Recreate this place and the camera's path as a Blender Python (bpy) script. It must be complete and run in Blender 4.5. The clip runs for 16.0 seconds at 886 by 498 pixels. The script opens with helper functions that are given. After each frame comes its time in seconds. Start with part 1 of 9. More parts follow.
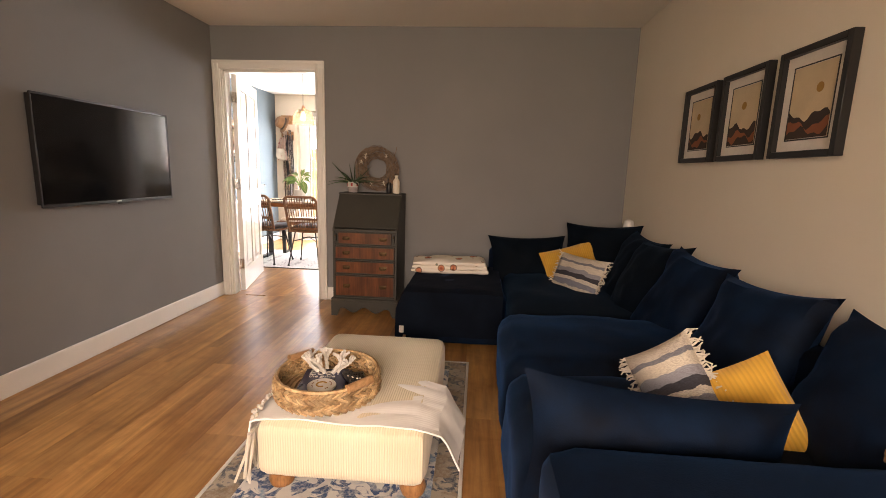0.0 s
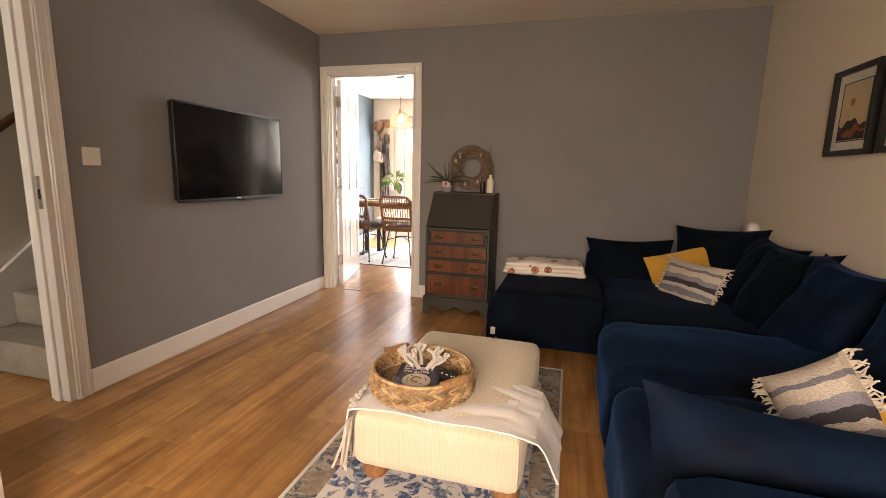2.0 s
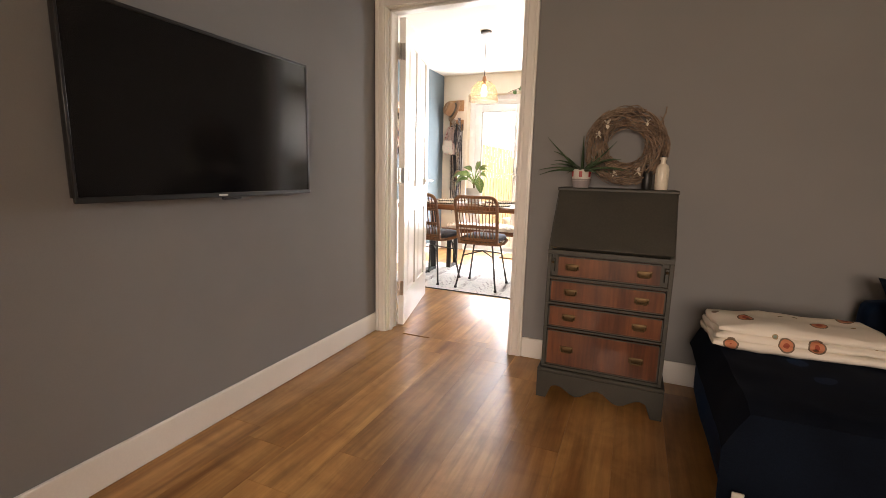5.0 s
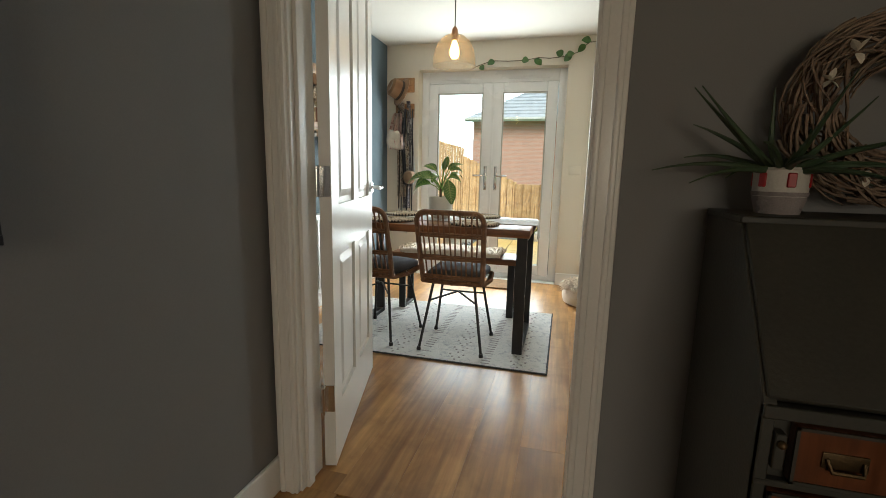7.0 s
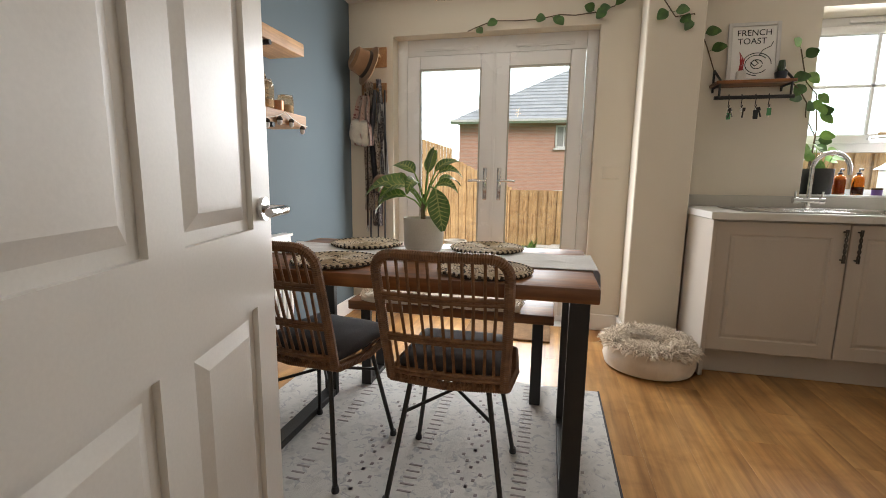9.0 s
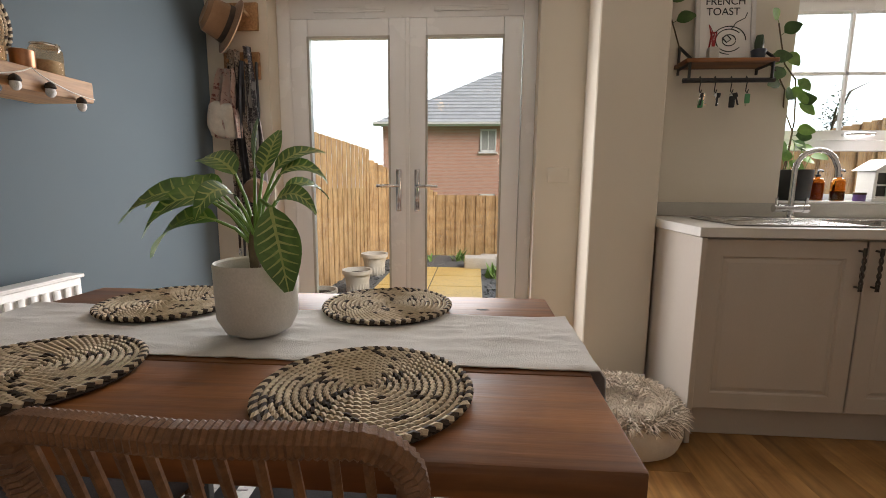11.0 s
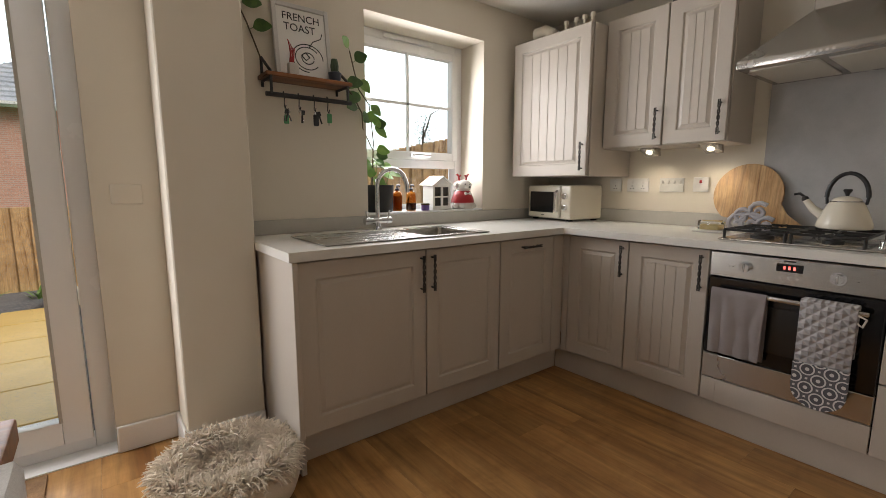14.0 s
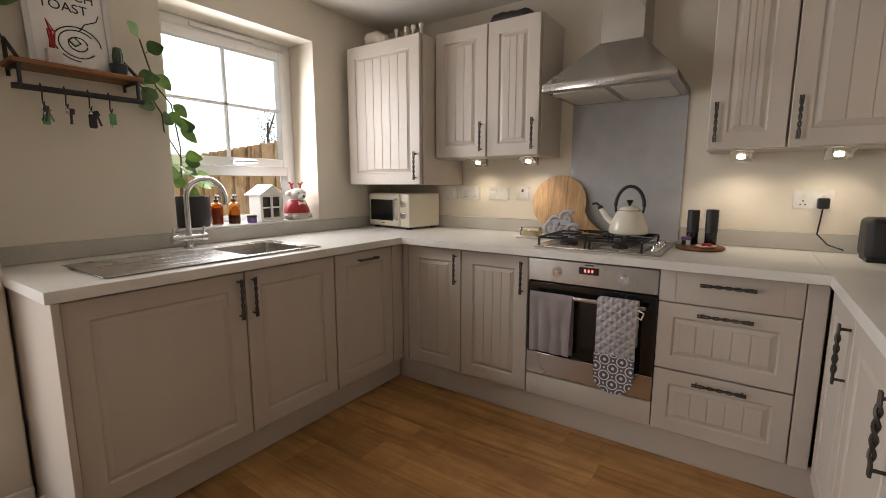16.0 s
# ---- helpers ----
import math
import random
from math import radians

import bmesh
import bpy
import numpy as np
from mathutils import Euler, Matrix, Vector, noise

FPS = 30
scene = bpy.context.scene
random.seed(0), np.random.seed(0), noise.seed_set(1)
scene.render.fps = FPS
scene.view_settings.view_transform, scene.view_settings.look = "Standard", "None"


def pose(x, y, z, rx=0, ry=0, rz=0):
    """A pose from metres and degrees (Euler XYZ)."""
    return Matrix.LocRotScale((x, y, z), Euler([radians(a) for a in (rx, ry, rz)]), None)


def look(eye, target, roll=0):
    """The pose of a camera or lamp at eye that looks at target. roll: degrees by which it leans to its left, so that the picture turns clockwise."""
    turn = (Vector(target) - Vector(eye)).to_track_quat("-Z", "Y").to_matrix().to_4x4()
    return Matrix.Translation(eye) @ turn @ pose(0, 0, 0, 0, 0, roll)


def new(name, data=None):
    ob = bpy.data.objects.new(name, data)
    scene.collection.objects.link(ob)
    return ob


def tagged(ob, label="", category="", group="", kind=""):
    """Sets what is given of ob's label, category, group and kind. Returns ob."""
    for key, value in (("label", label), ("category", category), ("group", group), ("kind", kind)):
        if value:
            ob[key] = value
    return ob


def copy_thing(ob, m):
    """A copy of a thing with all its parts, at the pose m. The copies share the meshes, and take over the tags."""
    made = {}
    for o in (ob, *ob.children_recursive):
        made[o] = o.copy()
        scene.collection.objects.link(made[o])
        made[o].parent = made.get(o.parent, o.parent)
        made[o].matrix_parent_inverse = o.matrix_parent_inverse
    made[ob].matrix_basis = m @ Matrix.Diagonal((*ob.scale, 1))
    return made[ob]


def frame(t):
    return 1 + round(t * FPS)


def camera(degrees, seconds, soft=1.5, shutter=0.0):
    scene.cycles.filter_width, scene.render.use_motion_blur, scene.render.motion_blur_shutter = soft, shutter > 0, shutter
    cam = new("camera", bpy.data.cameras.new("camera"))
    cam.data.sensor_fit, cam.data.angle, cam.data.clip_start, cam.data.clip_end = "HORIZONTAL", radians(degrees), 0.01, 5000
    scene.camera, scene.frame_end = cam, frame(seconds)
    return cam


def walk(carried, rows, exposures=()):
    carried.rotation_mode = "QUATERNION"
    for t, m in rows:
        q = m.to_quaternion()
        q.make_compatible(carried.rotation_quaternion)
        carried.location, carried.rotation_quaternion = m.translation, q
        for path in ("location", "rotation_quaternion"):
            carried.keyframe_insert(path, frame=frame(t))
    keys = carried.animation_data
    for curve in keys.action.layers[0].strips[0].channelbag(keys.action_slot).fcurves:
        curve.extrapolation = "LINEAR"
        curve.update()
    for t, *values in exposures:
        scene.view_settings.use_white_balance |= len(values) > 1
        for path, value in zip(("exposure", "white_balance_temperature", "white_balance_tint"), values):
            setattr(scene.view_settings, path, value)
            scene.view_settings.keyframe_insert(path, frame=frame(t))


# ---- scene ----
cam = camera(89.6, 16.0, soft=0.6)
PATH = [
    (0, (0.027, 0.604, 1.194), (-0.12, 2.569, 0.853), 1.7),
    (0.5, (0.008, 0.597, 1.19), (-0.24, 2.552, 0.854), 1.5),
    (1, (-0.019, 0.596, 1.193), (-0.356, 2.538, 0.854), 1.5),
    (1.5, (-0.025, 0.603, 1.184), (-0.457, 2.526, 0.847), 1.5),
    (2, (-0.026, 0.648, 1.158), (-0.554, 2.547, 0.821), 1.4),
    (2.5, (-0.017, 0.732, 1.122), (-0.634, 2.604, 0.782), 1.4),
    (3, (-0.077, 0.89, 1.087), (-0.762, 2.737, 0.741), 1.4),
    (3.5, (-0.225, 1.127, 1.076), (-0.958, 2.955, 0.729), 1.4),
    (4, (-0.38, 1.41, 1.06), (-1.142, 3.226, 0.713), 1.4),
    (4.5, (-0.549, 1.728, 1.065), (-1.334, 3.535, 0.721), 1.4),
    (4.7, (-0.641, 1.844, 1.057), (-1.425, 3.652, 0.716), 1.4),
    (6.8, (-1.401, 3.172, 1.061), (-1.937, 5.07, 0.727), 1.4),
    (7, (-1.446, 3.322, 1.063), (-1.957, 5.227, 0.731), 1.3),
    (7.5, (-1.546, 3.663, 1.068), (-2.015, 5.579, 0.741), 1.1),
    (8, (-1.633, 3.962, 1.072), (-2.093, 5.882, 0.75), 0.8),
    (8.2, (-1.657, 4.081, 1.067), (-2.12, 6.001, 0.751), 0.7),
    (10.3, (-1.884, 5.127, 1.058), (-2.227, 7.074, 0.758), 0.7),
    (10.5, (-1.869, 5.201, 1.062), (-2.174, 7.155, 0.765), 0.6),
    (11, (-1.807, 5.342, 1.067), (-1.948, 7.316, 0.779), 0.5),
    (11.5, (-1.747, 5.457, 1.08), (-1.633, 7.433, 0.797), 0.4),
    (12, (-1.68, 5.521, 1.094), (-1.293, 7.463, 0.814), 0.3),
    (12.5, (-1.617, 5.535, 1.112), (-0.985, 7.411, 0.825), 0.2),
    (13, (-1.567, 5.534, 1.12), (-0.711, 7.319, 0.835), 0.1),
    (13.5, (-1.524, 5.524, 1.13), (-0.468, 7.199, 0.847), 0.0),
    (14, (-1.478, 5.507, 1.159), (-0.263, 7.07, 0.874), -0.0),
    (14.5, (-1.442, 5.486, 1.183), (-0.097, 6.939, 0.899), 0.0),
    (15, (-1.402, 5.467, 1.205), (0.049, 6.814, 0.918), -0.0),
    (15.5, (-1.389, 5.473, 1.229), (0.159, 6.706, 0.94), 0.1),
    (16, (-1.317, 5.464, 1.226), (0.316, 6.582, 0.933), -0.0),
]
EXPOSURES = [(0.0, 1.22, 6500, 13), (4.7, 1.08, 6450, 12), (6.8, -0.4, 5900, -5), (8.2, -0.5, 6150, 3), (10.3, -0.95, 6500, 10), (11.0, -1.0, 6500, 11),
             (12.4, -1.65, 6000, 4), (13.5, -1.6, 6050, 4), (14.2, -0.95, 6500, 11), (16.0, -0.95, 6500, 12)]
walk(cam, [(t, look(eye, target, roll)) for t, eye, target, roll in PATH], EXPOSURES)

# ---- light ----
world = bpy.data.worlds.new("sky")
scene.world = world
world.use_nodes = True
wn = world.node_tree
sky = wn.nodes.new("ShaderNodeTexSky")
sky.sky_type = "NISHITA"
sky.sun_disc = False
sky.sun_elevation, sky.sun_rotation = radians(43), radians(127)
sky.air_density, sky.dust_density, sky.ozone_density = 1.0, 6.0, 1.0
wn.nodes["Background"].inputs["Strength"].default_value = 0.15
wn.links.new(sky.outputs["Color"], wn.nodes["Background"].inputs["Color"])
sun_data = bpy.data.lights.new("sun", "SUN")
sun_data.energy, sun_data.angle, sun_data.color = 5.0, radians(25), (1.0, 0.96, 0.9)
sun = new("sun", sun_data)
sun.matrix_world = look((12, -5, 14), (0, 4, 0))


def area(name, eye, target, w, h, watts, color, spread=180):
    d = bpy.data.lights.new(name, "AREA")
    d.spread = radians(spread)
    d.shape, d.size, d.size_y, d.energy, d.color = "RECTANGLE", w, h, watts, color
    ob = new(name, d)
    ob.matrix_world = look(eye, target)
    return ob


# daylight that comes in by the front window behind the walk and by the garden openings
area("front_window_light", (-0.3, -0.88, 1.4), (-0.8, 3.0, -0.35), 1.9, 1.1, 31, (1.0, 0.76, 0.58), 120)
# fill lamp added to brighten the hall, at an unseen, assumed opening
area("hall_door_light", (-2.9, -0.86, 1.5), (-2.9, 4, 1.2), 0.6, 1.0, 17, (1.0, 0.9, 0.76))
area("garden_door_light", (-2.22, 7.825, 1.1), (-2.22, 4, 0.9), 1.2, 1.7, 82, (0.985, 0.96, 0.97))
area("kitchen_window_light", (0.2, 7.97, 1.56), (0.2, 4, 1.2), 0.7, 0.8, 32, (0.985, 0.96, 0.97))

# ---- materials ----


def nodes_of(name):
    m = bpy.data.materials.new(name)
    m.use_nodes = True
    nt = m.node_tree
    return m, nt, nt.nodes["Principled BSDF"]


def ramp(nt, stops):
    r = nt.nodes.new("ShaderNodeValToRGB")
    e = r.color_ramp.elements
    while len(e) < len(stops):
        e.new(0.5)
    for el, (p, c) in zip(e, stops):
        el.position, el.color = p, (*c, 1)
    return r


def coords(nt, kind="Object", scale=(1, 1, 1), rot=(0, 0, 0)):
    tc, mp = nt.nodes.new("ShaderNodeTexCoord"), nt.nodes.new("ShaderNodeMapping")
    mp.inputs["Scale"].default_value = scale
    mp.inputs["Rotation"].default_value = rot
    nt.links.new(tc.outputs[kind], mp.inputs["Vector"])
    return mp.outputs["Vector"]


def noise_tex(nt, vec, scale, detail=4, rough=0.55, dist=0.0):
    n = nt.nodes.new("ShaderNodeTexNoise")
    n.inputs["Scale"].default_value, n.inputs["Detail"].default_value = scale, detail
    n.inputs["Roughness"].default_value, n.inputs["Distortion"].default_value = rough, dist
    nt.links.new(vec, n.inputs["Vector"])
    return n.outputs["Fac"]


def mix(nt, fac, a, b, mode="MIX"):
    m = nt.nodes.new("ShaderNodeMix")
    m.data_type, m.blend_type = "RGBA", mode
    for sock, v in ((m.inputs[0], fac), (m.inputs[6], a), (m.inputs[7], b)):
        if isinstance(v, (int, float)):
            sock.default_value = v
        elif isinstance(v, tuple):
            sock.default_value = (*v, 1)
        else:
            nt.links.new(v, sock)
    return m.outputs[2]


def bump(nt, bsdf, height, strength, dist=0.01):
    b = nt.nodes.new("ShaderNodeBump")
    b.inputs["Strength"].default_value, b.inputs["Distance"].default_value = strength, dist
    nt.links.new(height, b.inputs["Height"])
    nt.links.new(b.outputs["Normal"], bsdf.inputs["Normal"])
    return b


def surface(name, dark, light, scale=6, rough=0.6, metal=0.0, fine=120, relief=0.15, stretch=(1, 1, 1), sheen=0.0, spec=0.5, spread=0.06, kind="Object", dist=0.003, uneven=0.1, island=0.0):
    """A surface with broad tone shifts, fine grain, uneven gloss and fine relief."""
    m, nt, b = nodes_of(name)
    v = coords(nt, kind, stretch)
    broad, grain = noise_tex(nt, v, scale, 5), noise_tex(nt, v, fine, 3)
    r = ramp(nt, [(0.3, dark), (0.7, light)])
    nt.links.new(broad, r.inputs["Fac"])
    g = ramp(nt, [(0.3, (1 - spread * 2,) * 3), (0.7, (1, 1, 1))])
    nt.links.new(grain, g.inputs["Fac"])
    col = mix(nt, 1.0, r.outputs["Color"], g.outputs["Color"], "MULTIPLY")
    if island:                                                     # each strand has a tone of its own
        geo, mr = nt.nodes.new("ShaderNodeNewGeometry"), nt.nodes.new("ShaderNodeMapRange")
        mr.inputs["To Min"].default_value, mr.inputs["To Max"].default_value = 1 - island, 1 + island * 0.4
        nt.links.new(geo.outputs["Random Per Island"], mr.inputs["Value"])
        col = mix(nt, 1.0, col, mr.outputs["Result"], "MULTIPLY")
    nt.links.new(col, b.inputs["Base Color"])
    rr = nt.nodes.new("ShaderNodeMapRange")
    rr.inputs["To Min"].default_value, rr.inputs["To Max"].default_value = max(0.02, rough - uneven), min(1, rough + uneven)
    nt.links.new(broad, rr.inputs["Value"])
    nt.links.new(rr.outputs["Result"], b.inputs["Roughness"])
    b.inputs["Metallic"].default_value = metal
    b.inputs["Specular IOR Level"].default_value = spec
    if sheen:
        b.inputs["Sheen Weight"].default_value, b.inputs["Sheen Roughness"].default_value = sheen, 0.35
        b.inputs["Sheen Tint"].default_value = (*[min(1.0, (11 if light[2] < 0.1 else 6) * x) for x in light], 1)
    bump(nt, b, grain, relief, dist)
    return m


def wood(name, dark, light, rough=0.4, axis="y", scale=1.0, vary=0.25, relief=0.12, coat=0.0, fine=0.66):
    """Long grain along one axis, a tone of its own for each board."""
    m, nt, b = nodes_of(name)
    st = {"x": (0.6, 9, 9), "y": (9, 0.6, 9), "z": (9, 9, 0.6)}[axis]
    v = coords(nt, "Object", tuple(s * scale for s in st))
    info = nt.nodes.new("ShaderNodeObjectInfo")
    add = nt.nodes.new("ShaderNodeVectorMath")
    sc = nt.nodes.new("ShaderNodeVectorMath")
    sc.operation = "SCALE"
    cmb = nt.nodes.new("ShaderNodeCombineXYZ")
    for i in range(3):
        nt.links.new(info.outputs["Random"], cmb.inputs[i])
    nt.links.new(cmb.outputs[0], sc.inputs[0])
    sc.inputs["Scale"].default_value = 40
    nt.links.new(v, add.inputs[0])
    nt.links.new(sc.outputs[0], add.inputs[1])
    n1, n2 = noise_tex(nt, add.outputs[0], 1.1, 6, 0.6, 1.2), noise_tex(nt, add.outputs[0], 7, 4, 0.6)
    r = ramp(nt, [(0.28, dark), (0.5, tuple((a + c) / 2 for a, c in zip(dark, light))), (0.75, light)])
    nt.links.new(n1, r.inputs["Fac"])
    g = ramp(nt, [(0.33, (fine,) * 3), (0.6, (1, 1, 1))])
    nt.links.new(n2, g.inputs["Fac"])
    col = mix(nt, 1.0, r.outputs["Color"], g.outputs["Color"], "MULTIPLY")
    n3 = noise_tex(nt, add.outputs[0], 0.55, 3, 0.5, 2.5)          # darker heart streaks and knots
    kn = ramp(nt, [(0.56, (1, 1, 1)), (0.70, (0.55, 0.46, 0.40))])
    nt.links.new(n3, kn.inputs["Fac"])
    col = mix(nt, 1.0, col, kn.outputs["Color"], "MULTIPLY")
    blot = ramp(nt, [(0.36, (0.70, 0.64, 0.58)), (0.58, (1, 1, 1))])
    nt.links.new(noise_tex(nt, coords(nt, "Object"), 5, 5, 0.6, 0.6), blot.inputs["Fac"])
    col = mix(nt, 0.8, col, blot.outputs["Color"], "MULTIPLY")
    t = nt.nodes.new("ShaderNodeMapRange")
    t.inputs["To Min"].default_value, t.inputs["To Max"].default_value = 1 - vary, 1 + vary * 0.4
    nt.links.new(info.outputs["Random"], t.inputs["Value"])
    nt.links.new(mix(nt, 1.0, col, t.outputs["Result"], "MULTIPLY"), b.inputs["Base Color"])
    rr = nt.nodes.new("ShaderNodeMapRange")
    rr.inputs["To Min"].default_value, rr.inputs["To Max"].default_value = rough - 0.06, rough + 0.1
    nt.links.new(n2, rr.inputs["Value"])
    nt.links.new(rr.outputs["Result"], b.inputs["Roughness"])
    b.inputs["Coat Weight"].default_value = coat
    bump(nt, b, n2, relief, 0.003)
    return m


def glass(name, tint=(1, 1, 1), rough=0.0):
    m, nt, b = nodes_of(name)
    b.inputs["Base Color"].default_value = (*tint, 1)
    b.inputs["Transmission Weight"].default_value = 1.0
    b.inputs["Roughness"].default_value, b.inputs["IOR"].default_value = rough, 1.45
    return m


def thin_glass(name, wet=0.4):
    """A window pane: mostly clear, mirror-like at a flat angle, with dried and wet specks."""
    m, nt, b = nodes_of(name)
    out = nt.nodes["Material Output"]
    clear, gloss, mx = nt.nodes.new("ShaderNodeBsdfTransparent"), nt.nodes.new("ShaderNodeBsdfGlossy"), nt.nodes.new("ShaderNodeMixShader")
    gloss.inputs["Roughness"].default_value = 0.02
    fr = nt.nodes.new("ShaderNodeFresnel")
    fr.inputs["IOR"].default_value = 1.3
    nt.links.new(fr.outputs[0], mx.inputs[0])
    nt.links.new(clear.outputs[0], mx.inputs[1])
    nt.links.new(gloss.outputs[0], mx.inputs[2])
    v = coords(nt, "Object")
    vor = nt.nodes.new("ShaderNodeTexVoronoi")
    vor.inputs["Scale"].default_value = 190
    nt.links.new(v, vor.inputs["Vector"])
    patch = noise_tex(nt, v, 3.5, 3)
    th = nt.nodes.new("ShaderNodeMath")
    th.operation = "MULTIPLY_ADD"
    th.inputs[1].default_value, th.inputs[2].default_value = 0.62, -0.16
    nt.links.new(patch, th.inputs[0])
    less = nt.nodes.new("ShaderNodeMath")
    less.operation = "LESS_THAN"
    nt.links.new(vor.outputs["Distance"], less.inputs[0])
    nt.links.new(th.outputs[0], less.inputs[1])
    drop = nt.nodes.new("ShaderNodeBsdfGlossy")
    drop.inputs["Roughness"].default_value = 0.3
    m2 = nt.nodes.new("ShaderNodeMixShader")
    half = nt.nodes.new("ShaderNodeMath")
    half.operation = "MULTIPLY"
    half.inputs[1].default_value = wet
    nt.links.new(less.outputs[0], half.inputs[0])
    nt.links.new(half.outputs[0], m2.inputs[0])
    nt.links.new(mx.outputs[0], m2.inputs[1])
    nt.links.new(drop.outputs[0], m2.inputs[2])
    nt.links.new(m2.outputs[0], out.inputs["Surface"])
    return m


def emitter(name, color, strength):
    m, nt, b = nodes_of(name)
    b.inputs["Emission Color"].default_value = (*color, 1)
    b.inputs["Emission Strength"].default_value = strength
    return m


def plain(name, c, rough=0.5, metal=0.0, spec=0.5):
    return surface(name, tuple(x * 0.9 for x in c), tuple(min(1, x * 1.05) for x in c), 9, rough, metal, 200, 0.05, spread=0.03, spec=spec)


def ribbed(name, dark, light, axis, pitch, rough=0.9, depth=0.6, sheen=0.3, tone=0.86):
    """Corded or woven cloth with ribs across one axis."""
    m, nt, b = nodes_of(name)
    v = coords(nt, "Object")
    w = nt.nodes.new("ShaderNodeTexWave")
    w.bands_direction = axis
    w.inputs["Scale"].default_value = 0.314 / pitch
    w.inputs["Distortion"].default_value, w.inputs["Detail"].default_value = 0.25, 1
    nt.links.new(v, w.inputs["Vector"])
    n = noise_tex(nt, v, 5, 5)
    r = ramp(nt, [(0.3, dark), (0.7, light)])
    nt.links.new(n, r.inputs["Fac"])
    g = ramp(nt, [(0.0, (tone,) * 3), (0.6, (1, 1, 1))])
    nt.links.new(w.outputs["Fac"], g.inputs["Fac"])
    nt.links.new(mix(nt, 1.0, r.outputs["Color"], g.outputs["Color"], "MULTIPLY"), b.inputs["Base Color"])
    b.inputs["Roughness"].default_value = rough
    b.inputs["Sheen Weight"].default_value = sheen
    bump(nt, b, w.outputs["Fac"], depth, 0.004)
    return m


def bands(name, stops, axis_scale, rough=0.9, warp=0.04, relief=0.5):
    """Woven stripes of several colours along local y, uneven like hand-loomed cloth."""
    m, nt, b = nodes_of(name)
    v = coords(nt, "Object")
    sep = nt.nodes.new("ShaderNodeSeparateXYZ")
    nt.links.new(v, sep.inputs[0])
    n = noise_tex(nt, v, 14, 4)
    ad = nt.nodes.new("ShaderNodeMath")
    ad.operation = "MULTIPLY_ADD"
    ad.inputs[1].default_value = warp
    nt.links.new(n, ad.inputs[0])
    nt.links.new(sep.outputs[1], ad.inputs[2])
    sc = nt.nodes.new("ShaderNodeMath")
    sc.operation = "MULTIPLY_ADD"
    sc.inputs[1].default_value, sc.inputs[2].default_value = axis_scale, 0.5
    nt.links.new(ad.outputs[0], sc.inputs[0])
    r = ramp(nt, stops)
    r.color_ramp.interpolation = "CONSTANT"
    fr = nt.nodes.new("ShaderNodeMath")
    fr.operation = "FRACT"
    nt.links.new(sc.outputs[0], fr.inputs[0])
    nt.links.new(fr.outputs[0], r.inputs["Fac"])
    f = noise_tex(nt, coords(nt, "Object", (140, 500, 140)), 1, 2)
    g = ramp(nt, [(0.35, (0.55,) * 3), (0.6, (1, 1, 1))])
    nt.links.new(f, g.inputs["Fac"])
    nt.links.new(mix(nt, 0.8, r.outputs["Color"], g.outputs["Color"], "MULTIPLY"), b.inputs["Base Color"])
    b.inputs["Roughness"].default_value = rough
    bump(nt, b, f, relief, 0.004)
    return m


def carpet_pattern(name, ground, figure, accent, scale, field, border=None):
    """A faded woven rug: blotched figures over a pale ground."""
    m, nt, b = nodes_of(name)
    v = coords(nt, "Object")
    n1, n2 = noise_tex(nt, v, scale, 3, 0.5, 1.5), noise_tex(nt, v, scale * 0.45, 3, 0.5, 0.8)
    vor = nt.nodes.new("ShaderNodeTexVoronoi")
    vor.feature = "F1"
    vor.inputs["Scale"].default_value = scale * 0.7
    nt.links.new(v, vor.inputs["Vector"])
    r1 = ramp(nt, [(field, ground), (field + 0.04, figure)])
    nt.links.new(n1, r1.inputs["Fac"])
    r2 = ramp(nt, [(0.55, (0, 0, 0)), (0.62, (1, 1, 1))])
    nt.links.new(n2, r2.inputs["Fac"])
    c = mix(nt, r2.outputs["Color"], r1.outputs["Color"], accent)
    rv = ramp(nt, [(0.18, (0.7,) * 3), (0.3, (1, 1, 1))])
    nt.links.new(vor.outputs["Distance"], rv.inputs["Fac"])
    c = mix(nt, 0.6, c, rv.outputs["Color"], "MULTIPLY")
    wr_ = ramp(nt, [(0.42, (0, 0, 0)), (0.72, (0.75,) * 3)])
    nt.links.new(noise_tex(nt, v, 60, 3), wr_.inputs["Fac"])
    c = mix(nt, wr_.outputs["Color"], c, ground)
    nt.links.new(c, b.inputs["Base Color"])
    b.inputs["Roughness"].default_value = 0.95
    b.inputs["Sheen Weight"].default_value = 0.2
    bump(nt, b, noise_tex(nt, v, 350, 2), 0.5, 0.004)
    return m


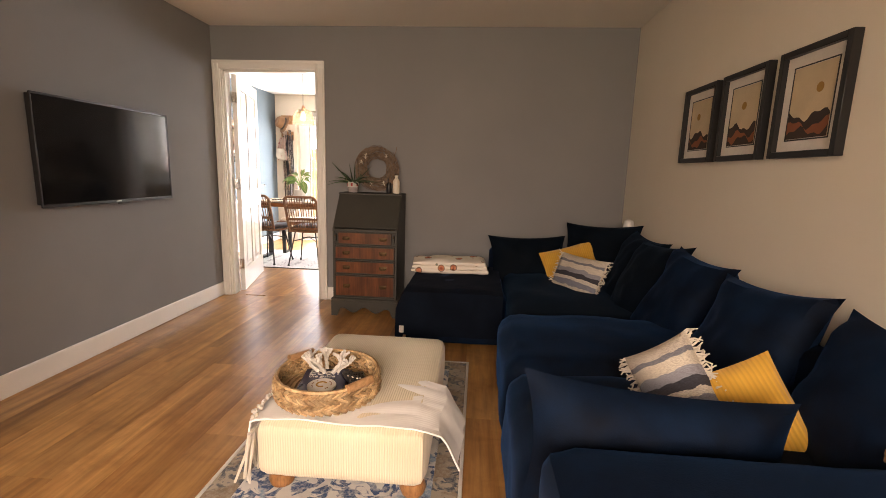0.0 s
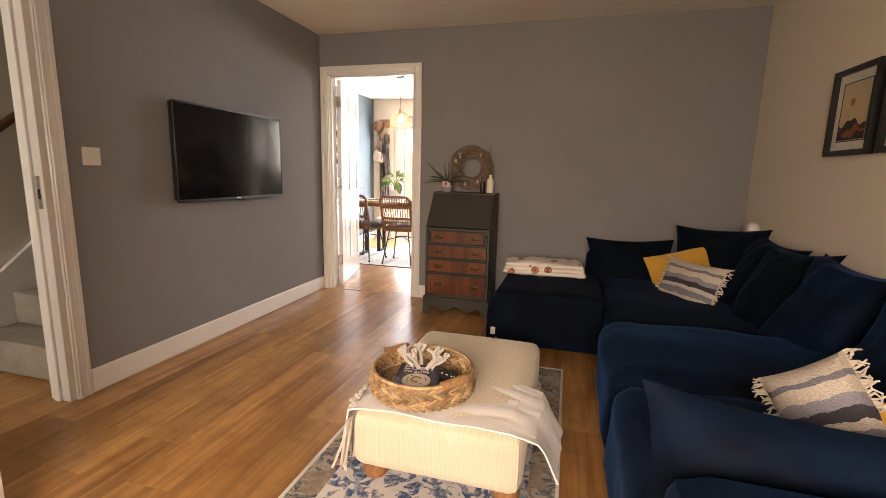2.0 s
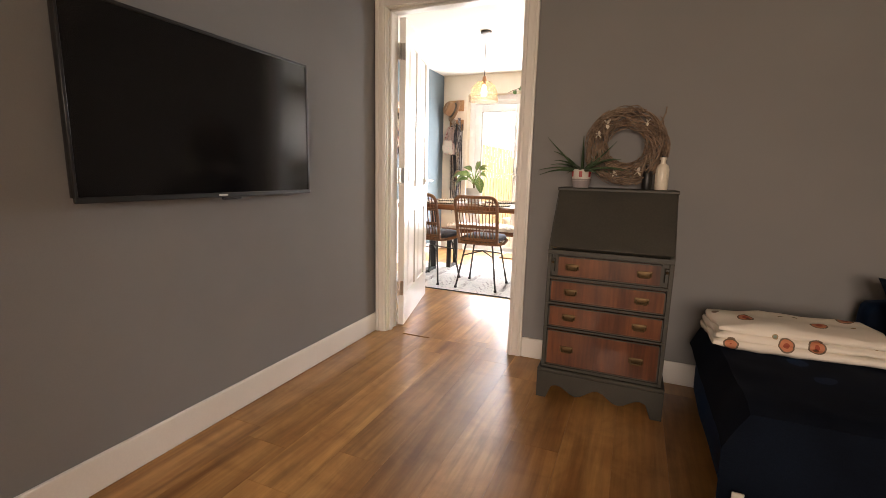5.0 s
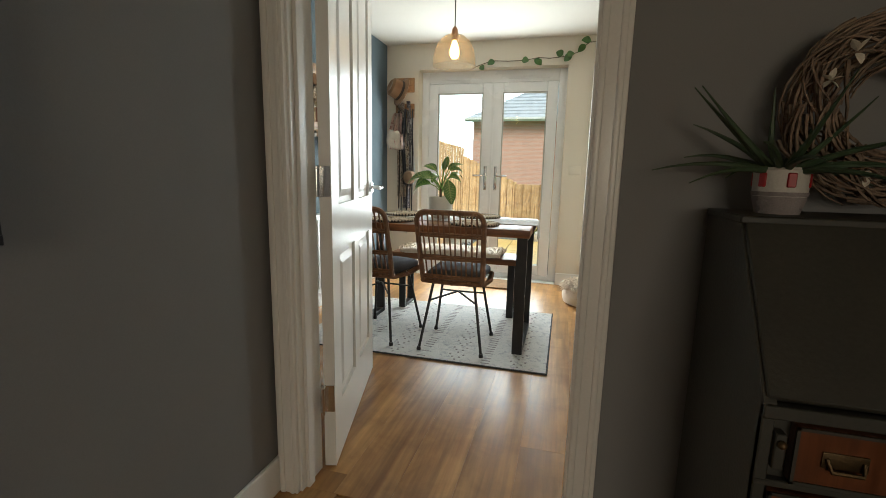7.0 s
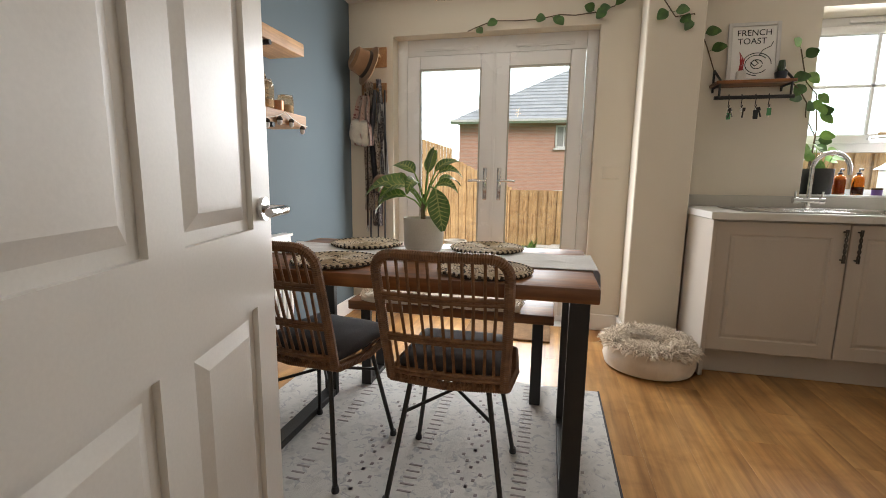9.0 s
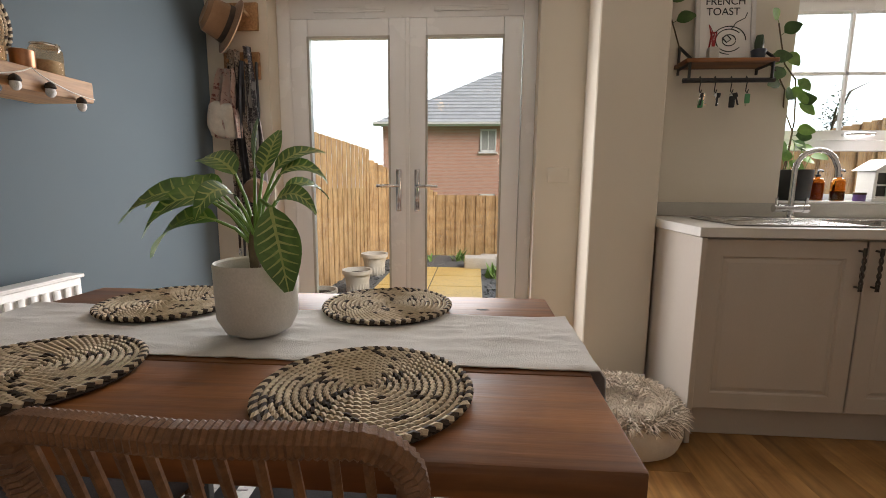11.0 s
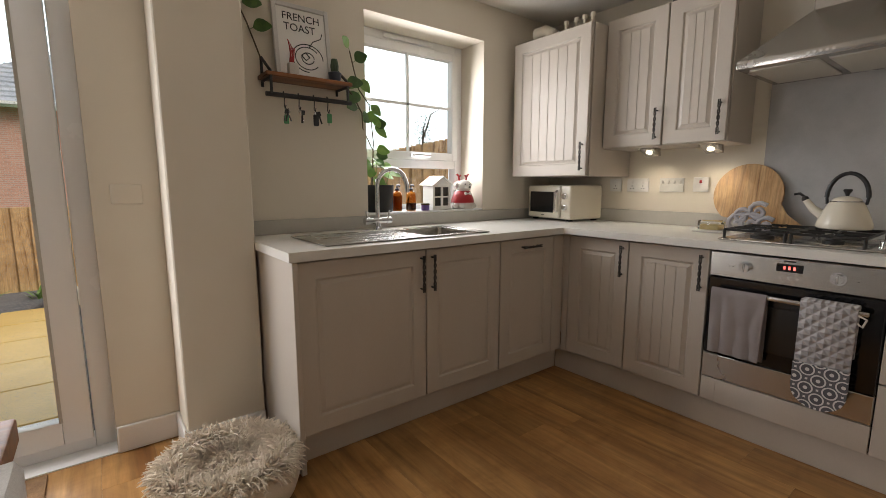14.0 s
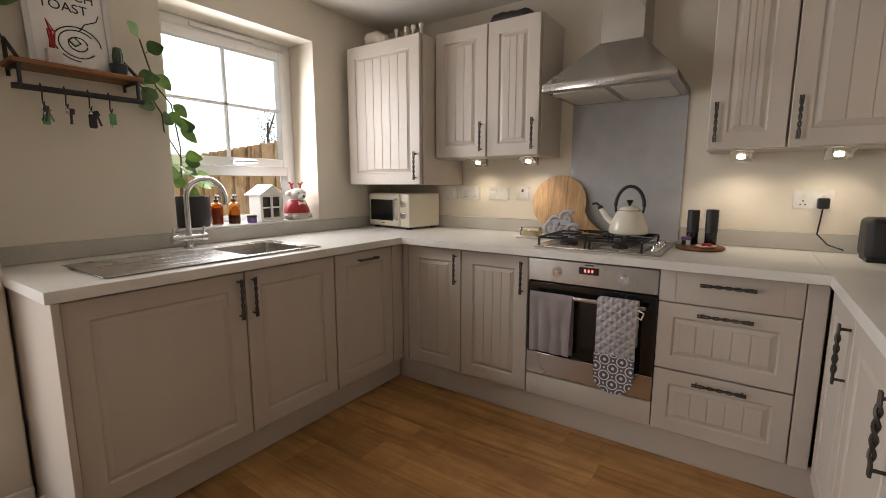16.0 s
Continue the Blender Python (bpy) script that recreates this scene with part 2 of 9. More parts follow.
def floral_print():
    """White cotton with scattered red flowers and dark sprigs."""
    m, nt, b = nodes_of("floral_cotton")
    v = coords(nt, "Object")
    c = (0.76, 0.71, 0.63)
    ground = None
    for scale, stops in ((9, [(0.0, (0.42, 0.10, 0.06)), (0.1, (0.70, 0.30, 0.18)), (0.2, (0.22, 0.17, 0.13)), (0.25, (1, 1, 1))]), (14, [(0.0, (0.25, 0.33, 0.30)), (0.09, (0.45, 0.34, 0.2)), (0.14, (1, 1, 1))])):
        vor = nt.nodes.new("ShaderNodeTexVoronoi")
        vor.inputs["Scale"].default_value = scale
        nt.links.new(v, vor.inputs["Vector"])
        r = ramp(nt, stops)
        r.color_ramp.interpolation = "CONSTANT"
        nt.links.new(vor.outputs["Distance"], r.inputs["Fac"])
        ground = mix(nt, 1.0, c if ground is None else ground, r.outputs["Color"], "MULTIPLY")
    nt.links.new(ground, b.inputs["Base Color"])
    b.inputs["Roughness"].default_value = 0.9
    bump(nt, b, noise_tex(nt, v, 350, 2), 0.3, 0.003)
    return m


def smoked_glass():
    """Thin amber-tinted seeded glass that glows softly around its bulb."""
    m, nt, b = nodes_of("amber_tinted_glass")
    tr, tl, mx = nt.nodes.new("ShaderNodeBsdfTransparent"), nt.nodes.new("ShaderNodeBsdfTranslucent"), nt.nodes.new("ShaderNodeMixShader")
    tr.inputs["Color"].default_value, tl.inputs["Color"].default_value = (0.84, 0.76, 0.64, 1), (0.62, 0.50, 0.36, 1)
    mx.inputs[0].default_value = 0.2
    b.inputs["Roughness"].default_value = 0.08
    b.inputs["Base Color"].default_value = (0.5, 0.42, 0.3, 1)
    top = nt.nodes.new("ShaderNodeMixShader")
    top.inputs[0].default_value = 0.1
    nt.links.new(tr.outputs[0], mx.inputs[1])
    nt.links.new(tl.outputs[0], mx.inputs[2])
    nt.links.new(mx.outputs[0], top.inputs[1])
    nt.links.new(b.outputs[0], top.inputs[2])
    nt.links.new(top.outputs[0], nt.nodes["Material Output"].inputs["Surface"])
    return m


M = {}
M["grey_wall"] = surface("grey_paint", (0.212, 0.21, 0.212), (0.235, 0.233, 0.235), 1.5, 0.75, 0, 300, 0.1, spec=0.3, spread=0.02)
M["white_wall"] = surface("cream_white_paint", (0.70, 0.64, 0.535), (0.74, 0.68, 0.575), 1.2, 0.8, 0, 300, 0.1, spec=0.3, spread=0.015)
M["blue_wall"] = surface("blue_grey_paint", (0.102, 0.133, 0.15), (0.117, 0.149, 0.166), 1.5, 0.75, 0, 300, 0.1, spec=0.3, spread=0.02)
M["ceiling"] = surface("ceiling_paint", (0.74, 0.70, 0.63), (0.78, 0.74, 0.67), 1.0, 0.9, 0, 220, 0.15, spec=0.2, spread=0.02)
M["gloss_white"] = surface("white_gloss_paint", (0.76, 0.74, 0.70), (0.82, 0.80, 0.76), 3, 0.32, 0, 160, 0.04, spread=0.02)
M["upvc"] = surface("white_upvc", (0.85, 0.85, 0.845), (0.88, 0.88, 0.875), 2, 0.26, 0, 200, 0.01, spread=0.006)
M["plank"] = wood("oak_laminate", (0.34, 0.155, 0.045), (0.70, 0.40, 0.145), 0.3, "y", 0.55, 0.2, 0.03, fine=0.7)
M["pane"] = thin_glass("window_pane")
M["cab"] = surface("greige_cabinet_foil", (0.52, 0.465, 0.40), (0.55, 0.495, 0.43), 2, 0.42, 0, 140, 0.08, stretch=(3, 3, 0.6), spread=0.02)
M["worktop"] = surface("pale_stone_laminate", (0.70, 0.68, 0.63), (0.78, 0.76, 0.71), 5, 0.35, 0, 260, 0.05, spread=0.03)
M["upstand"] = surface("upstand_laminate", (0.46, 0.44, 0.39), (0.52, 0.50, 0.45), 6, 0.4, 0, 260, 0.05)
M["steel"] = surface("brushed_steel", (0.50, 0.485, 0.455), (0.55, 0.535, 0.505), 3, 0.27, 1.0, 200, 0.008, spread=0.01, uneven=0.02)
M["chrome"] = plain("chrome", (0.75, 0.75, 0.76), 0.12, 1.0)
M["pewter"] = surface("dark_pewter", (0.06, 0.055, 0.05), (0.12, 0.11, 0.10), 20, 0.45, 0.8, 150, 0.2)
M["black"] = plain("black_plastic", (0.012, 0.012, 0.013), 0.4)
M["matt_black"] = surface("black_powder_coat", (0.012, 0.012, 0.012), (0.022, 0.021, 0.02), 15, 0.5, 0.0, 300, 0.2)
M["black_glass"] = plain("black_glass", (0.006, 0.006, 0.007), 0.06)
# the paler blue blotches paint in light caught by the nap
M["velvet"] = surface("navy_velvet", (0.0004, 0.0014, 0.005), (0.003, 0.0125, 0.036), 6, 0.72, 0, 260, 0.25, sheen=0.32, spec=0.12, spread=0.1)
# same velvet, darkened: the far end's shade is put into the colour
M["velvet_shaded"] = surface("shaded_navy_velvet", (0.001, 0.003, 0.006), (0.002, 0.006, 0.013), 4, 0.8, 0, 260, 0.25, sheen=0.35, spec=0.1, spread=0.1)
M["throw"] = surface("navy_fleece", (0.0022, 0.004, 0.009), (0.005, 0.0085, 0.017), 5, 0.95, 0, 200, 0.5, sheen=0.1, spec=0.1, spread=0.15)
M["cord_cream"] = ribbed("cream_corduroy", (0.72, 0.64, 0.46), (0.78, 0.70, 0.53), "X", 0.009, depth=0.3, tone=0.9)
M["blanket"] = ribbed("white_knit", (0.80, 0.785, 0.76), (0.87, 0.855, 0.83), "Y", 0.012, depth=0.06, tone=0.985)
M["mustard"] = ribbed("mustard_knit", (0.56, 0.30, 0.025), (0.68, 0.39, 0.045), "X", 0.014, depth=0.4)
M["stripe"] = bands("striped_handloom", [(0.0, (0.62, 0.56, 0.46)), (0.12, (0.14, 0.14, 0.17)), (0.2, (0.55, 0.50, 0.42)), (0.3, (0.22, 0.23, 0.28)), (0.42, (0.62, 0.58, 0.5)),
                    (0.5, (0.05, 0.05, 0.065)), (0.6, (0.30, 0.30, 0.34)), (0.7, (0.64, 0.58, 0.48)), (0.84, (0.20, 0.2, 0.23)), (0.9, (0.58, 0.52, 0.44))], 3.4)
M["fringe"] = surface("cream_cotton_yarn", (0.62, 0.56, 0.47), (0.74, 0.68, 0.58), 30, 0.95, 0, 300, 0.5)
M["bun_foot"] = wood("turned_pine", (0.35, 0.16, 0.055), (0.52, 0.27, 0.11), 0.35, "z", 2)
M["bureau"] = surface("charcoal_olive_paint", (0.035, 0.034, 0.027), (0.05, 0.048, 0.038), 5, 0.55, 0, 120, 0.2, spread=0.1)
M["walnut"] = wood("figured_walnut", (0.07, 0.022, 0.009), (0.25, 0.085, 0.03), 0.3, "z", 1.2, 0.15, 0.05, 0.3)
M["brass_old"] = surface("aged_brass", (0.07, 0.045, 0.02), (0.13, 0.085, 0.04), 30, 0.45, 0.8, 200, 0.2)
M["rattan"] = surface("brown_rattan", (0.13, 0.058, 0.023), (0.26, 0.125, 0.052), 30, 0.55, 0, 180, 0.4, spread=0.15)
M["tabletop"] = wood("reclaimed_table_wood", (0.055, 0.016, 0.005), (0.46, 0.18, 0.045), 0.46, "x", 0.6, 0.3, 0.5, fine=0.62)
M["linen"] = surface("pale_grey_linen", (0.62, 0.60, 0.57), (0.75, 0.73, 0.70), 5, 0.95, 0, 400, 0.5, spread=0.08)
M["seat_pad"] = surface("charcoal_seat_cloth", (0.055, 0.052, 0.055), (0.09, 0.086, 0.09), 8, 0.95, 0, 300, 0.4, spread=0.12)
M["seagrass"] = surface("pale_seagrass", (0.48, 0.37, 0.23), (0.78, 0.67, 0.50), 18, 0.8, 0, 150, 0.5, spread=0.15)
M["seagrass_dark"] = surface("dark_seagrass", (0.022, 0.014, 0.010), (0.06, 0.04, 0.027), 25, 0.8, 0, 150, 0.5)
M["leaf"] = surface("leaf_green", (0.035, 0.09, 0.018), (0.09, 0.19, 0.04), 25, 0.4, 0, 120, 0.2, spread=0.12)
M["leaf_pale"] = surface("pale_leaf_green", (0.12, 0.25, 0.04), (0.24, 0.40, 0.09), 25, 0.5, 0, 120, 0.2, spread=0.1)
M["vein"] = surface("yellow_green_vein", (0.30, 0.40, 0.09), (0.42, 0.50, 0.16), 25, 0.5, 0, 120, 0.2, spread=0.1)
M["leaf_dark"] = surface("dusty_leaf_green", (0.03, 0.055, 0.025), (0.06, 0.10, 0.045), 20, 0.5, 0, 120, 0.2)
M["stem"] = surface("brown_stem", (0.09, 0.06, 0.035), (0.16, 0.12, 0.07), 30, 0.8, 0, 150, 0.5)
M["twig"] = surface("bleached_twig", (0.11, 0.072, 0.048), (0.32, 0.235, 0.17), 40, 0.85, 0, 200, 0.4)
M["ceramic"] = surface("off_white_stoneware", (0.56, 0.53, 0.48), (0.64, 0.61, 0.56), 12, 0.6, 0, 250, 0.2)
M["enamel"] = surface("cream_enamel", (0.72, 0.66, 0.54), (0.78, 0.72, 0.60), 3, 0.2, 0, 200, 0.02, spread=0.02)
M["soil"] = surface("potting_soil", (0.02, 0.013, 0.008), (0.05, 0.035, 0.02), 60, 0.95, 0, 200, 0.8)
M["amber"] = glass("amber_glass", (0.75, 0.26, 0.03), 0.02)
M["clear"] = glass("clear_glass")
M["smoke"] = smoked_glass()
M["oak"] = wood("light_oak", (0.38, 0.20, 0.085), (0.58, 0.35, 0.17), 0.5, "y", 1.4, 0.1)
M["board"] = wood("pale_chopping_board", (0.52, 0.30, 0.12), (0.76, 0.53, 0.28), 0.5, "z", 2.2, 0.05)
M["carpet"] = surface("beige_stair_carpet", (0.36, 0.31, 0.25), (0.46, 0.41, 0.34), 10, 0.98, 0, 350, 0.7, spread=0.15)
M["handrail"] = wood("stained_handrail", (0.13, 0.05, 0.02), (0.24, 0.10, 0.04), 0.35, "y", 2)
M["frame_black"] = plain("black_picture_frame", (0.015, 0.015, 0.016), 0.4)
M["paper"] = plain("white_mount_card", (0.70, 0.66, 0.60), 0.9)
M["art_sky"] = plain("print_beige", (0.58, 0.47, 0.31), 0.9)
M["art_dark"] = plain("print_dark_brown", (0.045, 0.03, 0.024), 0.9)
M["art_rust"] = plain("print_rust", (0.25, 0.09, 0.04), 0.9)
M["art_ochre"] = plain("print_ochre", (0.36, 0.21, 0.05), 0.9)
M["splash"] = plain("grey_glass_splashback", (0.46, 0.455, 0.45), 0.06)
M["red"] = plain("red_glaze", (0.35, 0.015, 0.02), 0.35)
M["fur"] = surface("cream_faux_fur", (0.68, 0.58, 0.46), (0.84, 0.75, 0.63), 9, 0.98, 0, 300, 0.2, sheen=0.2)
M["fence"] = wood("larch_fence", (0.56, 0.36, 0.17), (0.74, 0.51, 0.27), 0.85, "z", 3, 0.1, 0.3, fine=0.75)
M["patio"] = surface("wet_sandstone_paving", (0.60, 0.40, 0.10), (0.74, 0.53, 0.18), 2.5, 0.4, 0, 60, 0.3, spread=0.1)
M["slate_chip"] = surface("grey_slate_chippings", (0.05, 0.055, 0.06), (0.2, 0.21, 0.22), 40, 0.8, 0, 120, 0.8)
M["grass"] = surface("garden_grass", (0.05, 0.10, 0.02), (0.11, 0.19, 0.045), 10, 0.95, 0, 200, 0.8)
M["roof_tile"] = surface("grey_roof_tile", (0.46, 0.50, 0.56), (0.60, 0.64, 0.70), 2, 0.35, 0, 20, 0.3)
M["spot"] = emitter("spot_lens", (1.0, 0.86, 0.66), 10)
M["bulb"] = emitter("warm_bulb", (1.0, 0.62, 0.25), 22)
M["led"] = emitter("red_clock_digits", (1.0, 0.05, 0.03), 3)
M["copper"] = surface("copper", (0.40, 0.20, 0.11), (0.55, 0.29, 0.17), 15, 0.3, 0.9, 150, 0.1)
M["basket"] = surface("water_hyacinth", (0.36, 0.20, 0.08), (0.78, 0.58, 0.32), 26, 0.6, 0, 130, 0.5, spread=0.15, island=0.5)
M["grey_cloth"] = surface("dusty_mauve_towel", (0.27, 0.235, 0.235), (0.35, 0.31, 0.31), 8, 0.98, 0, 400, 0.6, spread=0.1)
M["lilac_glaze"] = surface("lilac_grey_glaze", (0.36, 0.35, 0.38), (0.5, 0.49, 0.52), 20, 0.3, 0, 150, 0.05)
M["switch"] = plain("white_switch_plastic", (0.74, 0.72, 0.67), 0.35)
M["floral"] = floral_print()
M["rug"] = carpet_pattern("faded_blue_rug", (0.62, 0.60, 0.57), (0.02, 0.06, 0.17), (0.20, 0.29, 0.42), 13, 0.5)
M["rug_border"] = carpet_pattern("rug_border_wool", (0.34, 0.29, 0.22), (0.05, 0.06, 0.08), (0.22, 0.16, 0.10), 18, 0.5)
M["rug_pale"] = carpet_pattern("pale_moroccan_rug", (0.55, 0.53, 0.50), (0.36, 0.36, 0.37), (0.48, 0.47, 0.45), 22, 0.56)


def brickwork():
    m, nt, b = nodes_of("red_brickwork")
    v = coords(nt, "Object", (1, 1, 1), (radians(90), 0, 0))
    t = nt.nodes.new("ShaderNodeTexBrick")
    for k, val in (("Scale", 1.0), ("Mortar Size", 0.008), ("Brick Width", 0.225), ("Row Height", 0.075)):
        t.inputs[k].default_value = val
    t.inputs["Color1"].default_value, t.inputs["Color2"].default_value, t.inputs["Mortar"].default_value = (0.60, 0.31, 0.235, 1), (0.68, 0.38, 0.295, 1), (0.62, 0.50, 0.43, 1)
    nt.links.new(v, t.inputs["Vector"])
    nt.links.new(t.outputs["Color"], b.inputs["Base Color"])
    b.inputs["Roughness"].default_value = 0.9
    bump(nt, b, t.outputs["Fac"], -0.4, 0.01)
    return m


M["brick"] = brickwork()

# ---- mesh helpers ----


def box(bm, lo, hi, r=0.0, seg=1):
    """An upright box between two corners, with its edges rounded by r."""
    got = bmesh.ops.create_cube(bm, size=1)["verts"]
    for v in got:
        v.co = Vector([lo[i] + (hi[i] - lo[i]) * (v.co[i] + 0.5) for i in range(3)])
    if r > 0:
        es = list({e for v in got for e in v.link_edges})
        bmesh.ops.bevel(bm, geom=es, offset=min(r, 0.49 * min(abs(hi[i] - lo[i]) for i in range(3))), segments=seg, affect="EDGES", profile=0.5)
    return bm


def soft(bm, lo, hi, n=8, r=0.06, puff=0.02, wrinkle=0.004, freq=5.0):
    """A stuffed block: rounded corners, a domed top and creases."""
    c = [(lo[i] + hi[i]) / 2 for i in range(3)]
    h = [(hi[i] - lo[i]) / 2 for i in range(3)]
    tmp = bmesh.new()
    bmesh.ops.create_cube(tmp, size=2)
    bmesh.ops.subdivide_edges(tmp, edges=tmp.edges[:], cuts=n, use_grid_fill=True)
    for v in tmp.verts:
        u = v.co.copy()
        p = Vector([u[i] * h[i] for i in range(3)])
        inner = Vector([max(-(h[i] - min(r, h[i] * 0.95)), min(h[i] - min(r, h[i] * 0.95), p[i])) for i in range(3)])
        d = p - inner
        if d.length > 1e-6:
            k = max(abs(x) for x in d)
            p = inner + d.normalized() * k
        if abs(u.z) > 0.99:
            p.z += math.copysign(puff * max(0.0, (1 - u.x ** 2) * (1 - u.y ** 2)) ** 0.5, u.z)
        w = Vector(c) + p
        nz = noise.noise(w * freq) + 0.5 * noise.noise(w * freq * 2.7)
        v.co = w + (d.normalized() if d.length > 1e-6 else Vector((0, 0, 1))) * nz * wrinkle
    join(bm, tmp)
    return bm


def join(bm, other, m=None):
    me = bpy.data.meshes.new("tmp")
    if m is not None:
        other.transform(m)
    other.to_mesh(me)
    other.free()
    bm.from_mesh(me)
    bpy.data.meshes.remove(me)


def ring(bm, c, n, r, seg, side=None):
    n = n.normalized()
    a = side if side is not None else n.orthogonal().normalized()
    a = (a - n * a.dot(n)).normalized()
    b = n.cross(a)
    return [bm.verts.new(c + (a * math.cos(2 * math.pi * i / seg) + b * math.sin(2 * math.pi * i / seg)) * r) for i in range(seg)]


def skin(bm, rings, cap=True):
    for r0, r1 in zip(rings, rings[1:]):
        k = len(r0)
        for i in range(k):
            bm.faces.new((r0[i], r0[(i + 1) % k], r1[(i + 1) % k], r1[i]))
    if cap:
        bm.faces.new(list(reversed(rings[0])))
        bm.faces.new(rings[-1])


def tube(bm, pts, r, seg=8, cap=True, taper=None):
    """A round bar along points; taper is the radius at the far end."""
    pts = [Vector(p) for p in pts]
    rings, side = [], None
    for i, p in enumerate(pts):
        d = (pts[min(i + 1, len(pts) - 1)] - pts[max(i - 1, 0)])
        if side is None:
            side = d.orthogonal()
        k = r if taper is None else r + (taper - r) * i / (len(pts) - 1)
        rings.append(ring(bm, p, d, k, seg, side))
        side = rings[-1][0].co - p
    skin(bm, rings, cap)
    return bm


def lathe(bm, prof, seg=24, c=(0, 0, 0)):
    """A turned shape from (radius, height) pairs."""
    rings = [[bm.verts.new((c[0] + r * math.cos(2 * math.pi * i / seg), c[1] + r * math.sin(2 * math.pi * i / seg), c[2] + z)) for i in range(seg)] for r, z in prof]
    skin(bm, rings)
    return bm


def ball(bm, c, r, seg=10, squash=1.0):
    bmesh.ops.create_uvsphere(bm, u_segments=seg, v_segments=max(5, seg // 2 + 1), radius=r, matrix=Matrix.Translation(c) @ Matrix.Diagonal((1, 1, squash, 1)))
    return bm


def pillow(w, h, t, n=18, pinch=0.07, wrinkle=0.008, seed=0.0):
    """A stuffed pillow with pointed corners, lying in local xy."""
    bm = bmesh.new()
    grid = {}
    for s in (1, -1):
        for i in range(n + 1):
            for j in range(n + 1):
                edge = i in (0, n) or j in (0, n)
                if edge and s == -1:
                    grid[s, i, j] = grid[1, i, j]
                    continue
                u, v = 2 * i / n - 1, 2 * j / n - 1
                x, y = w / 2 * u * (1 - pinch * (1 - v * v)), h / 2 * v * (1 - pinch * (1 - u * u))
                z = s * t / 2 * (max(0.0, (1 - u * u) * (1 - v * v))) ** 0.42
                p = Vector((x * 6 + seed, y * 6 - seed, s * 3.1 + seed))
                z += (noise.noise(p) + 0.6 * noise.noise(p * 2.3)) * wrinkle * (0 if edge else 1.6)
                grid[s, i, j] = bm.verts.new((x, y, z))
    for s in (1, -1):
        for i in range(n):
            for j in range(n):
                q = [grid[s, i, j], grid[s, i + 1, j], grid[s, i + 1, j + 1], grid[s, i, j + 1]]
                bm.faces.new(q if s == 1 else q[::-1])
    return bm


def leaf_blade(bm, base, out, length, width, droop=0.4, fold=0.15, seg=6, tip=0.9, facing=(0, 0, 1)):
    """One leaf: a folded blade that starts at base, heads along out and bends down."""
    base, out = Vector(base), Vector(out).normalized()
    side = out.cross(Vector(facing))
    side = side.normalized() if side.length > 1e-3 else Vector((1, 0, 0))
    rows, p, d = [], base.copy(), out.copy()
    for i in range(seg + 1):
        k = i / seg
        w = width * math.sin(math.pi * min(1, 0.04 + k ** 0.8 * tip)) * 0.5
        up = side.cross(d).normalized()
        rows.append([bm.verts.new(p - side * w + up * w * fold), bm.verts.new(p), bm.verts.new(p + side * w + up * w * fold)])
        p = p + d * (length / seg)
        d = (d + Vector((0, 0, -droop * 2 / seg))).normalized()
    for a, b in zip(rows, rows[1:]):
        bm.faces.new((a[0], a[1], b[1], b[0]))
        bm.faces.new((a[1], a[2], b[2], b[1]))


def mesh_object(name, bm, mt, smooth=True):
    bmesh.ops.recalc_face_normals(bm, faces=bm.faces[:])
    me = bpy.data.meshes.new(name)
    bm.to_mesh(me)
    bm.free()
    me.materials.append(mt)
    if smooth:
        me.shade_smooth()
        me.set_sharp_from_angle(angle=radians(38))
    return new(name, me)


def thing(name, label, category, at=(0, 0, 0), rz=0.0, group="", m=None):
    ob = new(name)
    ob.empty_display_size = 0.05
    ob.matrix_basis = m if m is not None else pose(*at, 0, 0, rz)
    return tagged(ob, label, category, group)


def part(name, bm, mt, parent, label="", m=None, smooth=True):
    """One mesh under a thing or under a part, in the thing's own axes."""
    ob = mesh_object(name, bm, mt, smooth)
    ob.parent = parent
    if m is not None:
        ob.matrix_basis = m
    return tagged(ob, label)


def single(name, bm, mt, label, category, m=None, group="", kind="", smooth=True):
    """A thing of one mesh."""
    ob = mesh_object(name, bm, mt, smooth)
    if m is not None:
        ob.matrix_basis = m
    return tagged(ob, label, category, group, kind)


def boxes(*bs, r=0.0, seg=1):
    bm = bmesh.new()
    for lo, hi in bs:
        box(bm, lo, hi, r, seg)
    return bm


def structure(name, bm, mt, label="", category=""):
    return single(name, bm, mt, label, category, kind="structure", smooth=False)


def setting(name, label="", category=""):
    return tagged(new(name), label, category, kind="structure")

# ---- structure ----
LX0, LX1, LY0, LY1, LH = -2.318, 1.26, -0.9, 4.503, 2.366      # living room
KX0, KX1, KY0, KY1, KH = -3.28, 1.37, 4.613, 7.80, 2.33         # kitchen
structure("wall_north_living", boxes(((LX0, LY1, 0), (-2.235, KY0, LH)), ((-1.352, LY1, 0), (LX1 + 0.1, KY0, LH)), ((-2.235, LY1, 2.025), (-1.352, KY0, LH))), M["grey_wall"])
structure("wall_north_kitchen_side", boxes(((KX0, KY0 + 0.002, 0), (-2.24, KY0 + 0.012, KH)), ((-1.347, KY0 + 0.002, 0), (KX1, KY0 + 0.012, KH)), ((-2.24, KY0 + 0.002, 2.03), (-1.347, KY0 + 0.012, KH))), M["white_wall"])
structure("wall_west_living", boxes(((-2.435, 2.15, 0), (LX0, LY1, LH)), ((-2.435, LY0, 0), (LX0, 1.33, LH)), ((-2.435, 1.33, 2.025), (LX0, 2.15, LH))), M["grey_wall"])
structure("wall_east_living", boxes(((LX1, LY0, 0), (LX1 + 0.1, LY1, LH))), M["white_wall"])
